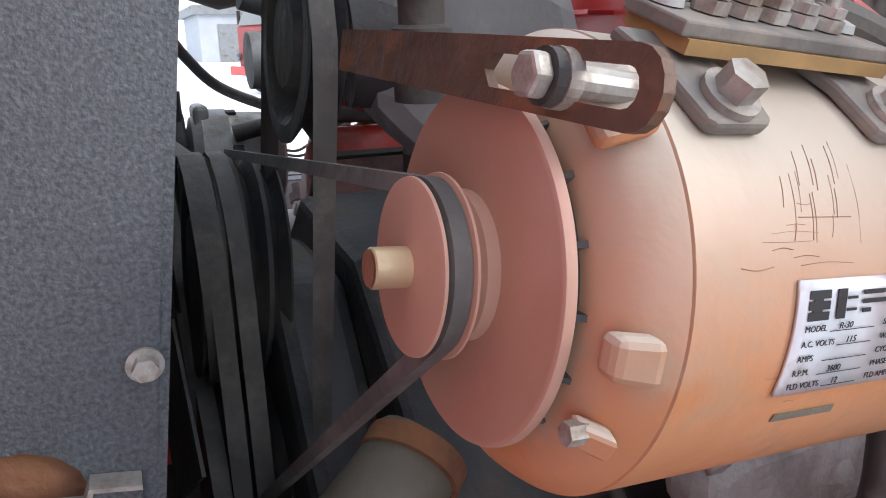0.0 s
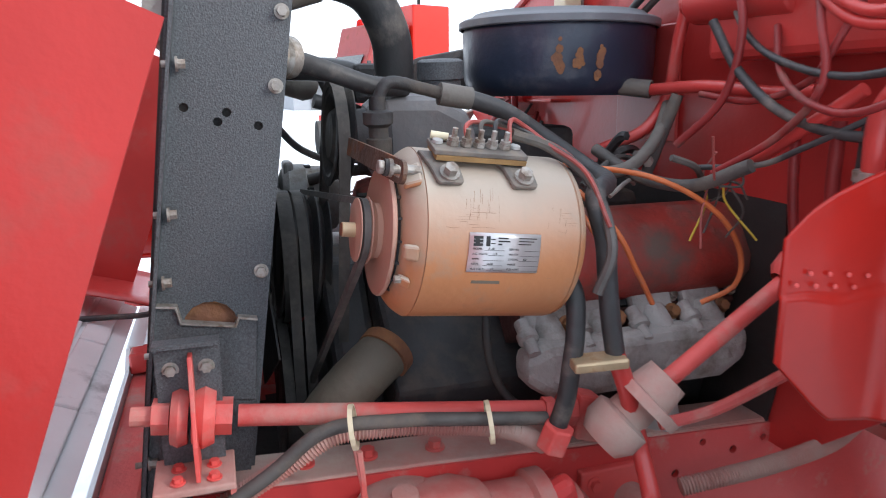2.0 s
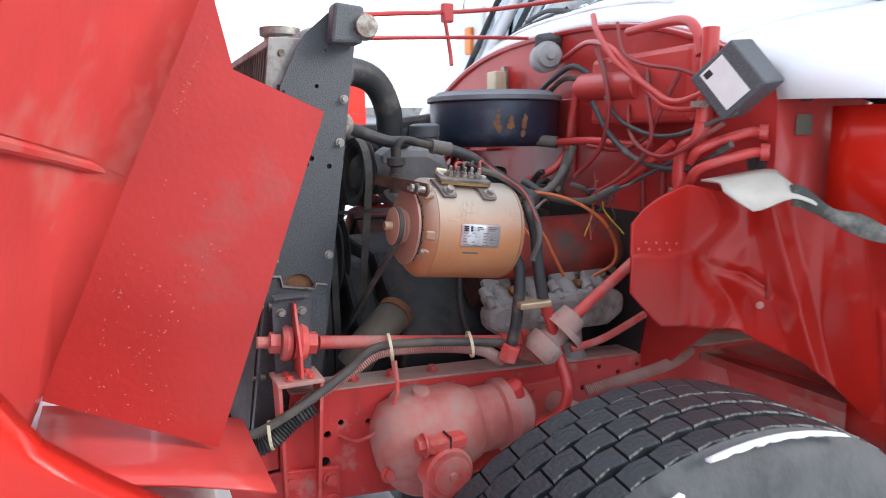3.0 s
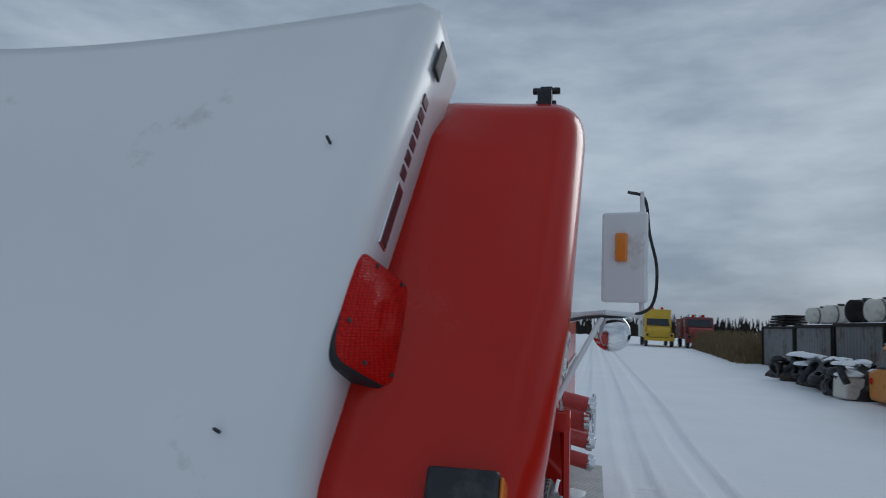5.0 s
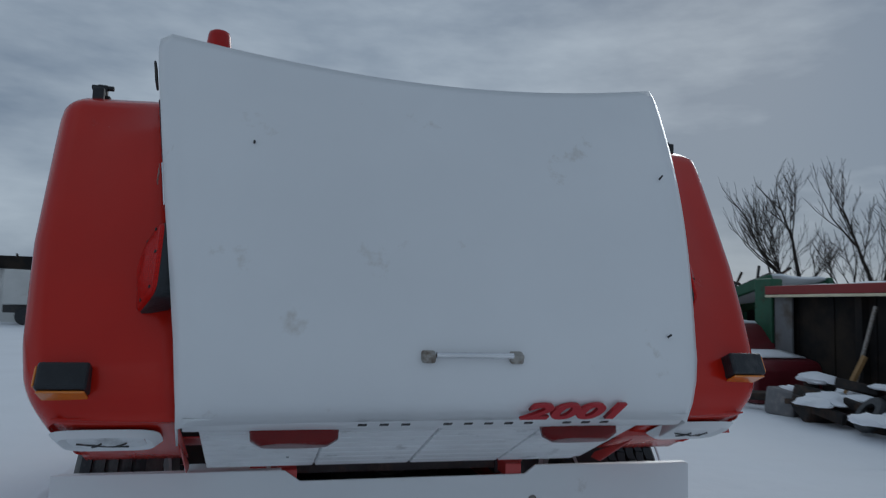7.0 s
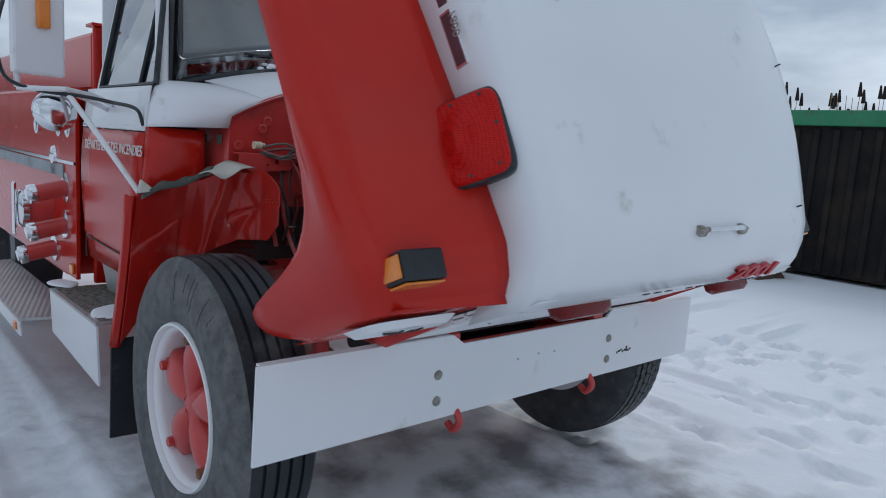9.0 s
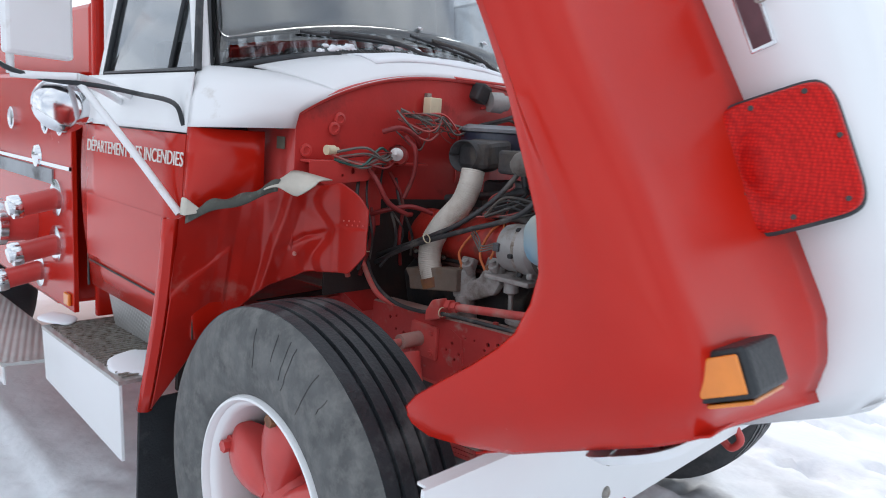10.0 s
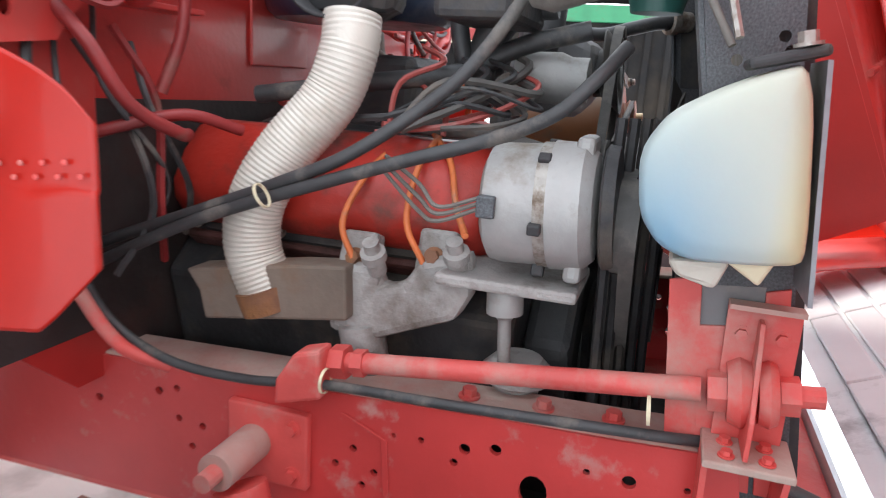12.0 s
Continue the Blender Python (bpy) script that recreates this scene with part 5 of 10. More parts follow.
def make_radiator():
    rad = part("radiator", B(), BLACK, truck, "black steel-framed radiator leaning back")
    for side in (-1, 1):
        rx = 0.352 if side > 0 else -0.388
        poly = [(-0.475, 0.80), (-0.352, 0.80), (-0.324, 1.013), (-0.272, 1.386), (-0.243, 1.60), (-0.244, 1.632), (-0.287, 1.63), (-0.335, 1.588), (-0.352, 1.56), (-0.382, 1.497), (-0.399, 1.371), (-0.443, 1.038)]
        if side < 0:
            poly = [(-0.465, 0.80), (-0.405, 0.80), (rad_y(1.0), 1.0), (rad_y(1.3), 1.3), (-0.262, 1.60), (-0.275, 1.60), (-0.308, 1.562), (-0.348, 1.516), (-0.376, 1.482), (-0.388, 1.40), (-0.402, 1.28), (-0.43, 1.08)]
        holes = [(-0.33, 1.20, 0.0055), (-0.383, 1.345, 0.0055), (-0.376, 1.358, 0.0055), (-0.338, 1.335, 0.0055), (-0.36, 1.45, 0.004), (-0.33, 1.53, 0.004)]
        if side > 0:
            holes = [(-0.375, 1.374, 0.005), (-0.331, 1.368, 0.005), (-0.341, 1.358, 0.005), (-0.298, 1.353, 0.005), (-0.316, 1.498, 0.004), (-0.30, 1.56, 0.004), (-0.366, 1.128, 0.030, 0.92)]
        part("side_panel", pierced(poly, holes, "x", rx), BLACK, rad, "black scuffed side plate with drilled holes", solid=0.005)
        part("rear_flange", slab([(rx, rad_y(z, side), z) for z in (0.80, 1.0, 1.3, 1.60)] + [(rx - side * 0.028, rad_y(z, side) + 0.002, z) for z in (1.60, 1.3, 1.0, 0.80)], (0, 0.005, 0)), BLACK, rad)
        if side > 0:
            part("front_flange", slab([(0.352, -0.475, 0.80), (0.352, -0.443, 1.038), (0.352, -0.378, 1.489), (0.372, -0.378, 1.489), (0.372, -0.443, 1.038), (0.372, -0.475, 0.80)], (0, 0.004, 0)), BLACK, rad)
        for y, z in ((-0.452, 0.97), (-0.430, 1.101), (-0.418, 1.184), (-0.406, 1.26), (-0.384, 1.419)):
            if side > 0:
                part("flange_bolt", bolt((0.364, y + 0.005, z), (0, 1, 0), 0.0055, 0.010), STEEL, rad, smooth=30)
                part("flange_bolt", cyl((0.364, y - 0.002, z), (0.364, y - 0.009, z), 0.0038, n=8), STEEL, rad)
        for z in (1.187, 1.396, 1.475) if side > 0 else (1.165, 1.40, 1.52):
            part("flange_bolt", bolt((rx + side * 0.003, rad_y(z, side) - 0.006, z), (side, 0, 0), 0.0058, 0.009), STEEL, rad, smooth=30)
        # shelf bracket with a bent lip, open window in its middle
        if side > 0:
            part("lower_bracket", slab([(0.357, y, z) for y, z in ((-0.425, 1.157), (-0.402, 1.154), (-0.398, 1.135), (-0.338, 1.125), (-0.334, 1.135), (-0.314, 1.131), (-0.322, 1.03), (-0.436, 1.05))], (0.006, 0, 0)), BLACK, rad, bevel=0.0015)
            part("bracket_lip", slab([(0.355, y, z) for y, z in ((-0.425, 1.157), (-0.402, 1.154), (-0.398, 1.135), (-0.338, 1.125), (-0.334, 1.135), (-0.314, 1.131), (-0.314, 1.1335), (-0.3355, 1.1375), (-0.3395, 1.1275), (-0.3965, 1.1375), (-0.400, 1.1565), (-0.425, 1.1595))], (0.013, 0, 0)), STEEL, rad, "bare worn edge of the bracket")
            part("lower_plate", slab([(0.356, y, z) for y, z in ((-0.438, 1.05), (-0.324, 1.03), (-0.338, 0.90), (-0.455, 0.90))], (0.005, 0, 0)), BLACK, rad)
        else:
            # red upright with a window that shows the green core behind
            for y0, y1 in ((-0.307, -0.338), (-0.398, -0.420)):
                part("lower_plate", slab([(-0.391, y0, 1.118), (-0.391, y1, 1.124), (-0.391, y1 - 0.022, 0.90), (-0.391, y0 - 0.022, 0.90)], (-0.005, 0, 0)), RED_DUSTY, rad, bevel=0.001)
            part("lower_plate", slab([(-0.391, -0.341, 1.074), (-0.391, -0.398, 1.082), (-0.391, -0.415, 0.90), (-0.391, -0.36, 0.90)], (-0.005, 0, 0)), RED_DUSTY, rad, bevel=0.001)
            part("core_window", slab([(-0.3895, -0.338, 1.116), (-0.3895, -0.398, 1.122), (-0.3895, -0.40, 1.08), (-0.3895, -0.342, 1.072)], (-0.002, 0, 0)), GREYPAINT, rad, "grey-green plate behind the window")
        part("corner_cap", slab([(side * 0.36, -0.30, 1.57), (side * 0.36, -0.24, 1.57), (side * 0.36, -0.235, 1.635), (side * 0.36, -0.29, 1.64)], (side * 0.04, 0, 0)), BLACK, rad, bevel=0.006)
        part("roller", lathe((side * 0.38, -0.235, 1.60), (side, 0, 0), [(0, 0.0), (0, 0.02), (0.012, 0.024), (0.03, 0.02), (0.032, 0.0)], 20), STEEL, rad, "bonnet guide roller", smooth=40)
    # Added black plate that stands for the shade in the side panel's holes.
    part("hole_backing", slab([(0.345, y, z) for y, z in ((-0.392, 1.31), (-0.292, 1.31), (-0.278, 1.42), (-0.382, 1.42))], (-0.002, 0, 0)), BLACKMETAL, rad)
    part("rust_plate", slab([(0.347, y, z) for y, z in ((-0.43, 1.07), (-0.32, 1.07), (-0.31, 1.175), (-0.42, 1.175))], (-0.003, 0, 0)), RUST, rad, "rusty plate behind the oval cut-out")
    part("core", prism([(-0.475, 0.82), (-0.44, 0.82), (-0.345, 1.50), (-0.385, 1.50)], "x", -0.375, 0.347), BLACKMETAL, rad, "dark radiator core")
    part("top_tank", prism([(-0.37, 1.49), (-0.28, 1.49), (-0.255, 1.575), (-0.265, 1.605), (-0.29, 1.615), (-0.335, 1.60)], "x", -0.32, 0.32), SHUTTER, rad, "dusty pale radiator header tank", bevel=0.012)
    for i in range(27):
        x = -0.328 + i * 0.025
        part("shutter_fin", slab([(x, -0.400, 1.46), (x + 0.008, -0.407, 1.46), (x + 0.008, -0.392, 1.57), (x, -0.385, 1.57)], (0.004, 0, 0)), SHUTTER, rad)
    part("shutter_back", slab([(-0.335, -0.388, 1.45), (0.335, -0.388, 1.45), (0.335, -0.372, 1.572), (-0.335, -0.372, 1.572)], (0, 0.003, 0)), BLACKMETAL, rad)
    part("shutter_frame", slab([(-0.338, -0.411, 1.448), (0.338, -0.411, 1.448), (0.338, -0.409, 1.464), (-0.338, -0.409, 1.464)], (0, 0.03, 0)), SHUTTER, rad)
    part("shutter_frame", slab([(-0.338, -0.396, 1.568), (0.338, -0.396, 1.568), (0.338, -0.394, 1.583), (-0.338, -0.394, 1.583)], (0, 0.06, 0)), SHUTTER, rad, bevel=0.002)
    for side in (-1, 1):
        part("shutter_end", slab([(side * 0.338, y, z) for y, z in ((-0.412, 1.446), (-0.35, 1.446), (-0.335, 1.582), (-0.396, 1.582))], (side * 0.003, 0, 0)), SHUTTER, rad, "pale grey end of the radiator shutter", bevel=0.001)
        for k in range(2):
            part("shutter_bolt", bolt((side * 0.341, -0.375, 1.50 + 0.055 * k), (side, 0, 0), 0.005, 0.004), STEEL, rad)
    part("filler_neck", lathe((0.0, -0.30, 1.60), (0, 0, 1), [(0, 0.0), (0, 0.035), (0.03, 0.035), (0.034, 0.045), (0.05, 0.045), (0.054, 0.02), (0.055, 0)], 28), STEEL, rad, smooth=40)
    return rad


rad = make_radiator()

# ---- cab, firewall and the body behind ----
def arch_z(x):
    return 1.50 + 0.165 * (1 - min(1, abs(x) / 0.735) ** 2.6)


def screen_base(s):
    """The lower edge of the windscreen, s from -1 to 1."""
    return Vector((0.86 * s, 0.60 + 0.12 * abs(s) ** 2.4, 1.745 - 0.135 * abs(s) ** 2.2))


def screen_top(s):
    return Vector((0.745 * s, 0.90 + 0.10 * abs(s) ** 2.4, 2.215 - 0.02 * abs(s) ** 2))


def make_firewall():
    fw = part("firewall", B(), RED_IN, truck, "red painted firewall crowded with hoses and boxes")
    prof = [(-0.735, 1.20)] + [(0.735 * (k / 24 * 2 - 1), arch_z(0.735 * (k / 24 * 2 - 1))) for k in range(25)] + [(0.735, 1.20), (0.62, 1.02), (0.45, 0.87), (-0.45, 0.87), (-0.62, 1.02)]
    part("panel", prism(prof, "y", 0.415, 0.421), FIREWALL_RED, fw, "red firewall panel")
    part("edge_trim", tube([(0.74 * (k / 16 * 2 - 1), 0.412, arch_z(0.735 * (k / 16 * 2 - 1)) + 0.004) for k in range(17)], 0.009, n=8), RED_IN, fw, smooth=40)
    set_out(square_at((0.4, 0.4, 1.45), (0, 0.03, 0)))
    part("heater_box", span(0.205, 0.545, 0.335, 0.41, 1.39, 1.55), RED_IN, fw, "red heater box", bevel=0.012)
    part("heater_cylinder", cyl((0.16, 0.35, 1.485), (0.38, 0.35, 1.478), 0.036, n=22), RED_IN, fw, "red vacuum cylinder", smooth=40, bevel=0.004)
    part("heater_cylinder_cap", cyl((0.14, 0.35, 1.485), (0.16, 0.35, 1.485), 0.024, n=16), RED_IN, fw)
    set_out()
    part("stamped_panel", span(-0.05, 0.14, 0.408, 0.414, 1.30, 1.50), RED_IN, fw, bevel=0.003)
    part("stamped_panel", span(-0.62, -0.40, 0.406, 0.414, 1.16, 1.33), RED_IN, fw, bevel=0.003)
    for x, z in ((0.50, 1.20), (0.58, 1.26), (-0.60, 1.47), (-0.58, 1.50), (-0.70, 1.40), (0.70, 1.35), (0.05, 1.25)):
        part("grommet", lathe((x, 0.413, z), (0, -1, 0), [(0, 0.02), (0.006, 0.02), (0.008, 0.012), (0.003, 0.010), (0.003, 0)], 20), BLACKMETAL if x > 0.55 else RED_IN, fw, smooth=40)
    # wiper motor
    wm = Vector((0.085, 0.345, 1.603))
    part("wiper_motor", lathe(wm + Vector((-0.03, 0.02, 0)), (1, -0.35, 0), [(0, 0), (0, 0.036), (0.05, 0.038), (0.055, 0.03), (0.075, 0.028), (0.08, 0.012), (0.09, 0.01), (0.09, 0)], 24), ALU, fw, "grey wiper motor", smooth=40)
    part("wiper_gearbox", box(wm + Vector((-0.05, 0.05, 0.03)), (0.06, 0.06, 0.07), (10, 20, 0)), BLACKMETAL, fw, bevel=0.012)
    # relay with its wires
    part("voltage_relay", span(-0.242, -0.190, 0.362, 0.40, 1.535, 1.595), CREAM, fw, "cream plastic relay", bevel=0.003)
    part("relay_bracket", span(-0.225, -0.205, 0.40, 0.414, 1.52, 1.61), STEEL, fw)
    set_out(square_at((0.665, 0.355, 1.475), (0.02, 0.03, 0.005)))
    # tilted black control box with a paper label
    m = Matrix.Translation((0.665, 0.355, 1.475)) @ Euler((radians(8), radians(-38), radians(12))).to_matrix().to_4x4()
    bm = B()
    bmesh.ops.create_cube(bm, size=1, matrix=m @ Matrix.Diagonal((0.105, 0.085, 0.105, 1)))
    part("control_box", bm, BLACK, fw, "black control box", bevel=0.004)
    bm = B()
    bmesh.ops.create_cube(bm, size=1, matrix=m @ Matrix.Translation((-0.004, -0.0435, 0)) @ Matrix.Diagonal((0.055, 0.002, 0.085, 1)))
    part("box_label", bm, PAPER, fw, "white printed label")
    bm = B()
    bmesh.ops.create_cube(bm, size=1, matrix=m @ Matrix.Translation((-0.018, -0.0448, 0.032)) @ Matrix.Diagonal((0.016, 0.001, 0.012, 1)))
    part("label_mark", bm, BLACKMETAL, fw)
    set_out()
    # upright flanges beside the firewall
    for side in (-1, 1):
        rows = []
        for k in range(8):
            t = k / 7
            x = lerp(0.735, 0.80, t)
            y = lerp(0.415, 0.575, t) + 0.012 * math.sin(t * math.pi * 3)
            rows.append([(side * x, y, z) for z in (1.10, 1.20, 1.32, lerp(1.50, 1.455, t))])
        part("side_flange", sheet(rows), RED_IN, fw, "red flange, its paint worn through in two spots", smooth=40, solid=0.004)
        part("worn_spot", sheet([[(side * (0.752 + 0.013 * a), 0.448 + 0.036 * a - 0.004, 1.40 + 0.012 * b) for a in range(3)] for b in range(4)]), OLIVE, fw, solid=0.002)
        part("worn_spot", sheet([[(side * (0.775 + 0.008 * a), 0.515 + 0.022 * a - 0.006, 1.402 + 0.011 * b) for a in range(2)] for b in range(4)]), OLIVE, fw, solid=0.002)
    # bracket shelf on the right half of the firewall with its switchgear
    part("shelf", slab([(-0.72, 0.36, 1.375), (-0.24, 0.36, 1.372), (-0.24, 0.41, 1.372), (-0.72, 0.41, 1.375)], (0, 0, -0.008)), RED_IN, fw, bevel=0.002)
    part("shelf_lip", pierced([(-0.72, 1.372), (-0.45, 1.372), (-0.50, 1.315), (-0.66, 1.30), (-0.72, 1.33)], [(-0.56, 1.345, 0.008, 1.3), (-0.60, 1.33, 0.005)], "y", 0.36), RED_IN, fw, solid=0.004)
    part("flasher_can", lathe((-0.655, 0.37, 1.405), (1, 0.1, 0), [(0, 0), (0, 0.015), (0.03, 0.015), (0.032, 0.010), (0.045, 0.010), (0.045, 0)], 24), CREAM, fw, "cream flasher can", smooth=40)
    part("solenoid_cone", lathe((-0.40, 0.34, 1.40), (-0.6, -0.5, 0.1), [(0, 0.021), (0.012, 0.021), (0.022, 0.012), (0.036, 0.006), (0.038, 0)], 24), PAPER, fw, "white cone on a red solenoid", smooth=40)
    part("solenoid", lathe((-0.40, 0.34, 1.40), (0.6, 0.5, -0.1), [(0, 0.033), (0.04, 0.033), (0.04, 0)], 24), RED_IN, fw, smooth=40)
    return fw


fw = make_firewall()


def make_cab():
    cab = part("cab", B(), WHITE, truck, "white-over-red cab dusted with snow")
    # cowl: rises from the firewall arch to the windscreen, rolled over at its flanks
    rows = []
    for i in range(11):
        t = i / 10
        row = []
        for k in range(41):
            s = (k / 40 * 2 - 1) * 0.86
            a = Vector((0.735 * s, 0.405, arch_z(0.735 * s) + 0.006))
            b = screen_base(s)
            p = a.lerp(b, t)
            p.z += 0.028 * math.sin(t * math.pi) * (1 - abs(s) ** 4)
            row.append(p)
        rows.append(row)
    part("cowl", sheet(rows), WHITE, cab, "white cowl", smooth=60, solid=0.006)
    part("cowl_snow", sheet([[p.lerp(q, 0.0) + Vector((0, 0, 0.006 + 0.006 * noise.noise((p.x * 7, p.y * 9, 0)))) for p, q in zip(r[8:33], r[8:33])] for r in rows[3:11]]), SNOW, cab, "thin snow lying on the cowl", smooth=60, solid=0.004)
    for side in (-1, 1):
        # flank: rolls from the firewall arch round to the door seam
        def door_line(f):
            pts = [(0.996, 0.558, 1.447), (0.990, 0.562, 1.50), (0.978, 0.572, 1.555), (0.945, 0.615, 1.600), (0.915, 0.66, 1.625), tuple(screen_base(0.94))]
            a = min(4, int(f * 5))
            return Vector(pts[a]).lerp(Vector(pts[a + 1]), f * 5 - a)
        rows = []
        for i in range(17):
            t = i / 16
            row = []
            for k in range(13):
                f = k / 12
                x = lerp(0.745, 0.588, f)
                a = Vector((x, 0.405, 1.462 if k == 0 else arch_z(x) + 0.006))
                p = a.lerp(door_line(f), t)
                h = math.sin(t * math.pi) ** 0.8
                p += Vector((0.055 * h * (1 - 0.75 * f), -0.05 * h * (1 - f), 0.045 * h * f * (1 - 0.5 * f)))
                row.append((side * p.x, p.y, p.z))
            rows.append(row)
        part("flank", sheet(rows), WHITE, cab, "rounded white cowl flank", smooth=80, solid=0.006)
        rows = []
        for i in range(9):
            t = i / 8
            rows.append([(side * lerp(0.82, 0.974 + 0.035 * math.sin(k / 8 * 0.784 * math.pi), math.sin(t * math.pi / 2)), lerp(0.445 + 0.10 * max(0.0, min(1.0, (1.28 - lerp(0.82, 1.447, k / 8)) / 0.1)), 0.558, t ** 1.6), lerp(0.82, 1.447, k / 8)) for k in range(9)])
        part("cowl_side", sheet(rows), RED, cab, "red cowl side", smooth=80, solid=0.005)
        for y, x in ((0.43, 0.775), (0.455, 0.83), (0.485, 0.885)):
            part("trim_screw", cyl((side * (x - 0.004), y, 1.463), (side * (x + 0.014), y, 1.463), 0.006, n=10), BLACKMETAL, cab)
        # door: lower red skin and upper white band, in one opening with a dark gap round it
        y0, y1 = 0.562, 1.40
        def skin(z0, z1, bulge):
            return sheet([[(side * (0.975 + bulge * math.sin((z - 0.82) / 0.80 * math.pi)), y, z) for z in [lerp(z0, z1, k / 8) for k in range(9)]] for y in [lerp(y0, y1, i / 6) for i in range(7)]])
        part("door_lower", skin(0.82, 1.425, 0.035), RED, cab, "red lower door skin", smooth=60, solid=0.006)
        part("door_upper", skin(1.43, 1.60, 0.035), WHITE, cab, "white upper door band", smooth=60, solid=0.006)
        part("door_gap", tube([(side * 0.981, y0 - 0.006, z) for z in (0.82, 1.1, 1.43, 1.50)] + [(side * 0.978, y0 + 0.012, 1.56), (side * 0.965, y0 + 0.025, 1.60)], 0.002, n=6), BLACKMETAL, cab)
        part("door_gap", tube([(side * 0.99, y1 + 0.004, z) for z in (0.82, 1.1, 1.43, 1.60)], 0.004, n=6), BLACKMETAL, cab)
        part("door_crease", tube([(side * 0.994, y0 + 0.03, 0.905), (side * 0.997, y1 - 0.03, 0.925)], 0.003, n=6), BLACKMETAL, cab)
        part("door_pad", slab([(side * 1.012, y0 + 0.06, 0.95), (side * 1.012, y1 - 0.06, 0.955), (side * 1.012, y1 - 0.06, 1.18), (side * 1.012, y0 + 0.06, 1.175)], (side * 0.002, 0, 0)), RED, cab)
        part("door_hinge", box((side * 1.005, 1.33, 1.44), (0.02, 0.06, 0.018)), CHROME, cab, "chrome door handle", bevel=0.004)
        # window frame, pane and quarter light
        frame_pts = [(0.94, y0 + 0.06, 1.61), (0.93, y1 - 0.03, 1.61), (0.83, y1 - 0.05, 2.14), (0.81, y0 + 0.34, 2.16), (0.87, y0 + 0.19, 1.93)]
        ring = [Vector((side * a, b, c)) for a, b, c in frame_pts]
        part("window_seal", tube(ring + [ring[0]], 0.012, n=8, step=1), RUBBER, cab, "black window seal")
        part("side_pane", slab([p + Vector((-side * 0.006, 0, 0)) for p in ring], (-side * 0.004, 0, 0)), GLASS, cab, "grey-reflecting door glass")
        part("quarter_bar", tube([ring[0].lerp(ring[1], 0.26), ring[4].lerp(ring[3], 0.55)], 0.008, n=8), RUBBER, cab)
        part("front_pillar", tube([Vector((side * 0.905, 0.665, 1.60)), Vector((side * 0.865, 0.78, 1.85)), Vector((side * 0.80, 0.96, 2.18)), Vector((side * 0.74, 1.08, 2.27))], 0.026, n=12), WHITE, cab, "white pillar", smooth=60)
        part("rear_pillar", slab([(side * 0.93, y1 - 0.02, 1.60), (side * 0.93, y1 + 0.06, 1.60), (side * 0.80, y1 + 0.04, 2.26), (side * 0.82, y1 - 0.06, 2.18)], (-side * 0.05, 0, 0)), WHITE, cab, bevel=0.01)
        part("roof_rail", tube([(side * 0.78, 1.0, 2.22), (side * 0.80, 1.2, 2.24), (side * 0.80, 1.44, 2.24)], 0.035, n=12), WHITE, cab, smooth=60)
        # mirror arms and mirror
        mirror = part("mirror", B(), WHITE, truck, "white west-coast mirror on tubular arms")
        top, low = Vector((side * 1.21, 0.80, 1.565)), Vector((side * 1.02, 0.56, 1.20))
        part("arm", tube([(side * 0.96, 1.02, 1.52), (side * 1.08, 0.90, 1.55), top], 0.011, n=10), WHITE, mirror, smooth=40)
        part("arm", tube([(side * 0.96, 1.10, 1.50), (side * 1.10, 0.94, 1.54), top + Vector((0, 0.03, 0))], 0.011, n=10), WHITE, mirror, smooth=40)
        part("brace", tube([low, low.lerp(top, 0.5), top + Vector((0, 0.02, 0.0))], 0.011, n=10), WHITE, mirror, "white brace tube", smooth=40)
        part("post", tube([(side * 1.36, 0.86, 1.56), (side * 1.36, 0.86, 1.8), (side * 1.36, 0.87, 2.08)], 0.010, n=10), WHITE, mirror, smooth=40)
        part("arm", tube([top, (side * 1.30, 0.83, 1.56), (side * 1.36, 0.86, 1.56)], 0.011, n=10), WHITE, mirror, smooth=40)
        part("mirror_head", box((side * 1.29, 0.86, 1.80), (0.19, 0.035, 0.38), (0, 0, side * -14)), WHITE, mirror, "white mirror back", bevel=0.012)
        part("mirror_lamp", box((side * 1.275, 0.837, 1.84), (0.05, 0.02, 0.12), (0, 0, side * -14)), AMBER, mirror, "amber marker lamp", bevel=0.008)
        part("convex_mirror", lathe((side * 1.24, 0.83, 1.485), (0, 0.15, -0.03), [(-0.010, 0.0), (-0.006, 0.05), (0.0, 0.072), (0.012, 0.078), (0.016, 0.074), (0.016, 0)], 32), CHROME, mirror, "round convex mirror", smooth=50)
        part("mirror_cable", tube([(side * 1.00, 0.58, 1.45), (side * 1.02, 0.60, 1.51), (side * 1.08, 0.70, 1.53), (side * 1.16, 0.78, 1.545), (side * 1.30, 0.83, 1.555), (side * 1.40, 0.86, 1.60), (side * 1.42, 0.86, 1.75), (side * 1.39, 0.86, 1.90), (side * 1.37, 0.87, 2.05), (side * 1.30, 0.87, 2.08)], 0.007, n=8), RUBBER, mirror, "black cable", smooth=40)
    # windscreen
    rows = [[screen_base(s).lerp(screen_top(s), t) for s in [k / 24 * 2 - 1 for k in range(25)]] for t in (0.03, 0.25, 0.5, 0.75, 0.97)]
    part("windscreen", sheet(rows), GLASS, cab, "curved windscreen with clinging snow", smooth=80, solid=0.005)
    edge = [screen_base(k / 24 * 2 - 1) for k in range(25)]
    upper = [screen_top(k / 24 * 2 - 1) for k in range(25)]
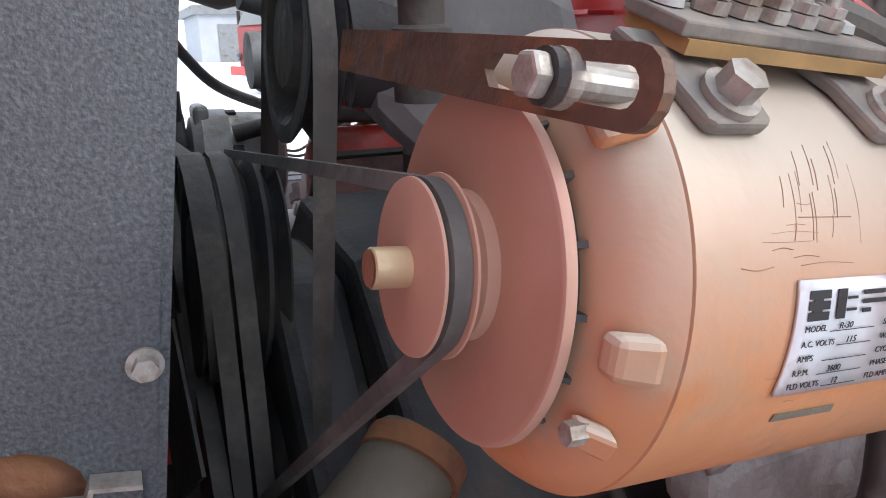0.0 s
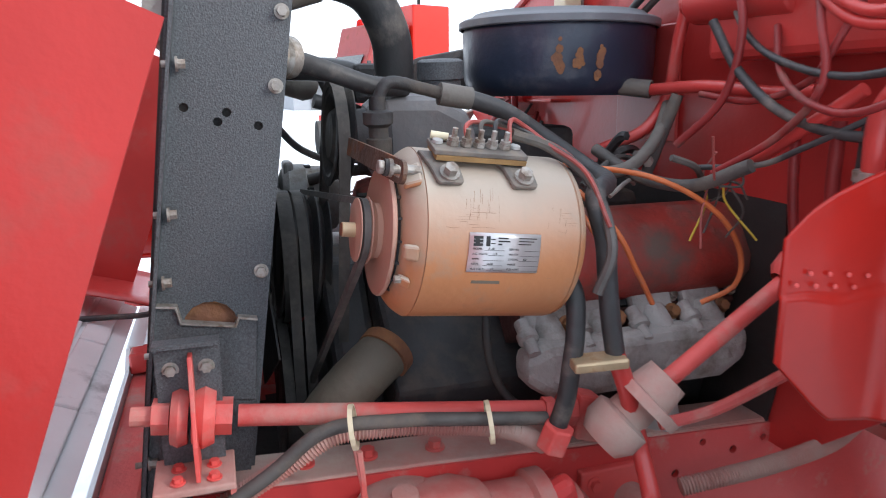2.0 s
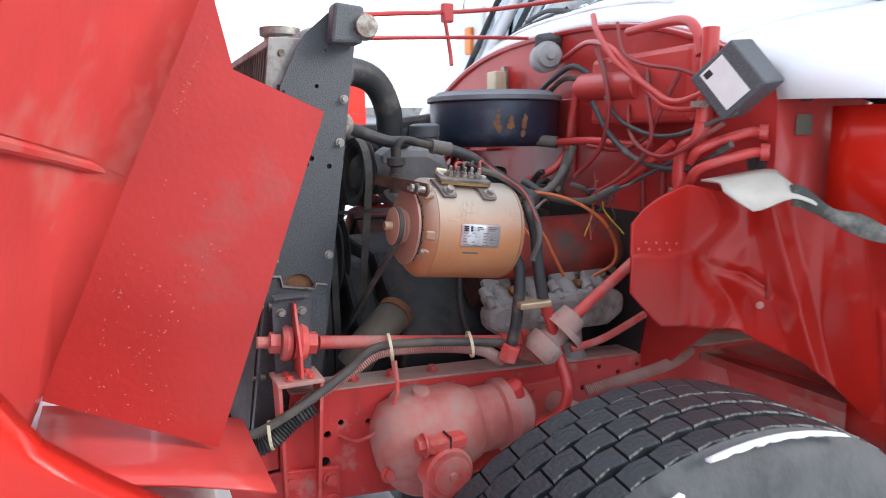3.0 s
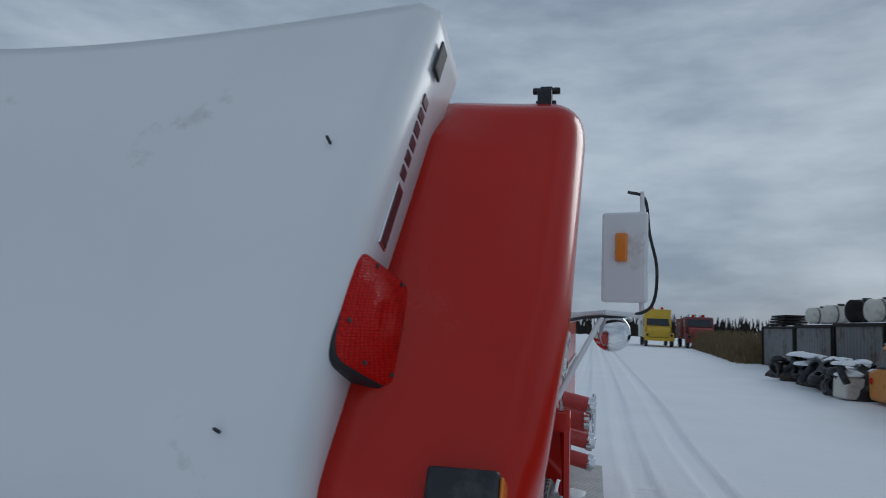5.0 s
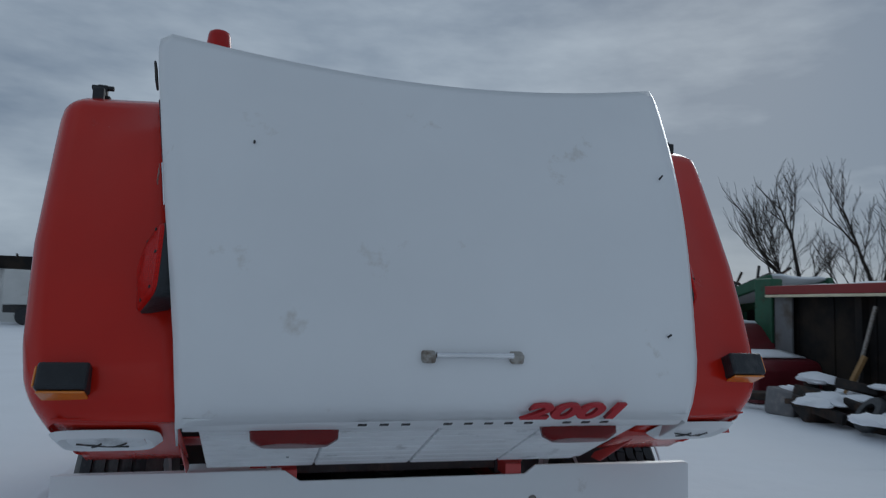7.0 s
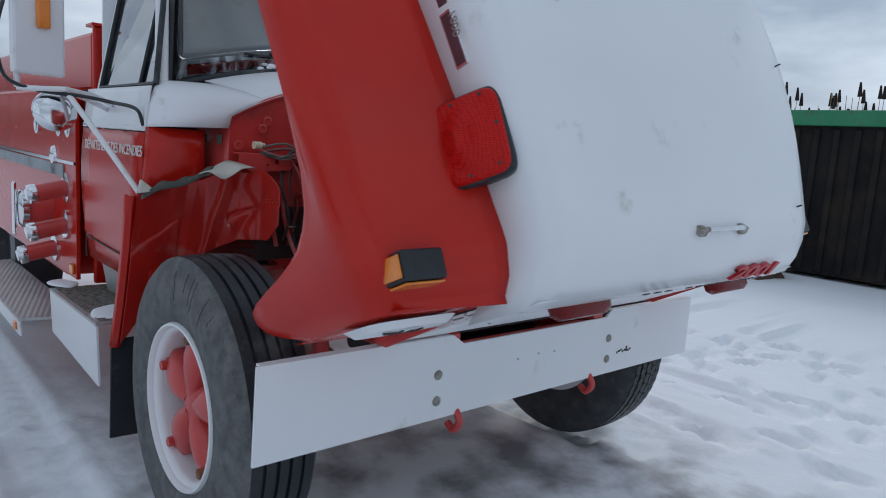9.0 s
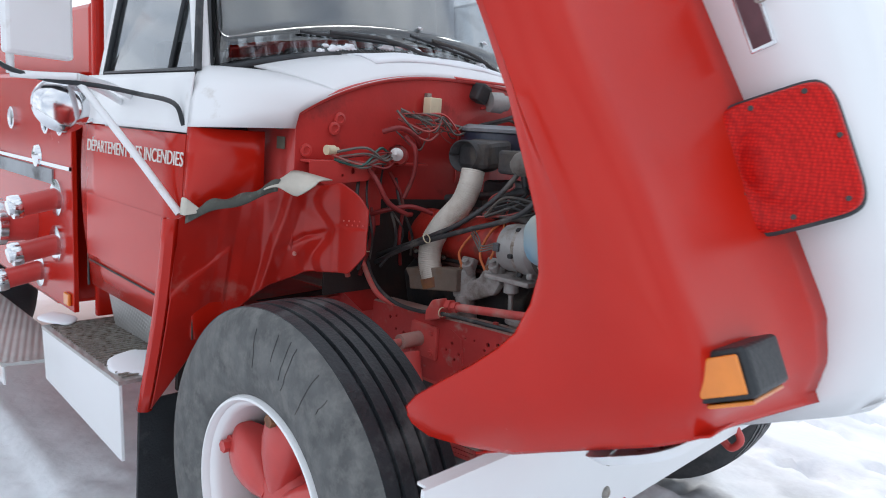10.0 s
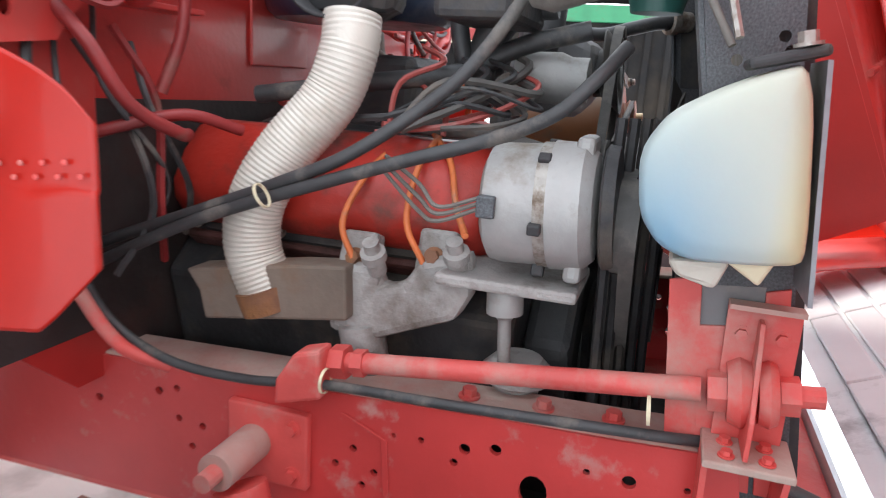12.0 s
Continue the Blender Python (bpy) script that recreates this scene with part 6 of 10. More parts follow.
    part("screen_seal", tube([*edge, edge[-1].lerp(upper[-1], 0.5), *upper[::-1], upper[0].lerp(edge[0], 0.5), edge[0]], 0.018, n=8, step=2), RUBBER, cab, "black windscreen seal", smooth=50)
    part("roof", sheet([[Vector((0.80 * s, y, 2.225 + 0.06 * (1 - abs(s) ** 3) + 0.03 * math.sin((y - 0.9) / 0.6 * math.pi))) for s in [k / 12 * 2 - 1 for k in range(13)]] for y in (0.90, 1.0, 1.15, 1.3, 1.46)]), WHITE, cab, "white cab roof", smooth=60, solid=0.02)
    part("roof_lamp", box((0.0, 1.0, 2.315), (0.12, 0.06, 0.04)), AMBER, cab, bevel=0.01)
    part("back_wall", span(-0.90, 0.90, 1.455, 1.475, 0.90, 2.24), WHITE, cab)
    part("floor", span(-0.93, 0.93, 0.60, 1.455, 0.86, 0.88), RED_DUSTY, cab)
    part("dash", span(-0.85, 0.85, 0.72, 0.92, 1.30, 1.60), BLACKMETAL, cab, "dark dashboard", bevel=0.03)
    part("dash_top", sheet([[screen_base(q).lerp(Vector((0.84 * q, 1.02, 1.585)), t) + Vector((0, 0.02, -0.035)) for q in [k / 16 * 2 - 1 for k in range(17)]] for t in (0.0, 0.3, 0.65, 1.0)]), MATT_BLACK, cab, "matt black dash top", smooth=60, solid=0.006)
    part("seat_back", span(-0.75, 0.75, 1.30, 1.42, 1.1, 1.75), BLACKMETAL, cab, "dark bench seat", bevel=0.04)
    part("steering_wheel", tube([Vector((0.40 + 0.21 * math.cos(g), 0.98 - 0.09 * math.sin(g), 1.60 + 0.15 * math.sin(g))) for g in [i * math.tau / 20 for i in range(21)]], 0.012, n=8, step=2), BLACKMETAL, cab)
    # wipers and snow on the screen
    for s0, s1 in ((-0.05, -0.55), (0.42, -0.02)):
        a, b = screen_base(s0) + Vector((0, -0.05, 0.0)), screen_base(s1).lerp(screen_top(s1), 0.12) + Vector((0, -0.025, 0.02))
        part("wiper", tube([a, a.lerp(b, 0.5) + Vector((0, -0.01, 0.02)), b], 0.007, n=8), BLACKMETAL, cab, "black wiper arm", smooth=40)
        c, d = screen_base((s0 + s1) / 2 + 0.1).lerp(screen_top((s0 + s1) / 2), 0.06), screen_base(s1 - 0.12).lerp(screen_top(s1 - 0.12), 0.15)
        part("wiper_blade", tube([c + Vector((0, -0.022, 0.012)), d + Vector((0, -0.022, 0.012))], 0.006, n=6), RUBBER, cab)
        part("wiper_pivot", lathe(a + Vector((0, 0, -0.02)), (0, -0.3, 1), [(0, 0.02), (0.03, 0.018), (0.035, 0)], 16), CHROME, cab, smooth=40)
    random.seed(11)
    for k in range(22):
        q = random.choice((-0.52, -0.12, 0.38, 0.62, -0.3)) + random.uniform(-0.08, 0.08)
        t = random.uniform(0.03, 0.075) if k < 19 else random.uniform(0.12, 0.3)
        p = screen_base(q).lerp(screen_top(q), t) + Vector((0, -0.012, 0.0))
        w = random.uniform(0.012, 0.032) * (1 if k < 19 else 0.6)
        bm = B()
        bmesh.ops.create_icosphere(bm, subdivisions=3, radius=1)
        for v in bm.verts:
            f = 1 + 0.55 * noise.noise(v.co * 1.6 + Vector((k, 0, 0))) + 0.3 * noise.noise(v.co * 4 + Vector((0, k, 0)))
            v.co = p + Vector((v.co.x * w * f, v.co.y * 0.010 * f, v.co.z * w * 0.42 * f))
        part("snow_patch", bm, SNOW, cab, smooth=80)
    for q0, q1 in ((-0.55, -0.2), (0.15, 0.5)):
        vent = part("cowl_vent", B(), BLACKMETAL, cab, "row of slots in the cowl")
        for i in range(22):
            q = lerp(q0, q1, i / 21)
            a = Vector((0.735 * q, 0.405, arch_z(0.735 * q) + 0.006))
            p = a.lerp(screen_base(q), 0.86)
            p.z += 0.028 * math.sin(0.86 * math.pi) * (1 - abs(q) ** 4) + 0.012
            part("slot", box(p, (0.005, 0.020, 0.003), (28, 0, 0)), BLACKMETAL, vent)
    text("door_lettering", "DÉPARTEMENT DES INCENDIES", (1.0165, 0.592, 1.328), 0.065, (0, 1, 0.0), (-0.06, 0, 1), LETTER_WHITE, cab, depth=0.0012, stretch=0.72)
    text("door_lettering", "DÉPARTEMENT DES INCENDIES", (-1.0165, 1.32, 1.335), 0.058, (0, -1, 0.0), (0.06, 0, 1), LETTER_WHITE, cab, depth=0.0012, stretch=0.95)
    return cab


cab = make_cab()


def make_rear_wing(side):
    """The fixed half of the wing behind the wheel, with its crumpled splash sheet and torn rubber."""
    wing = part("rear_wing", B(), RED, truck, "red rear half-wing with a crumpled splash sheet")
    rows = []
    for i in range(9):
        t = i / 8
        z = lerp(1.195, 0.575, t)
        y = lerp(0.492, 0.672, t ** 1.4)
        rows.append([(side * 1.052, y + 0.004, z), (side * 1.068, y - 0.004, z), (side * 1.085, y + 0.006, z), (side * 1.088, y + 0.018, z), (side * 1.085, y + 0.032, z), (side * 1.07, y + 0.04, z)])
    part("outer_edge", sheet(rows), RED, wing, "rolled outer edge", smooth=45, solid=0.004)
    # one dented sheet from the engine bay round to the outer edge
    plan = [(0.0, 0.174), (0.06, 0.225), (0.12, 0.29), (0.26, 0.395), (0.45, 0.465), (0.70, 0.495), (1.0, 0.50)]
    tops = [(0.0, 1.245), (0.03, 1.268), (0.12, 1.312), (0.26, 1.302), (0.45, 1.272), (0.70, 1.228), (1.0, 1.195)]
    lows = [(0.0, 1.118), (0.075, 1.050), (0.26, 1.032), (0.40, 0.985), (0.70, 0.81), (1.0, 0.585)]
    rows = []
    for i in range(61):
        t = i / 60
        row = []
        for k in range(121):
            s = k / 120
            x = line_at([(0.0, 0.640), (0.12, 0.655), (0.26, 0.705), (0.45, 0.80), (0.70, 0.93), (1.0, 1.06)], s)
            z = lerp(line_at(tops, s) + 0.006 * math.sin(s * 23), line_at(lows, s), t)
            y = line_at(plan, s) + 0.17 * t ** 1.5 * max(0.0, s - 0.3) / 0.7
            def fold(at, width):
                return max(0.0, 1 - abs(s - at) / width)
            dent = 0.024 * fold(0.30 + 0.13 * t, 0.055) - 0.017 * fold(0.21 + 0.03 * math.sin(t * 9), 0.05) + 0.012 * fold(0.45 - 0.10 * t, 0.06) - 0.009 * fold(0.58 + 0.07 * t, 0.07)
            dent += 0.010 * (s > 0.62) * min(1.0, max(0.0, (t - 0.36) / 0.02)) - 0.014 * max(0.0, 1 - abs(t - 0.55 - 0.6 * (s - 0.2)) / 0.05) * fold(0.26, 0.14) + 0.003 * (s < 0.15) * min(1.0, max(0.0, (t - 0.46) / 0.015))
            dent += 0.006 * noise.noise((s * 3 + side, t * 2, 2)) * min(1.0, max(0.0, s - 0.15) * 5)
            row.append((side * (x + dent * (1.0 - s)), y - dent * (0.25 + 0.6 * s), z))
        rows.append(row)
    part("splash_sheet", sheet(rows), SHEET_RED, wing, "creased red splash sheet with a cut corner", smooth=80, solid=0.004)
    for k in range(8):
        p = Vector((0.648 + 0.0012 * k, 0.185 + 0.011 * k + 0.004 * (k % 2), 1.200 - 0.001 * k + 0.012 * (k % 2)))
        part("rivet", lathe((side * (p.x + 0.001), p.y, p.z), (side, -0.15, 0), [(0, 0.0028), (0.0012, 0.0024), (0.0018, 0)], 10), RED_DUSTY, wing)
    part("splash_bolt", bolt((side * 0.735, 0.40, 1.09), (side, -0.5, 0), 0.005, 0.004), RED_DUSTY, wing, smooth=30)
    # torn rubber: a stiff pale flap folded over the top edge, then a thin dark strip
    def edge_at(t):
        return Vector((lerp(0.655, 1.02, t ** 0.9), lerp(0.24, 0.50, t), line_at([(0, 1.30), (0.12, 1.314), (0.4, 1.297), (0.6, 1.266), (1, 1.20)], t) + 0.006 * math.sin(t * 17)))
    rows = []
    for k in range(13):
        t = lerp(0.19, 0.50, k / 12)
        p = edge_at(t)
        drop = 0.004 + 0.026 * max(0, 1 - abs(t - 0.30) / 0.13)
        rise = 0.012 + 0.03 * math.sin(k / 12 * math.pi)
        rows.append([(side * (p.x - 0.05), p.y + 0.05 * math.sin(k / 12 * math.pi), p.z + rise), (side * (p.x - 0.02), p.y + 0.01, p.z + rise * 0.8), (side * (p.x + 0.008), p.y - 0.012, p.z + 0.008), (side * (p.x + 0.03), p.y - 0.03, p.z + 0.008 - drop)])
    part("rubber_flap", sheet(rows), GREY_LEATHER, wing, "torn pale grey rubber flap", smooth=35, solid=0.004)
    rows = []
    for k in range(21):
        t = lerp(0.42, 1.0, k / 20)
        p = edge_at(t)
        rows.append([(side * (p.x - 0.015), p.y + 0.02, p.z + 0.006), (side * p.x, p.y, p.z + 0.016 + 0.006 * math.sin(t * 31)), (side * (p.x + 0.014), p.y - 0.012, p.z + 0.008), (side * (p.x + 0.018), p.y - 0.016, p.z - 0.012)])
    part("rubber_strip", sheet(rows), OLD_RUBBER, wing, "curled dark rubber edge strip", smooth=45, solid=0.004)
    part("rubber_tab", slab([(side * 0.99, 0.46, 1.215), (side * 1.05, 0.47, 1.205), (side * 1.03, 0.50, 1.255)], (0, 0.03, 0)), GREY_LEATHER, wing, bevel=0.006)
    if side > 0:
        part("flap_clip", slab([(side * 0.99, 0.455, 1.20), (side * 1.075, 0.462, 1.19), (side * 1.07, 0.475, 1.12), (side * 1.0, 0.47, 1.13)], (0, -0.006, 0)), RED, wing)
    part("mudflap", slab([(side * 0.82, 0.705, 0.60), (side * 1.08, 0.70, 0.60), (side * 1.075, 0.735, 0.17), (side * 0.83, 0.74, 0.16)], (0, 0.012, 0)), RUBBER, wing, "black rubber mudflap", bevel=0.003)
    # Near-black on the right paints in the shade of the cavity under the cab.
    part("under_cab", slab([(side * 0.45, 0.62, 0.90), (side * 0.95, 0.70, 0.86), (side * 0.95, 0.72, 0.60), (side * 0.45, 0.72, 0.60)], (0, 0.02, 0)), RED_DUSTY if side > 0 else SOOT_SHADE, wing)


for side in (-1, 1):
    make_rear_wing(side)


def make_body():
    body = part("pump_body", B(), RED, truck, "red pump body with brass-capped outlets and chequer-plate steps")
    part("front_wall", span(-0.93, 0.93, 1.50, 1.53, 0.66, 1.90), RED, body, "red body front wall", bevel=0.01)
    part("front_cap", span(-0.94, 0.94, 1.49, 1.60, 1.90, 1.915), RED, body, bevel=0.003)
    part("tank_body", span(-1.0, 1.0, 1.75, 4.6, 0.66, 1.62), RED, body, "long red body", bevel=0.02)
    part("upper_body", span(-0.93, 0.93, 1.53, 4.6, 1.60, 1.88), RED, body, bevel=0.02)
    for side in (-1, 1):
        panel = part("pump_panel", slab([(side * 0.985, 1.53, 0.68), (side * 0.985, 1.53, 1.60), (side * 0.985, 2.45, 1.60), (side * 0.985, 2.45, 0.68)], (side * 0.02, 0, 0)), CHEQUER if side > 0 else RED, body, "pump control panel", bevel=0.003)
        part("rail_strip", span(side * 1.005, side * 1.012, 1.75, 4.6, 1.17, 1.23), STEELBLUE, body, "grey reflective stripe")
        part("rail_strip", span(side * 1.005, side * 1.014, 1.53, 4.6, 1.24, 1.255), CHROME, body)
        part("body_lamp", lathe((side * 1.006, 1.95, 1.27), (side, 0, 0), [(0, 0.05), (0.012, 0.045), (0.02, 0.02), (0.021, 0)], 24), CHROME, body, smooth=40)
        part("body_number_bar", box((side * 1.008, 1.66, 1.40), (0.004, 0.03, 0.05)), CHROME, body)
        part("marker", span(side * 1.005, side * 1.018, 1.56, 1.62, 0.70, 0.75), AMBER, body, bevel=0.005)
        for y, z in ((1.70, 1.12), (1.72, 0.93), (1.95, 0.78)):
            out = part("hose_outlet", cyl((side * 1.0, y, z), (side * 1.14, y, z - 0.03), 0.042, n=24), RED_IN, body, "red outlet pipe", smooth=40)
            part("outlet_flange", lathe((side * 1.0, y, z), (side, 0, 0), [(0.0, 0.075), (0.014, 0.075), (0.018, 0.06), (0.018, 0)], 28), CHROME, body, smooth=40)
            part("outlet_cap", lathe((side * 1.14, y, z - 0.03), (side, 0, -0.2), [(0, 0.046), (0.02, 0.048), (0.034, 0.046), (0.036, 0.03), (0.045, 0.028), (0.046, 0)], 24), CHROME, body, "chrome cap", smooth=40)
        part("suction_inlet", cyl((side * 1.0, 2.05, 0.98), (side * 1.12, 2.05, 0.98), 0.085, n=28), RED_IN, body, smooth=40)
        part("suction_cap", lathe((side * 1.12, 2.05, 0.98), (side, 0, 0), [(0, 0.10), (0.03, 0.10), (0.04, 0.085), (0.045, 0)], 32), CHROME, body, "chrome suction cap", smooth=40)
        part("cap_handle", box((side * 1.175, 2.05, 0.98), (0.02, 0.03, 0.28)), CHROME, body, bevel=0.008)
        for y in (1.62, 1.80, 2.3):
            part("gauge", lathe((side * 1.005, y, 1.42), (side, 0, 0), [(0, 0.05), (0.015, 0.05), (0.018, 0.043), (0.012, 0.04), (0.012, 0)], 28), CHROME, body, smooth=40)
        # steps
        step = part("running_board", B(), CHEQUER, truck, "chequer-plate running board with snow on it")
        part("cab_step", slab([(side * 0.80, 0.73, 0.665), (side * 1.13, 0.73, 0.665), (side * 1.13, 1.50, 0.655), (side * 0.80, 1.50, 0.655)], (0, 0, -0.012)), CHEQUER, step, "chequer plate")
        part("step_skirt", slab([(side * 1.13, 0.73, 0.663), (side * 1.13, 1.50, 0.653), (side * 1.12, 1.50, 0.44), (side * 1.12, 0.735, 0.40)], (-side * 0.012, 0, 0)), WHITE, step, "white step skirt", bevel=0.003)
        part("kick_panel", slab([(side * 0.90, 0.76, 0.67), (side * 0.90, 1.36, 0.66), (side * 0.93, 1.36, 0.83), (side * 0.93, 0.76, 0.83)], (side * 0.01, 0, 0)), CHEQUER, step)
        part("side_step", slab([(side * 0.98, 1.53, 0.50), (side * 1.24, 1.62, 0.49), (side * 1.24, 3.3, 0.48), (side * 0.98, 3.3, 0.49)], (0, 0, -0.014)), CHEQUER, step, "chequer plate")
        part("side_step_edge", slab([(side * 1.24, 1.62, 0.488), (side * 1.24, 3.3, 0.478), (side * 1.235, 3.3, 0.40), (side * 1.235, 1.62, 0.40)], (-side * 0.01, 0, 0)), WHITE, step, bevel=0.003)
        part("step_marker", box((side * 1.242, 1.70, 0.44), (0.012, 0.05, 0.04)), AMBER, step, bevel=0.004)
        for k in range(30):
            y = lerp(0.76, 1.47, k / 29)
            part("tread_bar", box((side * 0.98, y, 0.669 - 0.01 * k / 29), (0.26, 0.006, 0.005)), STEEL, step)
        for cx, cy, r in ((1.02, 0.86, 0.09), (1.07, 1.52, 0.07)):
            bm = B()
            bmesh.ops.create_icosphere(bm, subdivisions=3, radius=1, matrix=Matrix.Translation((side * cx, cy, 0.668)) @ Matrix.Diagonal((r, r * 1.3, 0.014, 1)))
            for v in bm.verts:
                v.co += Vector((0.02, 0.03, 0.006)) * noise.noise(v.co * 14)
            part("snow_patch", bm, SNOW, step, smooth=80)
        # rear wheels
        part("rear_wheel", lathe((side * 0.70, 3.6, 0.545), (side, 0, 0), [(0, 0.0), (0, 0.29), (0.0, 0.46), (0.05, 0.5), (0.25, 0.5), (0.29, 0.46), (0.29, 0.30), (0.22, 0.28), (0.20, 0.0)], 48), RUBBER, truck, "black rear tyre", smooth=40)
    # warning beacon and chequer-plate box over the cab
    rack = part("roof_box", B(), CHEQUER, truck, "chequer-plate box with a red beacon over the cab")
    part("box_shell", span(-0.93, -0.24, 0.93, 1.20, 2.20, 2.70), CHEQUER, rack, "bright chequer plate", bevel=0.006)
    part("beacon_base", cyl((-0.795, 0.99, 2.70), (-0.795, 0.99, 2.735), 0.073, n=28), BLACKMETAL, rack)
    part("beacon_dome", lathe((-0.795, 0.99, 2.733), (0, 0, 1), [(0, 0.071), (0.05, 0.066), (0.105, 0.060), (0.125, 0.054), (0.134, 0.04), (0.137, 0)], 32), BEACON_RED, rack, "red rotating beacon dome", smooth=50)


make_body()

# ---- engine bay ----
GEN_D = Vector((0, 0.9945, -0.1046))


def gen_at(s, g=0.0, r=0.0):
    """A place on the generator: s along its axis from the front, angle g from +x upwards, radius r."""
    up = Vector((0, 0.1046, 0.9945))
    return Vector((0.441, -0.167, 1.24)) + GEN_D * s + (Vector((1, 0, 0)) * math.cos(g) + up * math.sin(g)) * r


def make_generator():
    gen = part("generator", B(), GEN, truck, "peach-painted belt-driven generator with nameplate")
    o = gen_at(0)
    part("shell", lathe(o, GEN_D, [(0.0095, 0.0895), (0.0105, 0.0925), (0.1765, 0.0925), (0.178, 0.0895)], 96), GEN, gen, "peach painted steel shell, scratched", smooth=40)
    part("front_bell", lathe(o, GEN_D, [(-0.0095, 0.0), (-0.0095, 0.064), (-0.0085, 0.072), (-0.0055, 0.079), (-0.001, 0.0845), (0.004, 0.0885), (0.0085, 0.0915), (0.0095, 0.092), (0.010, 0.0895)], 96), GEN, gen, "rough cast front bell", smooth=40)
    part("rear_bell", lathe(o, GEN_D, [(0.1778, 0.0895), (0.179, 0.092), (0.184, 0.0905), (0.189, 0.084), (0.192, 0.066), (0.192, 0)], 72), GEN, gen, smooth=40)
    part("fan_disc", lathe(o, GEN_D, [(-0.019, 0.0), (-0.0190, 0.0665), (-0.0196, 0.0682), (-0.0192, 0.0698), (-0.0175, 0.0706), (-0.0155, 0.0705), (-0.0140, 0.0685), (-0.0135, 0.066), (-0.0135, 0.0)], 96), GEN_PINK, gen, "pinkish cooling disc with a rounded rim", smooth=35)
    bm = lathe(o, GEN_D, [(-0.0135, 0.060), (-0.010, 0.064), (-0.0095, 0.06), (-0.0095, 0.0)], 48)
    part("fan_hub", bm, BLACKMETAL, gen, "dark fan behind the disc", smooth=40)
    for k in range(18):
        g = k * math.tau / 18
        a, b = gen_at(-0.0132, g, 0.04), gen_at(-0.0132, g, 0.066)
        c, d = gen_at(-0.0092, g, 0.068), gen_at(-0.0092, g, 0.04)
        part("fan_vane", slab([a, b, c, d], (gen_at(0, g + 0.03, 0.08) - gen_at(0, g, 0.08))), BLACKMETAL, gen)
    part("pulley", lathe(o, GEN_D, [(-0.0435, 0.0), (-0.0435, 0.0325), (-0.0430, 0.0342), (-0.0418, 0.0345), (-0.0405, 0.026), (-0.0335, 0.026), (-0.0315, 0.0360), (-0.0305, 0.0362), (-0.0295, 0.0345), (-0.0245, 0.030), (-0.019, 0.030), (-0.019, 0)], 72), GEN_PINK, gen, "pinkish pulley", smooth=35)
    part("shaft", lathe(o, GEN_D, [(-0.058, 0.0), (-0.058, 0.0073), (-0.0574, 0.0080), (-0.042, 0.0080)], 28), BRASS, gen, "bare shaft end", smooth=40)
    part("shaft_face", lathe(o, GEN_D, [(-0.0586, 0.0), (-0.0586, 0.0071)], 28), RUST, gen)
    # belt round the pulley to the crank
    a, b = gen_at(-0.0368, radians(92), 0.0308), gen_at(-0.0368, radians(-45), 0.0308)
    ring = [gen_at(-0.0368, radians(g), 0.0308) for g in range(90, -46, -9)]
    lower, upper = Vector((0.150, -0.231, 0.955)), Vector((-0.05, -0.209, 1.222))
    path = [upper, upper.lerp(a, 0.5), *ring, b.lerp(lower, 0.35), b.lerp(lower, 0.7), lower]
    bm = B()
    rows = []
    for i, p in enumerate(path):
        q = path[min(i + 1, len(path) - 1)] - path[max(i - 1, 0)]
        out = q.cross(GEN_D).normalized() * 0.0038
        rows.append([p - GEN_D * 0.0044 - out, p + GEN_D * 0.0056 - out, p + GEN_D * 0.0040 + out, p - GEN_D * 0.0028 + out, p - GEN_D * 0.0044 - out])
    add_grid(bm, rows)
    part("drive_belt", bm, BELT, gen, "grey worn fan belt", smooth=40)
    # cast lug, mounting ears and adjusting arm
    g = radians(-4)
    part("cast_lug", slab([gen_at(-0.011, g + k, 0.077) for k in (0.10, -0.10)] + [gen_at(0.003, g + k, 0.084) for k in (-0.10, 0.10)], gen_at(0, g, 0.0095) - gen_at(0, g, 0)), GEN, gen, "cast lug", bevel=0.003)
    part("cast_lug", slab([gen_at(-0.011, radians(-27) + k, 0.075) for k in (0.07, -0.07)] + [gen_at(-0.001, radians(-27) + k, 0.083) for k in (-0.07, 0.07)], gen_at(0, radians(-27), 0.008) - gen_at(0)), GEN, gen, bevel=0.002)
    part("through_bolt", cyl(gen_at(-0.0155, radians(-26), 0.081), gen_at(-0.008, radians(-26), 0.081), 0.0042, n=6), STEEL, gen, smooth=40)
    for s in (0.033, 0.1145):
        g0 = radians(47)
        ring = [(s - 0.012, g0 - 0.10, 0.0935), (s - 0.009, g0 - 0.125, 0.0935), (s + 0.013, g0 - 0.115, 0.0935), (s + 0.016, g0 - 0.09, 0.0935), (s + 0.015, g0 + 0.09, 0.0935), (s - 0.004, g0 + 0.36, 0.0955), (s - 0.026, g0 + 0.36, 0.0955), (s - 0.018, g0 + 0.13, 0.0935)]
        part("mounting_foot", slab([gen_at(a, b, c) for a, b, c in ring], gen_at(0, g0, 0.006) - gen_at(0)), FOOT_GREY, gen, "dusty bent mounting tab", bevel=0.002)
        p, d = gen_at(s + 0.001, g0, 0.0990), gen_at(0, g0, 1) - gen_at(0)
        part("mounting_bolt", bolt(p, d, 0.0072, 0.0105), STEEL, gen, "zinc bolt with toothed washer", smooth=25)
    # terminal board
    e1, e2 = GEN_D, Vector((1, 0, 0))
    top = gen_at(0, radians(66), 0.1035)
    n = gen_at(0, radians(72), 1) - gen_at(0)
    e2 = (e1.cross(n)).normalized()
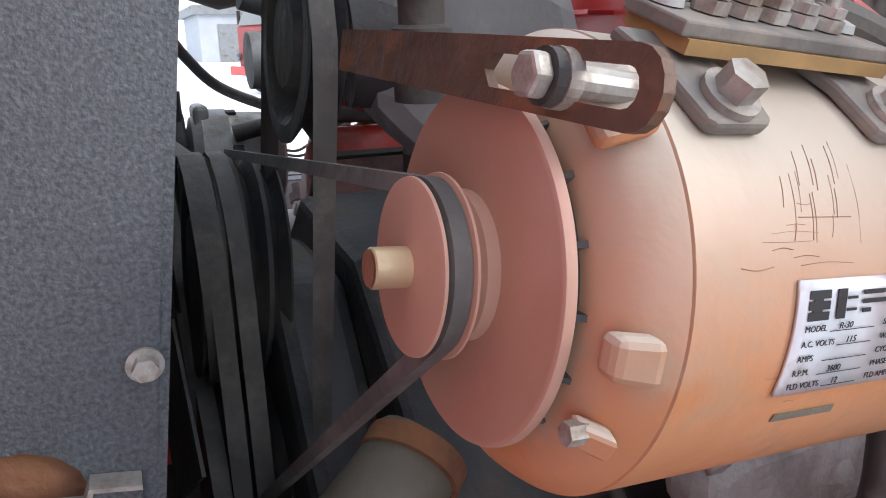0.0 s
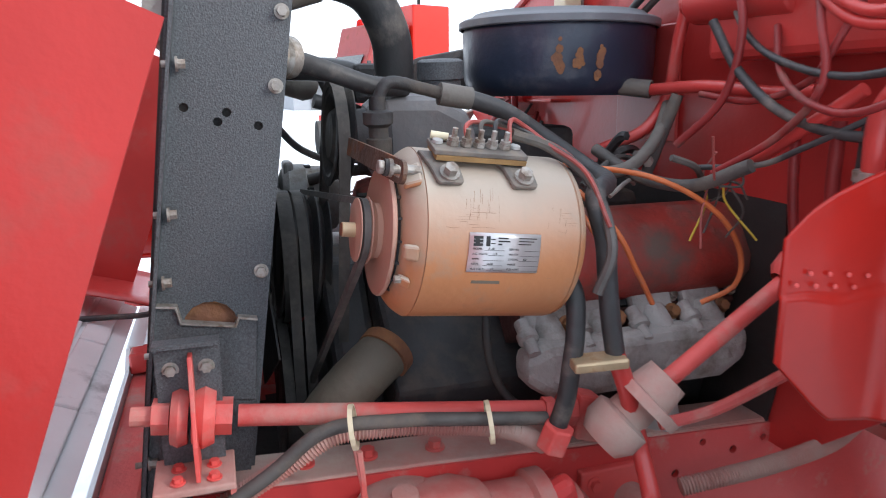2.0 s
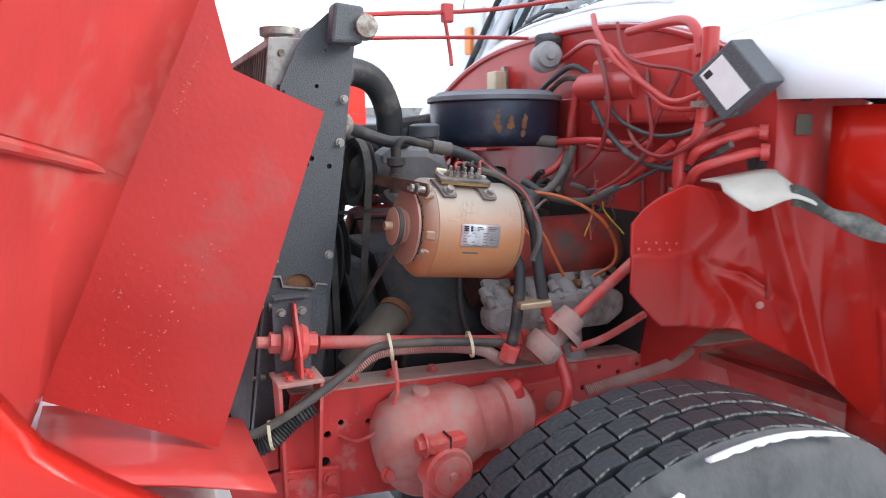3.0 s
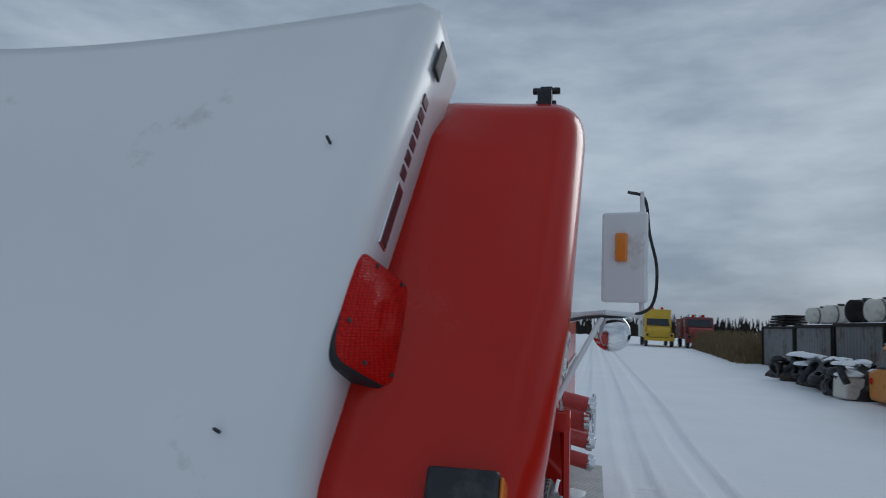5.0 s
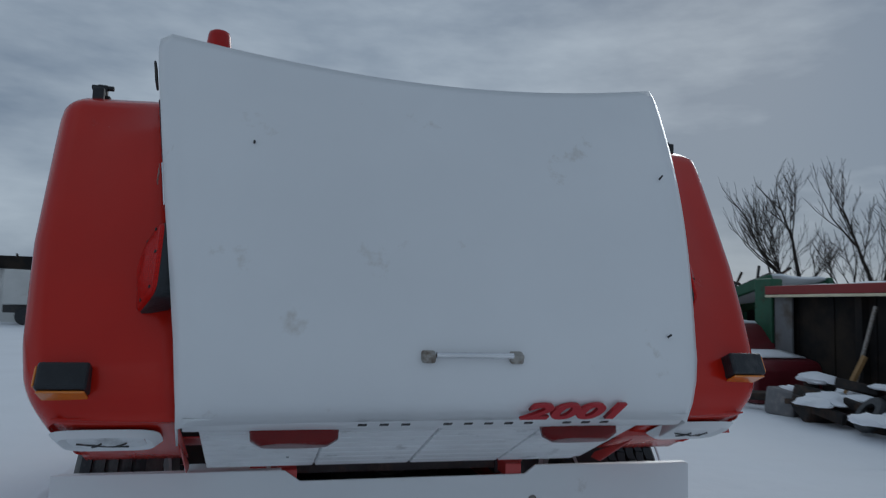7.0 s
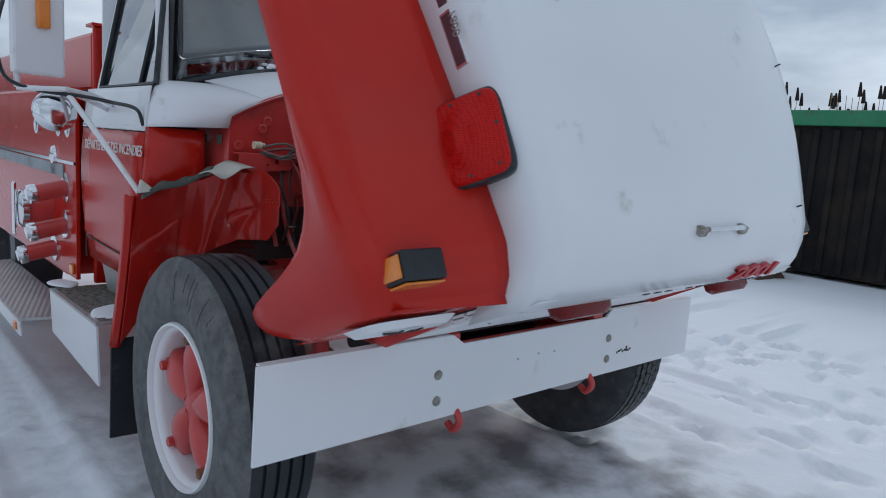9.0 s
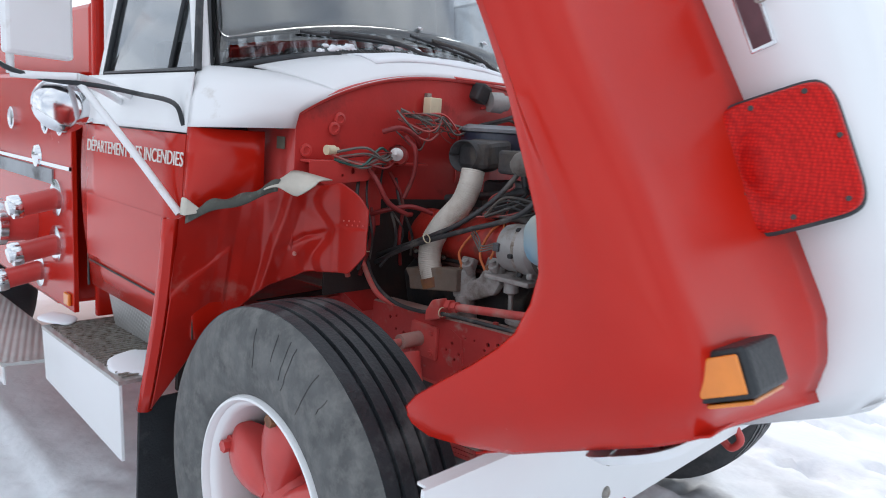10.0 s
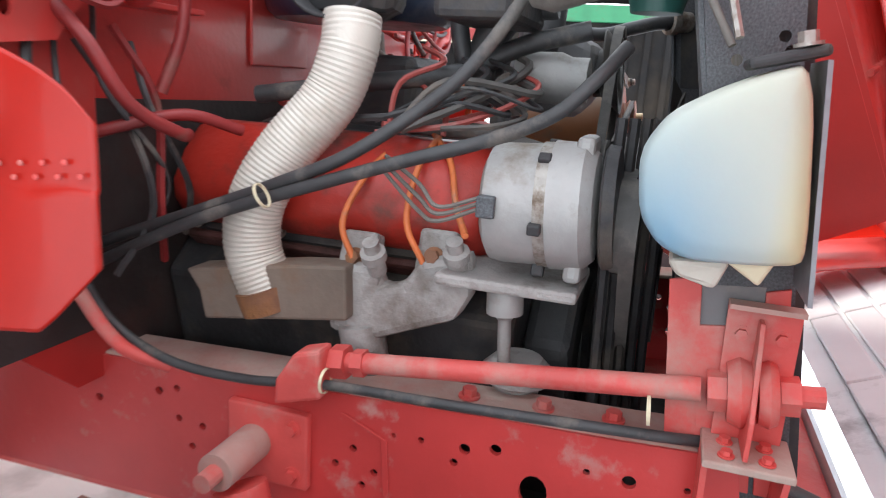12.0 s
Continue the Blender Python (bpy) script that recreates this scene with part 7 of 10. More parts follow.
    def tb(s, x, h):
        return top + GEN_D * s + e2 * x + n * h
    part("board_gasket", slab([tb(0.022, -0.016, -0.005), tb(0.121, -0.016, -0.005), tb(0.121, 0.0185, -0.005), tb(0.022, 0.0185, -0.005)], n * 0.005), CARD, gen, "brown fibre gasket")
    part("terminal_board", slab([tb(0.0195, -0.016, 0.0), tb(0.122, -0.016, 0.0), tb(0.122, 0.017, 0.0), tb(0.0195, 0.017, 0.0)], n * 0.0055), FOOT_GREY, gen, "grey terminal board", bevel=0.001)
    for k in range(5):
        s = 0.0428 + k * 0.0144
        part("terminal_nut", cyl(tb(s, 0, 0.006), tb(s, 0, 0.0105), 0.0068, n=6), STEEL, gen)
        part("terminal_nut", cyl(tb(s, 0, 0.011), tb(s, 0, 0.0145), 0.0058, n=6), STEEL, gen)
        st = B()
        add_lathe(st, tb(s, 0, 0.012), n, [(0, 0.0032)] + [(0.002 + i * 0.0009, 0.0030 if i % 2 else 0.0025) for i in range(12)] + [(0.0132, 0)], 10)
        part("terminal_stud", st, STEEL, gen, smooth=60)
    for s in (0.0273, 0.1141):
        part("board_screw", lathe(tb(s, -0.004, 0.006), n, [(0, 0.0062), (0.003, 0.0055), (0.0045, 0)], 16), ALU, gen, smooth=50)
    part("lead_boot", cyl(tb(0.022, -0.014, 0.010), tb(0.040, -0.010, 0.010), 0.0042, n=12), CREAM, gen, smooth=40)
    for k in range(4):
        s = 0.058 + k * 0.016
        part("lead_wire", tube([tb(s, -0.002, 0.012), tb(s + 0.004, -0.02, 0.022 + 0.003 * k), tb(s + 0.03, -0.035, 0.020), tb(0.16, -0.03 + 0.004 * k, 0.008), tb(0.195, 0.0 + 0.006 * k, -0.008), tb(0.215, 0.05 + 0.004 * k, -0.05)], 0.0026, n=6), (WIRE_RED, HOSE_GREY, HOSE, WIRE_RED)[k], gen, smooth=40)
    part("lead_loom", tube([tb(0.12, -0.03, 0.012), tb(0.165, -0.018, 0.004), tb(0.205, 0.02, -0.02), tb(0.22, 0.07, -0.07), tb(0.21, 0.085, -0.12)], 0.006, n=8), HOSE_GREY, gen, "dusty wire loom", smooth=40)
    # nameplate
    g = radians(-1.4)
    c = gen_at(0.092, g, 0.0935)
    u = (Vector((0, 0.1046, 0.9945)) * math.cos(g) - Vector((1, 0, 0)) * math.sin(g)).normalized()
    nn = (gen_at(0, g, 1) - gen_at(0)).normalized()
    rows = []
    for j in range(9):
        v = lerp(-0.0203, 0.0203, j / 8)
        rows.append([c + GEN_D * s + u * v - nn * (v * v / 0.186) for s in (-0.039, 0.039)])
    part("nameplate", sheet(rows), PLATE, gen, "aluminium nameplate with printed fields", smooth=60, solid=0.0012)
    def on_plate(s, v, lift=0.0012):
        return c + GEN_D * s + u * v - nn * (v * v / 0.186) + nn * lift
    def bar(s, v, w, h, m=None):
        part("print_bar", slab([on_plate(s, v), on_plate(s + w, v), on_plate(s + w, v + h), on_plate(s, v + h)], nn * 0.0002), m or INK, gen)
    # maker's mark as plain shapes, maker's words as bars
    for x0 in (-0.035, -0.0215):
        for k in range(3):
            bar(x0, 0.0072 + k * 0.0036, 0.010 if x0 < -0.03 else 0.004, 0.0028)
        bar(x0 + (0.002 if x0 < -0.03 else 0.0), 0.0072, 0.0045, 0.010)
    for k in range(2):
        bar(-0.0165, 0.0096 + k * 0.0040, 0.0050, 0.0009)
    for k, w in enumerate((0.011, 0.013, 0.0045)):
        bar(-0.0085, 0.0148 - k * 0.0031, w, 0.0015)
    for k in range(3):
        bar(0.014, 0.0155 - k * 0.0030, 0.020 - 0.003 * k, 0.0008)
    lines = [(-0.0355, 0.0035, "MODEL", "R-30"), (0.004, 0.0035, "SER NO.", ""), (-0.0355, -0.0018, "A.C. VOLTS", "115"), (0.004, -0.0018, "WATTS", ""), (-0.0355, -0.0071, "AMPS", ""), (0.004, -0.0071, "CYCLES", "60"), (-0.0355, -0.0124, "R.P.M.", "3600"), (0.004, -0.0124, "PHASE", ""), (-0.0355, -0.0177, "FLD VOLTS", "12"), (0.004, -0.0177, "FLD AMPS", "")]
    for s, v, words, value in lines:
        text("plate_print", words, on_plate(s, v, 0.0014), 0.0030, GEN_D, u, INK, gen, depth=0.0001, stretch=1.05)
        wide = 0.0125 if len(words) < 7 else 0.0175
        if value:
            text("plate_print", value, on_plate(s + wide + 0.004, v + 0.0002, 0.0014), 0.0032, GEN_D, u, INK, gen, depth=0.0001, stretch=1.1, shear=0.15)
        bar(s + wide, v - 0.0006, 0.035 - wide, 0.00025)
    # pencilled scratches
    random.seed(3)
    def scratch(s, a, l, down):
        g = radians(a)
        if down:
            pts = [gen_at(s, g, 0.0926), gen_at(s + 0.001, g + l * 5, 0.0926), gen_at(s + 0.0015, g + l * 10, 0.0926)]
        else:
            pts = [gen_at(s, g, 0.0926), gen_at(s + l / 2, g + random.uniform(-0.01, 0.01), 0.0926), gen_at(s + l, g, 0.0926)]
        part("scratch_mark", tube(pts, random.uniform(0.00006, 0.00018), n=5), SCRATCH, gen)
    for k in range(14):
        scratch(0.050 + 0.0022 * k + random.uniform(-0.001, 0.001), random.uniform(18, 32), random.uniform(0.006, 0.02), True)
    for k in range(7):
        scratch(random.uniform(0.036, 0.058), 14 + 1.6 * k, random.uniform(0.008, 0.026), False)
    for k in range(12):
        scratch(random.uniform(0.145, 0.165), random.uniform(12, 34), random.uniform(0.004, 0.013), k % 2)
    for k in range(10):
        scratch(random.uniform(0.03, 0.165), random.uniform(-30, 40), random.uniform(0.003, 0.008), k % 2)
    scratch(0.0847, 18, 0.03, True)
    scratch(0.0285, 14, 0.014, False)
    part("stain_mark", slab([gen_at(s, radians(a), 0.0927) for s, a in ((0.0614, -20.4), (0.0925, -20.6), (0.0932, -22.8), (0.0614, -22.6))], gen_at(0, radians(-21), 0.0004) - gen_at(0)), OLIVE, gen)
    # slotted adjusting arm with its big bolt
    A, Bp = Vector((0.295, -0.186, 1.323)), Vector((0.543, -0.1795, 1.3135))
    d = (Bp - A).normalized()
    nrm = Vector((d.y, -d.x, 0.15)).normalized()
    up = nrm.cross(d).normalized()
    if up.z < 0:
        up = -up
    bm = B()
    edges = []
    def loop(points):
        vs = [bm.verts.new(A + d * p + up * q) for p, q in points]
        edges.extend(bm.edges.new((vs[i], vs[(i + 1) % len(vs)])) for i in range(len(vs)))
    L = (Bp - A).length
    loop([(0, -0.011), (0, 0.0105), (L * 0.6, 0.0115)] + [(L - 0.013 + 0.0115 * math.sin(g), 0.0115 * math.cos(g)) for g in [i * math.pi / 8 for i in range(9)]] + [(L * 0.6, -0.0115)])
    loop([(L * 0.66, -0.0058), (L * 0.64, 0.0), (L * 0.66, 0.0058)] + [(L - 0.016 + 0.0058 * math.sin(g), 0.0058 * math.cos(g)) for g in [i * math.pi / 6 for i in range(7)]])
    bmesh.ops.triangle_fill(bm, use_beauty=True, use_dissolve=False, edges=edges)
    part("adjusting_arm", bm, ARM_RUST, gen, "rust-streaked slotted adjusting arm", solid=0.004)
    p = A + d * (L * 0.83)
    part("arm_bolt", cyl(p + nrm * 0.001, p + nrm * 0.006, 0.0092, n=22), STEEL, gen)
    part("arm_bolt", cyl(p + nrm * 0.006, p + nrm * 0.010, 0.0086, n=22), BLACKMETAL, gen)
    part("arm_bolt", cyl(p + nrm * 0.010, p + nrm * 0.0165, 0.0076, n=6), STEEL, gen, bevel=0.0015)
    part("arm_bolt", cyl(p - nrm * 0.028, p, 0.0052, n=12), STEEL, gen)
    part("ear", slab([gen_at(-0.010, radians(40), 0.080), gen_at(-0.010, radians(58), 0.080), gen_at(0.006, radians(58), 0.090), gen_at(0.006, radians(40), 0.090)], (gen_at(0, radians(50), 0.008) - gen_at(0))), GEN, gen, bevel=0.003)
    return gen


gen = make_generator()


def hose(name, pts, r, m, label="", parent=None, ribs=0.0, n=12):
    return part(name, tube(pts, r, n=n, ribs=ribs), m, parent or truck, label, smooth=50)


def make_engine():
    eng = part("engine", B(), RED_ENGINE, truck, "dusty red V8 engine with grey manifolds")
    part("block", prism([(-0.22, 0.70), (0.22, 0.70), (0.29, 0.98), (0.10, 1.14), (-0.10, 1.16), (-0.29, 1.00)], "y", -0.13, 0.40), BLACKMETAL, eng, "grimy black block", bevel=0.01)
    part("sump", prism([(-0.16, 0.52), (0.16, 0.52), (0.20, 0.70), (-0.20, 0.70)], "y", -0.10, 0.40), BLACKMETAL, eng, bevel=0.015)
    part("front_cover", prism([(-0.20, 0.66), (0.20, 0.66), (0.22, 0.95), (0.08, 1.12), (-0.08, 1.12), (-0.22, 0.95)], "y", -0.20, -0.13), BLACKMETAL, eng, bevel=0.015)
    # Added sheet; its black puts soot and shade on the lower firewall.
    part("soot_shade_sheet", prism([(-0.62, 0.945), (-0.405, 0.945), (-0.36, 0.84), (0.36, 0.84), (0.40, 0.90), (0.42, 1.0), (0.40, 1.23), (-0.46, 1.25), (-0.52, 1.13), (-0.62, 1.10)], "y", 0.408, 0.413), SOOT_SHADE, eng, "added dark sheet on the lower firewall for soot and shade")
    # Added tray; closes the gap below and paints in the shade there.
    part("shade_tray", span(-0.385, 0.385, -0.47, 0.95, 0.715, 0.722), SOOT_SHADE, eng, "added dark tray between the rails, standing for shade")
    part("intake_manifold", span(-0.12, 0.12, 0.0, 0.36, 1.12, 1.22), BLACKMETAL, eng, bevel=0.02)
    part("carburettor", span(-0.08, 0.08, 0.10, 0.25, 1.20, 1.33), BLACKMETAL, eng, bevel=0.015)
    for side in (-1, 1):
        set_out(square_at((0.3, 0.2, 1.0)) if side > 0 else None)
        y0, y1 = (-0.085, 0.38) if side < 0 else (0.02, 0.43)
        zc = 1.145 if side < 0 else 1.085
        c = Vector((side * 0.235, 0, zc))
        ax = Vector((side * 0.77, 0, 0.64))
        tn = Vector((-ax.z * side, 0, ax.x * side)) * side
        tn = Vector((0.64 * side, 0, -0.77))
        prof = [(-0.075, -0.02), (0.075, -0.02), (0.078, 0.0), (0.070, 0.035), (0.05, 0.055), (0.0, 0.062), (-0.05, 0.055), (-0.070, 0.035), (-0.078, 0.0)]
        bm = B()
        rows = []
        for y, k in ((y0, 0.55), (y0 + 0.008, 0.85), (y0 + 0.03, 1.0), (y1 - 0.03, 1.0), (y1 - 0.008, 0.85), (y1, 0.55)):
            rows.append([c + Vector((0, y, 0)) + tn * a * lerp(k, 1, 0.6) + ax * b * (k if b > 0 else 1) for a, b in prof + prof[:1]])
        add_grid(bm, rows)
        bm.faces.new([v for v in bm.verts][:9][::-1])
        bm.faces.new([v for v in bm.verts][-10:-1])
        part("valve_cover", bm, COVER_RED if side < 0 else RED_ENGINE, eng, "orange-red rocker cover, grimy", smooth=40)
        part("cover_gasket", slab([c + Vector((0, y, 0)) + tn * a - ax * 0.02 for y, a in ((y0 - 0.004, -0.085), (y1 + 0.004, -0.085), (y1 + 0.004, 0.085), (y0 - 0.004, 0.085))], -ax * 0.008), BLACKMETAL, eng)
        part("cylinder_head", slab([c + Vector((0, y, 0)) + tn * a - ax * 0.03 for y, a in ((y0, -0.085), (y1, -0.085), (y1, 0.095), (y0, 0.095))], -ax * 0.09), SOOTY_RED, eng, bevel=0.006)
        for k in range(4):
            y = lerp(y0 + 0.03, y1 - 0.03, k / 3)
            part("cover_bolt", bolt(c + Vector((0, y, 0)) + tn * 0.081 - ax * 0.012, ax, 0.007, 0.012), STEEL, eng, smooth=30)
    set_out()
    # exhaust manifolds: a log with four runners
    right_log = [(0.10, 0.975), (0.10, 1.03), (0.085, 1.045), (0.085, 1.07), (0.03, 1.07), (0.03, 1.045), (0.0, 1.052), (-0.02, 1.085), (-0.085, 1.105), (-0.088, 1.05), (-0.07, 1.015), (-0.02, 0.995), (0.04, 0.97)]
    part("exhaust_manifold", slab([(-0.318, y, z) for y, z in right_log], (-0.034, 0, 0)), CASTGREY, eng, "flat grey cast-iron exhaust manifold", bevel=0.012)
    for y, z in ((0.07, 1.073), (-0.035, 1.088)):
        part("manifold_flange", box((-0.318, y, z), (0.03, 0.05, 0.06), (0, 20, 0)), CASTGREY, eng, bevel=0.006)
        part("manifold_bolt", bolt((-0.335, y, z), (-1, 0, 0.3), 0.009, 0.014), RUST, eng, smooth=30)
        part("spark_plug", lathe((-0.345, y - 0.035, z - 0.01), (-0.5, 0, 0.8), [(0, 0.012), (0.02, 0.012), (0.022, 0.016), (0.034, 0.016), (0.036, 0.010), (0.05, 0.010), (0.052, 0)], 14), CASTGREY, eng, smooth=40)
    part("manifold_leg", tube([(-0.335, 0.06, 0.99), (-0.33, 0.055, 0.95), (-0.32, 0.05, 0.90)], 0.03, n=14), CASTGREY, eng, smooth=50)
    set_out(square_at((0.3, 0.2, 1.0), (0, 0.0, -0.03)))
    for side in (1,):
        ys = (0.05, 0.14, 0.24, 0.335) if side > 0 else (-0.075, 0.065, 0.10, 0.30)
        z0 = 0.955 if side > 0 else 1.01
        x = side * 0.335
        part("exhaust_manifold", B(), CASTGREY, eng, "grey cast-iron exhaust manifold")
        ends = (-0.01, 0.385) if side > 0 else (-0.085, 0.36)
        bm = slab([(x + 0.02, y, z) for y, z in ((ends[0], z0 + 0.05), (ends[0], z0 + 0.005), (ends[0] + 0.05, z0 - 0.028), (ends[1] - 0.05, z0 - 0.03), (ends[1], z0 + 0.0), (ends[1], z0 + 0.05), (ends[1] - 0.04, z0 + 0.065), (ends[0] + 0.04, z0 + 0.065))], (-0.055, 0, 0))
        part("manifold_log", bm, CASTGREY, eng, "grey cast-iron exhaust log", bevel=0.016)
        for y in ys:
            part("manifold_runner", tube([(x, y, z0), (x - side * 0.015, y, z0 + 0.045), (side * 0.285, y, z0 + 0.075)], lambda t: 0.027 - 0.003 * t, n=14), CASTGREY, eng, smooth=60)
            part("manifold_flange", box((side * 0.288, y, z0 + 0.078), (0.02, 0.075, 0.06), (0, side * -30, 0)), CASTGREY, eng, bevel=0.006)
            part("manifold_bolt", bolt((side * 0.30, y + 0.03, z0 + 0.075), (side, 0, 0.4), 0.009, 0.014), RUST, eng, smooth=30)
            part("spark_plug", lathe((side * 0.30, y - 0.045, z0 + 0.085), (side * 0.8, 0, -0.55), [(0, 0.012), (0.02, 0.012), (0.022, 0.016), (0.034, 0.016), (0.036, 0.010), (0.06, 0.010), (0.062, 0)], 14), CASTGREY, eng, smooth=40)
    part("exhaust_pipe", tube([(0.335, 0.22, 0.93), (0.33, 0.24, 0.85), (0.32, 0.34, 0.74), (0.30, 0.7, 0.62)], 0.036, n=14), CASTGREY, eng, smooth=50)
    set_out()
    # pulleys and belts
    drive = part("belt_drive", B(), BLACKMETAL, truck, "sooty pulleys and fan belts at the engine's nose")
    def pulley(c, r, w, grooves, m=BLACKMETAL, face=0.6):
        prof = [(-w / 2, 0), (-w / 2, r * 0.45), (-w / 2 + 0.012, r * face), (-w / 2, r * 0.82)]
        for k in range(grooves):
            a, b = -w / 2 + w * k / grooves, -w / 2 + w * (k + 1) / grooves
            prof += [(a, r), (a + 0.002, r), ((a + b) / 2, r - 0.014), (b - 0.002, r)]
        prof += [(w / 2, r), (w / 2, 0)]
        return part("pulley", lathe(c, (0, 1, -0.08), prof, 48), m, drive, smooth=35)
    fan_c, crank_c, pump_c, alt_c = (0.0, -0.222, 1.12), (0.0, -0.225, 0.88), (0.165, -0.178, 1.328), (-0.335, -0.250, 1.155)
    pulley(fan_c, 0.105, 0.075, 4)
    pulley(crank_c, 0.12, 0.085, 4)
    pulley(pump_c, 0.072, 0.026, 1)
    pulley(alt_c, 0.048, 0.024, 1)
    def belt(p, rp, q, rq, y, m=BELT):
        p, q = Vector(p), Vector(q)
        p.y = q.y = y
        axis = (q - p).normalized()
        side = Vector((-axis.z, 0, axis.x))
        pts = [p + side * rp, q + side * rq]
        for k in range(1, 9):
            g = k / 9 * math.pi
            pts.append(q + (side * math.cos(g) + axis * math.sin(g)) * rq)
        pts += [q - side * rq, p - side * rp]
        for k in range(1, 9):
            g = k / 9 * math.pi
            pts.append(p - (side * math.cos(g) + axis * math.sin(g)) * rp)
        rows = []
        n = len(pts)
        for i in range(n + 1):
            a, b, c = pts[(i - 1) % n], pts[i % n], pts[(i + 1) % n]
            out = Vector((0, 1, 0)).cross(c - a).normalized() * 0.004
            rows.append([b + Vector((0, -0.008, 0)) - out, b + Vector((0, 0.008, 0)) - out, b + Vector((0, 0.006, 0)) + out, b + Vector((0, -0.006, 0)) + out, b + Vector((0, -0.008, 0)) - out])
        part("fan_belt", sheet(rows), m, drive, "black fan belt", smooth=50)
    belt(crank_c, 0.122, fan_c, 0.107, -0.246)
    belt(crank_c, 0.122, fan_c, 0.107, -0.226)
    belt(crank_c, 0.122, alt_c, 0.049, -0.262)
    belt(fan_c, 0.107, alt_c, 0.049, -0.252)
    belt(crank_c, 0.122, pump_c, 0.074, -0.182)
    for k in range(6):
        g = k * math.tau / 6 + 0.2
        r = Vector((math.cos(g), 0, math.sin(g)))
        t = Vector((-math.sin(g), 0, math.cos(g)))
        o = Vector((0, -0.30, 1.12))
        part("fan_blade", slab([o + r * 0.06 - t * 0.035, o + r * 0.20 - t * 0.05, o + r * 0.20 + t * 0.05 + Vector((0, 0.02, 0)), o + r * 0.06 + t * 0.035 + Vector((0, 0.015, 0))], (0, 0.003, 0)), BLACKMETAL, drive)
    # steering pump and its reservoir
    set_out(LEFT_BAY)
    pump = part("steering_pump", B(), CASTGREY, truck, "grey power steering pump with a capped reservoir")
    part("reservoir", slab([(0.24, y, z) for y, z in ((-0.205, 1.24), (-0.205, 1.335), (-0.17, 1.348), (-0.09, 1.345), (-0.045, 1.32), (-0.03, 1.26), (-0.05, 1.20), (-0.16, 1.19))], (-0.12, 0, 0)), GREYPAINT, pump, "grey painted reservoir", bevel=0.018)
    part("filler_cap", lathe((0.15, -0.075, 1.335), (0, 0.0, 1), [(0, 0.032), (0.03, 0.032), (0.032, 0.037), (0.058, 0.037), (0.062, 0.03), (0.063, 0)], 28), BLACK, pump, "black filler cap", smooth=40)
    part("pump_body", lathe((0.20, -0.215, 1.284), (0, 1, 0), [(0, 0.0), (0, 0.045), (0.05, 0.05), (0.055, 0)], 28), BLACKMETAL, pump, smooth=40)
    part("banjo", lathe((0.335, -0.192, 1.26), (0, 0, 1), [(0, 0.017), (0.04, 0.017), (0.042, 0.013), (0.055, 0.013), (0.06, 0.02), (0.075, 0.02), (0.078, 0.011), (0.095, 0.011)], 20), BLACKMETAL, pump, smooth=35)
    hose("pressure_hose", [(0.335, -0.192, 1.35), (0.33, -0.175, 1.372), (0.315, -0.13, 1.362), (0.31, -0.095, 1.352)], 0.0085, BLACKMETAL, "steel pressure line")
    hose("hose_ferrule", [(0.31, -0.105, 1.354), (0.305, -0.06, 1.345)], 0.0155, CREAM_GREY, "dull crimped ferrule")
    hose("return_hose", [(0.305, -0.065, 1.346), (0.30, -0.01, 1.325), (0.30, 0.05, 1.285), (0.34, 0.10, 1.245), (0.42, 0.095, 1.24), (0.487, 0.052, 1.237), (0.491, 0.065, 1.181), (0.493, 0.069, 1.134), (0.495, 0.075, 1.077), (0.496, 0.082, 1.033)], 0.0127, HOSE, "long black hose looping over the generator")
    hose("red_hose_end", [(0.496, 0.082, 1.033), (0.497, 0.101, 0.977), (0.505, 0.118, 0.9), (0.545, 0.12, 0.83), (0.53, 0.10, 0.77), (0.50, 0.05, 0.74)], 0.0127, RED_IN, "hose oversprayed red")
    hose("supply_hose", [(0.431, 0.012, 1.152), (0.473, 0.032, 1.116), (0.486, 0.032, 1.064), (0.49, 0.026, 1.018), (0.489, 0.02, 0.969), (0.487, 0.006, 0.919)], 0.0127, HOSE, "black hose behind the generator")
    part("hose_clip", box((0.504, 0.056, 1.027), (0.034, 0.072, 0.014)), BRASS, truck, "brass hose clip", bevel=0.003)
    hose("crossover_hose", [(0.36, -0.33, 1.41), (0.30, -0.285, 1.40), (0.27, -0.24, 1.383), (0.25, -0.19, 1.365), (0.22, -0.14, 1.36)], 0.014, HOSE, "black crossover hose")
    part("hose_elbow", lathe((0.352, -0.335, 1.412), (-0.7, 0.7, -0.1), [(0, 0.02), (0.03, 0.022), (0.035, 0.027), (0.05, 0.027), (0.052, 0.02)], 20), STEEL, truck, "grey hose fitting on the radiator", smooth=40)
    hose("radiator_hose", [(0.12, -0.29, 1.52), (0.09, -0.235, 1.525), (0.06, -0.175, 1.50), (0.045, -0.14, 1.43), (0.03, -0.135, 1.34), (0.02, -0.12, 1.24)], 0.034, HOSE, "thick black radiator hose", n=20)
    part("hose_neck", cyl((0.16, -0.33, 1.505), (0.105, -0.265, 1.525), 0.04, n=24), CREAM_GREY, truck, "dull grey hose neck", smooth=40)
    hose("bottom_hose", [(0.30, -0.305, 0.86), (0.30, -0.27, 0.905), (0.29, -0.225, 0.945), (0.26, -0.185, 0.965)], 0.041, OLIVE, "grimy bottom hose", n=22)
    hose("bottom_hose_clamp", [(0.275, -0.20, 0.958), (0.262, -0.188, 0.965)], 0.0445, RUST, "rusty hose clamp", n=22)
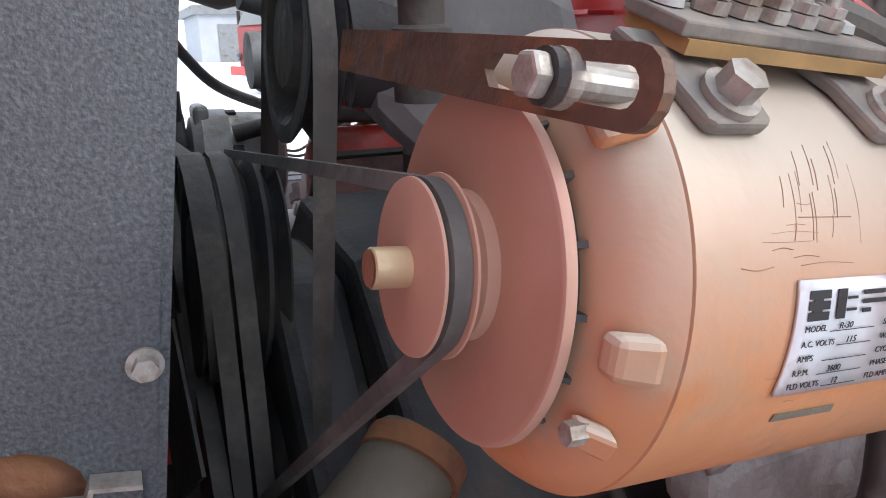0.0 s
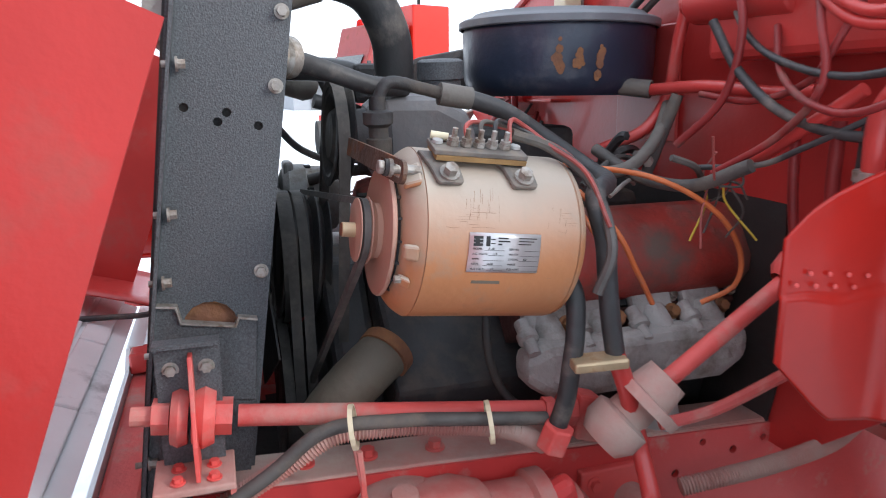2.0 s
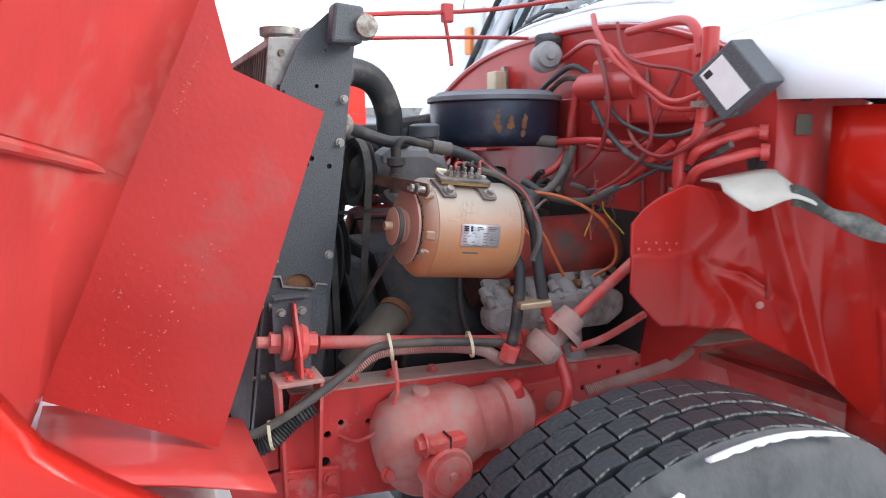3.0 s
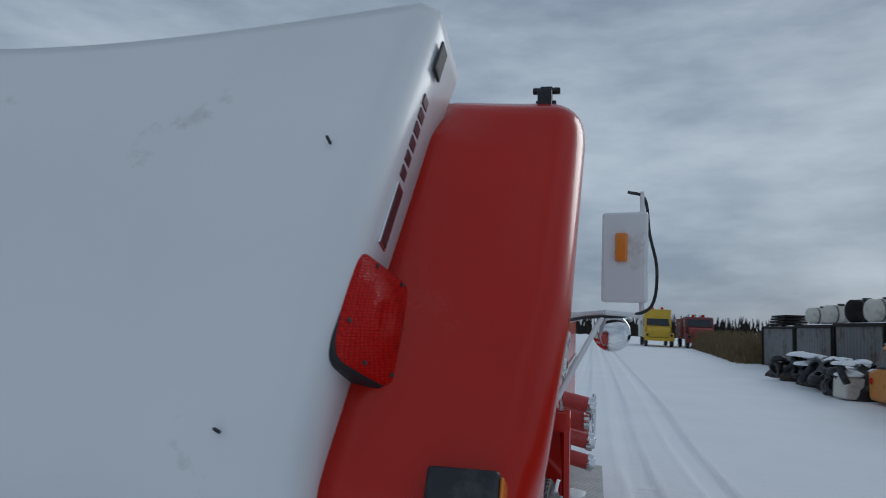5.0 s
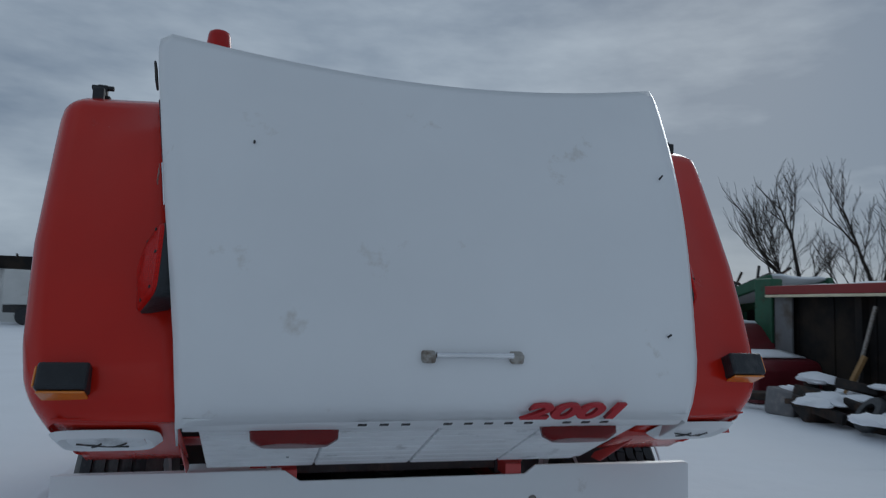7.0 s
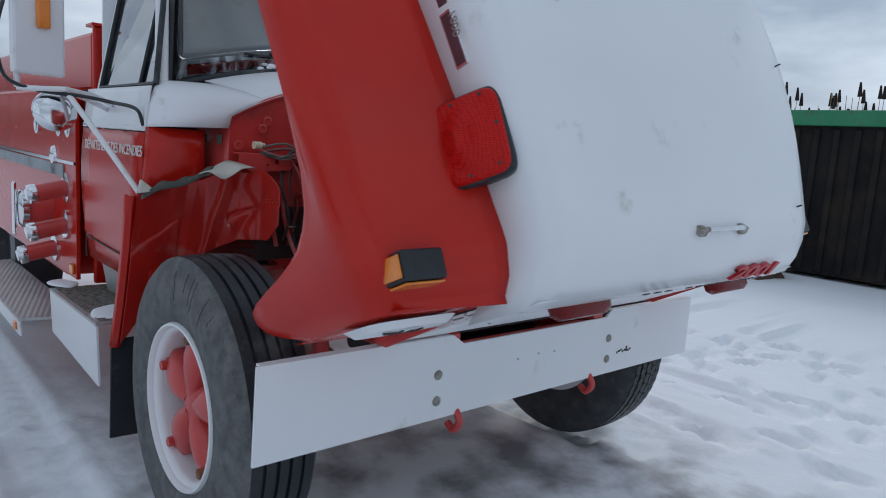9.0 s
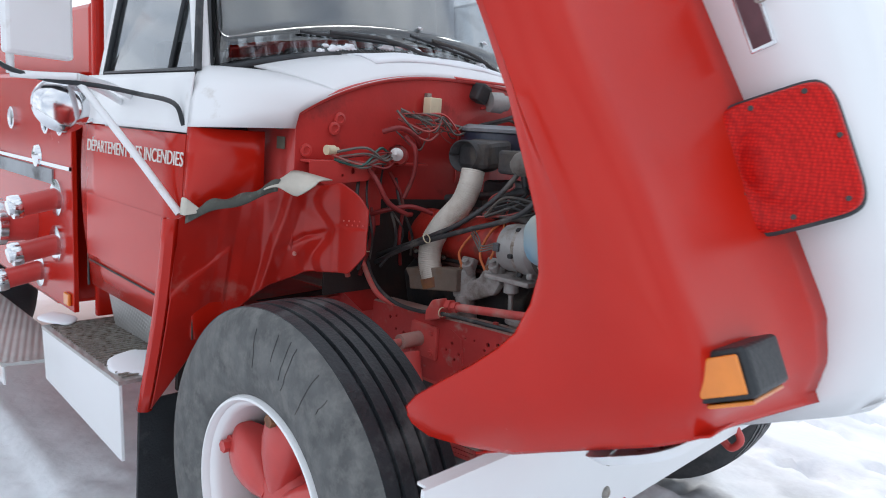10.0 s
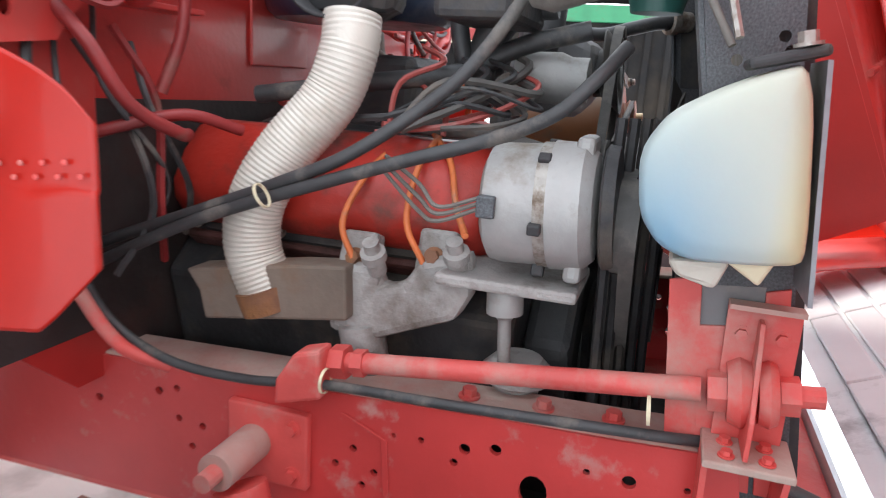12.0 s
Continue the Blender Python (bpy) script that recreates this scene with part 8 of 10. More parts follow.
    hose("dip_tube", [(0.24, -0.02, 1.08), (0.30, -0.04, 0.98), (0.31, -0.02, 0.90), (0.33, 0.02, 0.86)], 0.007, BLACKMETAL)
    set_out()
    # air cleaner
    ac = part("air_cleaner", B(), NAVY, truck, "dark blue round air cleaner with scraped letters")
    c = (0.023, 0.238, 1.381)
    part("canister", lathe(c, (0, 0, 1), [(0, 0.0), (0, 0.145), (0.012, 0.159), (0.03, 0.164), (0.105, 0.166), (0.112, 0.163)], 64), NAVY, ac, "dark blue canister", smooth=35)
    part("lid", lathe(c, (0, 0, 1), [(0.110, 0.170), (0.112, 0.173), (0.122, 0.173), (0.126, 0.166), (0.129, 0.153), (0.135, 0.147), (0.137, 0.03), (0.139, 0.0)], 64), STEELBLUE_DUST, ac, "dusty lid", smooth=35)
    random.seed(8)
    for k in range(36):
        a = radians(-26 + 11 * (k % 3)) + random.gauss(0, 0.022)
        z = 1.438 + random.gauss(0, 0.011)
        q = random.uniform(0.003, 0.009)
        ring = [Vector((0.023 + 0.1660 * math.cos(a + q * 5 * math.cos(g)), 0.238 + 0.1660 * math.sin(a + q * 5 * math.cos(g)), z + q * math.sin(g))) for g in [i * math.tau / 7 + random.uniform(-0.3, 0.3) for i in range(7)]]
        part("rust_scrape", slab(ring, Vector((math.cos(a), math.sin(a), 0)) * 0.0008), RUST, ac)
    bm = B()
    rows = []
    for t, r, q in ((0.0, 0.052, 0.0), (0.10, 0.052, 0.0), (0.13, 0.048, 0.0)):
        rows.append([Vector((-0.315 + t, 0.130 + r * math.cos(g) * 1.1, 1.413 + r * math.sin(g) * 0.92)) for g in [i * math.tau / 24 for i in range(25)]])
    add_grid(bm, rows)
    part("intake_snout", bm, BLACKMETAL, ac, "open intake snout", smooth=50, solid=0.005)
    part("snout_body", slab([(-0.30, 0.076, 1.372), (-0.28, 0.05, 1.375), (-0.10, 0.11, 1.385), (-0.10, 0.28, 1.385), (-0.28, 0.182, 1.372)], (0, 0, 0.085)), BLACKMETAL, ac, bevel=0.02)
    part("battery_box", span(-0.30, -0.10, -0.10, -0.0, 1.37, 1.44), BLACKMETAL, ac, bevel=0.01)
    # corrugated warm-air duct
    duct = part("warm_air_duct", B(), FOIL, truck, "white corrugated foil duct from manifold to air cleaner")
    part("duct_hose", tube([(-0.285, 0.108, 1.37), (-0.295, 0.108, 1.325), (-0.305, 0.128, 1.265), (-0.33, 0.178, 1.195), (-0.346, 0.208, 1.13), (-0.348, 0.212, 1.07), (-0.345, 0.192, 1.015)], 0.037, n=28, ribs=0.00045), FOIL, duct, "white corrugated foil", smooth=25)
    part("duct_collar", cyl((-0.346, 0.194, 1.022), (-0.342, 0.184, 0.992), 0.042, n=28), RUST, duct, smooth=40)
    part("heat_stove", slab([(-0.372, y, z) for y, z in ((0.30, 1.034), (0.28, 1.006), (0.272, 0.968), (0.063, 1.0), (0.066, 1.07), (0.14, 1.062))], (0.05, 0, 0)), RUSTGREY, duct, "brown sheet-metal stove", bevel=0.004)
    # alternator
    alt = part("alternator", B(), ALU, truck, "cast aluminium alternator")
    c = Vector((-0.335, -0.10, 1.165))
    d = (0, -1, 0.06)
    part("rear_case", lathe(c, d, [(0, 0), (0, 0.055), (0.006, 0.066), (0.02, 0.069), (0.062, 0.069)], 48), ALU, alt, "grey alternator case", smooth=35)
    part("stator_ring", lathe(c, d, [(0.062, 0.071), (0.075, 0.071)], 48), STEEL, alt, smooth=35)
    part("front_case", lathe(c, d, [(0.075, 0.073), (0.11, 0.071), (0.122, 0.06), (0.128, 0.03), (0.128, 0)], 48), ALU, alt, smooth=35)
    part("alternator_fan", lathe(c, d, [(0.130, 0.0), (0.130, 0.066), (0.133, 0.07), (0.145, 0.068), (0.148, 0.03)], 40), BLACKMETAL, alt, smooth=35)
    for g in (0.4, 1.3, 2.2, 3.3, 4.4, 5.5):
        o = c + Vector((0.071 * math.cos(g), -0.066, 0.071 * math.sin(g)))
        part("case_slot", box(o, (0.016, 0.014, 0.012), (0, -math.degrees(g), 0)), BLACKMETAL, alt, bevel=0.002)
    part("plug", box(c + Vector((-0.068, -0.012, 0.006)), (0.016, 0.02, 0.024)), BLACK, alt, bevel=0.002)
    part("mount_ear", slab([(-0.30, -0.195, 1.25), (-0.36, -0.195, 1.25), (-0.37, -0.195, 1.09), (-0.28, -0.195, 1.075)], (0, -0.02, 0)), ALU, alt, bevel=0.006)
    part("lower_bracket", span(-0.38, -0.25, -0.215, -0.05, 1.068, 1.082), CASTGREY, alt, bevel=0.004)
    for k in range(3):
        hose("alternator_wire", [(-0.405, -0.105, 1.168 + 0.006 * k), (-0.41, -0.06, 1.15 + 0.008 * k), (-0.39, -0.03, 1.155 + 0.015 * k), (-0.37, 0.02, 1.19 + 0.01 * k)], 0.0025, CREAM_GREY, parent=alt, n=6)
    part("fuel_filter", lathe((-0.345, -0.128, 1.072), (0, -0.06, -1), [(0, 0.0), (0, 0.02), (0.008, 0.022), (0.036, 0.022), (0.04, 0.012), (0.045, 0.008), (0.10, 0.008)], 24), ALU, eng, "grey fuel filter on a stem", smooth=40)
    part("fuel_pump", lathe((-0.31, -0.145, 0.955), (0, 0, -1), [(-0.015, 0.0), (-0.015, 0.03), (0, 0.045), (0.012, 0.045), (0.02, 0.03), (0.06, 0.026), (0.062, 0)], 28), CASTGREY, eng, smooth=40)
    # washer tank on the right of the radiator
    tank = part("washer_tank", B(), TANK, truck, "yellowed translucent washer tank holding blue fluid")
    bm = B()
    prof = [(-0.290, 1.168), (-0.270, 1.195), (-0.264, 1.25), (-0.285, 1.284), (-0.325, 1.308), (-0.36, 1.324), (-0.392, 1.333), (-0.413, 1.172), (-0.40, 1.163), (-0.32, 1.157)]
    for k in range(2):
        prof = [p for a, b in zip(prof, prof[1:] + prof[:1]) for p in ((lerp(a[0], b[0], 0.2), lerp(a[1], b[1], 0.2)), (lerp(a[0], b[0], 0.8), lerp(a[1], b[1], 0.8)))]
    rows = [[(x, lerp(-0.345, y, q), lerp(1.235, z, q)) for y, z in prof + prof[:1]] for x, q in ((-0.395, 1.0), (-0.460, 1.0), (-0.478, 0.988), (-0.489, 0.955), (-0.494, 0.90), (-0.4965, 0.70), (-0.4975, 0.4), (-0.4978, 0.0005))]
    add_grid(bm, rows)
    bmesh.ops.remove_doubles(bm, verts=bm.verts, dist=0.0005)
    part("tank_shell", bm, TANK, tank, "yellowed translucent plastic", smooth=80)
    part("tank_lid", box((-0.45, -0.372, 1.336), (0.06, 0.062, 0.010), (-14, 0, 0)), BLACKMETAL, tank, "sooty strap over the tank", bevel=0.004)
    part("lid_bolt", bolt((-0.47, -0.385, 1.345), (0, 0.2, 1), 0.008, 0.012), STEEL, tank, smooth=30)
    part("tank_bracket", slab([(-0.475, -0.400, 1.335), (-0.395, -0.400, 1.335), (-0.395, -0.42, 1.13), (-0.475, -0.42, 1.13)], (0, -0.004, 0)), STEELBLUE, tank, "grey steel bracket plate")
    part("torn_foam", slab([(-0.47, -0.30, 1.155), (-0.47, -0.355, 1.16), (-0.465, -0.345, 1.13), (-0.46, -0.31, 1.138)], (0.05, 0, 0)), GREY_LEATHER, tank, bevel=0.006)
    part("torn_foam", slab([(-0.475, -0.35, 1.16), (-0.475, -0.39, 1.165), (-0.47, -0.38, 1.14)], (0.05, 0, 0)), CREAM, tank, bevel=0.004)
    # steering gear and column on the left
    set_out(LEFT_BAY)
    gear = part("steering_gear", B(), RED_DUSTY, truck, "dust-caked red steering gear on the frame")
    set_out()
    part("gear_case", lathe((0.445, -0.255, 0.835), (0.05, 1, 0.06), [(0, 0), (0, 0.04), (0.02, 0.072), (0.06, 0.083), (0.16, 0.085), (0.195, 0.072), (0.20, 0.066), (0.25, 0.064), (0.255, 0.072), (0.275, 0.072), (0.28, 0.054), (0.315, 0.05), (0.33, 0.03), (0.335, 0)], 40), GEAR_DUST, gear, "red gear case caked with pale dust", smooth=45)
    part("gear_side", lathe((0.43, -0.15, 0.818), (1, 0, 0), [(0, 0.105), (0.035, 0.103), (0.055, 0.09), (0.07, 0.062), (0.082, 0.056), (0.09, 0.05), (0.09, 0)], 36), GEAR_DUST, gear, smooth=45)
    part("sector_cover", lathe((0.45, -0.165, 0.895), (0.2, 0, 1), [(0, 0.062), (0.012, 0.06), (0.024, 0.04), (0.028, 0.018), (0.036, 0.016), (0.037, 0)], 28), DUSTY_FLANGE, gear, smooth=45)
    part("pitman_boss", lathe((0.515, -0.155, 0.805), (1, 0, 0), [(0, 0.047), (0.045, 0.047), (0.05, 0.042), (0.05, 0)], 32), RED_DUSTY, gear, smooth=40)
    part("pitman_arm", slab([(0.522, -0.198, 0.80), (0.522, -0.112, 0.80), (0.522, -0.128, 0.66), (0.522, -0.15, 0.58), (0.522, -0.195, 0.58), (0.522, -0.19, 0.68)], (0.032, 0, 0)), RED_DUSTY, gear, bevel=0.008)
    part("clamp_lug", box((0.54, -0.155, 0.857), (0.04, 0.078, 0.026)), RED_DUSTY, gear, bevel=0.006)
    part("clamp_slit", box((0.54, -0.152, 0.858), (0.0415, 0.003, 0.03)), SOOT_SHADE, gear)
    part("clamp_bolt", bolt((0.54, -0.194, 0.858), (0, -1, 0), 0.015, 0.016), RED_DUSTY, gear, smooth=30)
    part("pitman_nut", lathe((0.564, -0.152, 0.802), (1, 0, 0), [(0, 0.034), (0.003, 0.036), (0.006, 0.03), (0.006, 0.008), (0.012, 0.007), (0.012, 0)], 28), RED_DUSTY, gear, smooth=35)
    for y, z in ((-0.232, 0.865), (-0.085, 0.885), (-0.245, 0.79), (-0.07, 0.80)):
        part("gear_bolt", bolt((0.487, y, z), (1, 0, 0.3), 0.011, 0.014), RED_DUSTY, gear, smooth=30)
    part("gear_rib", slab([(0.46, -0.02, 0.905), (0.46, 0.04, 0.93), (0.46, 0.06, 0.85), (0.46, -0.01, 0.80)], (0.035, 0, 0)), RAIL_RED, gear, "cleaner red valve housing", bevel=0.012)
    set_out(LEFT_BAY)
    part("valve_union", cyl((0.49, 0.0, 0.90), (0.492, 0.012, 0.935), 0.022, n=6), RED_DUSTY, gear, bevel=0.003)
    part("input_flange", lathe((0.485, 0.07, 0.90), (0.0, 0.6, 0.55), [(0, 0.03), (0.02, 0.042), (0.045, 0.042), (0.05, 0.03), (0.08, 0.028), (0.085, 0)], 24), DUSTY_FLANGE, gear, smooth=40)
    part("rag_joint", lathe((0.487, 0.125, 0.952), (0.0, 0.62, 0.55), [(0, 0.055), (0.014, 0.055), (0.016, 0.035), (0.05, 0.03), (0.052, 0)], 28), DUSTY_FLANGE, gear, "paint-coated rag joint", smooth=40)
    part("column", cyl((0.486, 0.155, 0.975), (0.46, 0.43, 1.165), 0.0125, n=18), RED_DUSTY, gear, "red steering column shaft", smooth=40)
    part("column_seal", lathe((0.47, 0.33, 1.095), (-0.08, 0.82, 0.57), [(0, 0.02), (0.01, 0.03), (0.03, 0.034), (0.035, 0.02)], 20), RED_DUSTY, gear, smooth=40)
    part("lower_stay", tube([(0.44, 0.18, 0.885), (0.45, 0.26, 0.905), (0.46, 0.36, 0.955)], 0.009, n=8), RED_DUSTY, gear, smooth=40)
    # red-sprayed conduit along the rail
    loom = part("wiring_loom", B(), HOSE_GREY, truck, "ribbed conduit tied along the stay rod")
    part("conduit", tube([(0.52, -0.62, 0.835), (0.52, -0.565, 0.812), (0.515, -0.50, 0.83), (0.505, -0.44, 0.875), (0.495, -0.395, 0.895), (0.49, -0.33, 0.93), (0.485, -0.28, 0.955), (0.48, -0.22, 0.955), (0.475, -0.13, 0.945), (0.47, -0.05, 0.925), (0.46, 0.0, 0.89)], 0.0125, n=12, ribs=0.0016), DUSTY_FLANGE, loom, "ribbed conduit oversprayed red", smooth=70)
    part("conduit", tube([(0.53, -0.64, 0.845), (0.53, -0.58, 0.82), (0.525, -0.52, 0.812), (0.515, -0.46, 0.85), (0.51, -0.42, 0.872)], 0.018, n=12, ribs=0.0022), HOSE, loom, "black ribbed conduit", smooth=70)
    part("cable", tube([(0.54, -0.60, 0.84), (0.535, -0.53, 0.845), (0.53, -0.45, 0.88), (0.51, -0.36, 0.925), (0.495, -0.29, 0.968), (0.49, -0.20, 0.968), (0.485, -0.10, 0.955), (0.47, 0.0, 0.935)], 0.009, n=10), HOSE_GREY, loom, "dusty grey cable", smooth=50)
    for p in ((0.488, -0.255, 0.965), (0.53, -0.505, 0.833), (0.48, -0.08, 0.945)):
        part("cable_tie", lathe(p, (0.1, 1, 0.1), [(-0.003, 0.026), (0.003, 0.026), (0.003, 0.0285), (-0.003, 0.0285)], 18, closed=True), CREAM, loom, "white cable tie")
    part("tie_tail", tube([(0.50, -0.255, 0.94), (0.508, -0.25, 0.90), (0.505, -0.245, 0.87)], 0.003, n=6), RED_DUSTY, loom)
    part("thin_line", tube([(0.505, -0.25, 0.94), (0.51, -0.25, 0.87), (0.50, -0.28, 0.80), (0.49, -0.33, 0.77), (0.46, -0.37, 0.775)], 0.004, n=6), RED_DUSTY, loom, smooth=40)
    hose("brake_conduit", [(0.44, 0.22, 0.775), (0.45, 0.28, 0.79), (0.45, 0.36, 0.80), (0.44, 0.46, 0.815), (0.42, 0.52, 0.83)], 0.013, DUSTY_FLANGE, "red ribbed conduit on the rail", ribs=0.0015)
    set_out()
    return eng


eng = make_engine()


def make_hoses():
    # red and black hoses on the left half of the firewall
    set_out(LEFT_BAY)
    red = [
        ("heater_hose", [(0.147, 0.34, 1.475), (0.13, 0.335, 1.40), (0.118, 0.33, 1.325), (0.14, 0.28, 1.27), (0.10, 0.22, 1.235)], 0.0125, RED_IN),
        ("heater_hose", [(0.12, 0.30, 1.335), (0.25, 0.33, 1.345), (0.36, 0.36, 1.34), (0.42, 0.385, 1.345)], 0.0125, RED_IN),
        ("heater_hose", [(0.656, 0.474, 1.377), (0.66, 0.44, 1.378), (0.63, 0.36, 1.350), (0.60, 0.36, 1.32)], 0.0125, RED_IN),
        ("heater_hose", [(0.68, 0.459, 1.341), (0.68, 0.42, 1.338), (0.63, 0.36, 1.310), (0.58, 0.37, 1.27)], 0.0125, RED_IN),
        ("air_pipe", [(0.62, 0.375, 1.58), (0.625, 0.37, 1.50), (0.625, 0.365, 1.40)], 0.020, RED_IN),
        ("air_pipe", [(0.625, 0.365, 1.40), (0.615, 0.36, 1.365), (0.58, 0.36, 1.35), (0.565, 0.36, 1.31), (0.565, 0.365, 1.22)], 0.019, RED_IN),
        ("air_pipe", [(0.30, 0.39, 1.60), (0.50, 0.38, 1.605), (0.57, 0.375, 1.585), (0.60, 0.37, 1.53)], 0.0125, RED_IN),
        ("overflow_hose", [(0.534, 0.36, 1.354), (0.46, 0.34, 1.30), (0.38, 0.33, 1.25), (0.31, 0.30, 1.205)], 0.011, RED_IN),
        ("overflow_hose", [(0.66, 0.36, 1.465), (0.55, 0.35, 1.44), (0.47, 0.34, 1.47), (0.36, 0.325, 1.53), (0.28, 0.32, 1.60), (0.22, 0.34, 1.645)], 0.0085, RED_IN),
        ("overflow_hose", [(0.64, 0.37, 1.43), (0.52, 0.35, 1.43), (0.43, 0.34, 1.49), (0.33, 0.33, 1.56), (0.18, 0.35, 1.585), (0.05, 0.36, 1.56), (-0.08, 0.37, 1.53)], 0.0085, RED_IN),
        ("drop_hose", [(0.47, 0.385, 1.31), (0.48, 0.38, 1.20), (0.50, 0.385, 1.08), (0.51, 0.40, 0.98)], 0.011, HOSE_RED),
        ("drop_hose", [(0.38, 0.39, 1.30), (0.40, 0.385, 1.18), (0.43, 0.39, 1.05), (0.45, 0.40, 0.95)], 0.009, HOSE_RED),
        ("drop_hose", [(0.52, 0.385, 1.31), (0.53, 0.375, 1.20), (0.52, 0.385, 1.08)], 0.011, HOSE),
        ("black_hose", [(0.28, 0.31, 1.44), (0.34, 0.32, 1.37), (0.43, 0.33, 1.32), (0.52, 0.35, 1.30), (0.60, 0.37, 1.31), (0.68, 0.39, 1.36)], 0.0085, HOSE),
        ("black_hose", [(-0.10, 0.34, 1.46), (0.02, 0.33, 1.50), (0.12, 0.34, 1.53), (0.19, 0.36, 1.50)], 0.009, HOSE),
        ("black_hose", [(-0.12, 0.36, 1.44), (-0.03, 0.35, 1.47), (0.06, 0.35, 1.50), (0.13, 0.37, 1.49)], 0.008, HOSE_GREY),
        ("vacuum_hose", [(0.08, 0.26, 1.34), (0.115, 0.30, 1.335)], 0.019, HOSE_GREY),
        ("grey_hose", [(0.14, 0.32, 1.31), (0.20, 0.27, 1.26), (0.25, 0.20, 1.225), (0.28, 0.12, 1.225)], 0.0125, CREAM_GREY),
        ("grey_hose", [(0.19, 0.31, 1.33), (0.18, 0.29, 1.26), (0.175, 0.27, 1.20)], 0.012, HOSE_GREY),
        ("loom", [(0.17, 0.18, 1.245), (0.26, 0.21, 1.215), (0.34, 0.26, 1.21), (0.42, 0.30, 1.25)], 0.012, HOSE_GREY),
        ("thin_line", [(0.36, 0.36, 1.43), (0.42, 0.33, 1.37), (0.50, 0.32, 1.335), (0.58, 0.33, 1.335), (0.68, 0.37, 1.40)], 0.006, HOSE_RED),
        ("thin_line", [(0.40, 0.38, 1.52), (0.47, 0.34, 1.44), (0.50, 0.33, 1.36), (0.44, 0.32, 1.29), (0.36, 0.28, 1.23)], 0.0065, HOSE_RED),
        ("thin_line", [(0.52, 0.38, 1.50), (0.50, 0.35, 1.42), (0.46, 0.34, 1.36), (0.36, 0.33, 1.33), (0.26, 0.31, 1.335)], 0.006, HOSE_RED),
        ("thin_line", [(0.30, 0.36, 1.62), (0.38, 0.33, 1.55), (0.46, 0.33, 1.52), (0.58, 0.35, 1.50), (0.66, 0.37, 1.46)], 0.005, HOSE_RED),
        ("thin_line", [(0.20, 0.36, 1.58), (0.30, 0.33, 1.50), (0.34, 0.32, 1.42), (0.32, 0.31, 1.33), (0.27, 0.27, 1.26)], 0.0075, HOSE_RED),
        ("thin_line", [(0.56, 0.37, 1.33), (0.48, 0.33, 1.28), (0.42, 0.31, 1.25), (0.33, 0.27, 1.235)], 0.005, HOSE),
        ("thin_line", [(0.24, 0.36, 1.51), (0.30, 0.34, 1.44), (0.40, 0.33, 1.39), (0.55, 0.34, 1.37), (0.70, 0.38, 1.42)], 0.006, HOSE),
    ]
    for name, pts, r, m in red:
        hose(name, pts, 0.82 * r, m, {RED_IN: "hose painted red with the firewall", HOSE_RED: "thin dusty red hose", HOSE: "black hose"}.get(m, "dusty hose"))
    for a, b in (((0.565, 0.365, 1.25), (0.565, 0.365, 1.262)), ((0.625, 0.365, 1.43), (0.625, 0.365, 1.442)), ((0.656, 0.474, 1.377), (0.666, 0.486, 1.377)), ((0.68, 0.459, 1.341), (0.69, 0.471, 1.341))):
        hose("hose_clamp", [a, b], 0.026 if b[2] - a[2] > 0.005 else 0.017, STEEL if b[2] - a[2] > 0.005 else RED_IN, "worm-drive hose clamp", n=16)
    # ignition leads
    for pts in ([(0.24, 0.10, 1.235), (0.33, 0.20, 1.225), (0.355, 0.29, 1.175), (0.36, 0.335, 1.11), (0.355, 0.335, 1.055), (0.34, 0.29, 1.025)], [(0.28, 0.11, 1.20), (0.345, 0.145, 1.15), (0.355, 0.175, 1.09), (0.35, 0.205, 1.035)], [(0.27, 0.10, 1.19), (0.34, 0.125, 1.13), (0.35, 0.14, 1.08), (0.34, 0.145, 1.03)],
                [(-0.24, 0.06, 1.21), (-0.30, 0.075, 1.175), (-0.345, 0.085, 1.12), (-0.345, 0.07, 1.075)], [(-0.24, -0.0, 1.225), (-0.30, 0.005, 1.19), (-0.345, 0.0, 1.13), (-0.345, -0.025, 1.08)], [(-0.22, 0.02, 1.235), (-0.28, -0.03, 1.20), (-0.345, -0.06, 1.16), (-0.40, -0.09, 1.135)], [(-0.23, 0.12, 1.21), (-0.29, 0.20, 1.15), (-0.33, 0.27, 1.08)]):
        set_out(LEFT_BAY if pts[0][0] > 0 else None)
        hose("ignition_lead", pts, 0.0042, WIRE_ORANGE, "orange ignition lead", n=8)
    set_out(LEFT_BAY)
    random.seed(4)
    for k in range(11):
        p = Vector((0.36 + random.uniform(-0.03, 0.03), 0.30 + random.uniform(-0.03, 0.03), 1.215))
        q = p + Vector((random.uniform(-0.03, 0.05), random.uniform(-0.03, 0.06), random.uniform(-0.10, 0.09)))
        hose("loose_wire", [p, p.lerp(q, 0.5) + Vector((random.uniform(-0.02, 0.02), random.uniform(-0.02, 0.02), random.uniform(-0.02, 0.02))), q], 0.0018, random.choice((WIRE_YELLOW, WIRE_YELLOW, HOSE_GREY, WIRE_RED)), "loose end of thin wire", n=5)
    set_out()
    for k in range(16):
        p = Vector((-0.33 + random.uniform(-0.05, 0.05), 0.38, 1.50 + random.uniform(-0.03, 0.05)))
        q = Vector((random.uniform(-0.30, 0.05), 0.30 + random.uniform(0, 0.08), 1.44 + random.uniform(0, 0.06)))
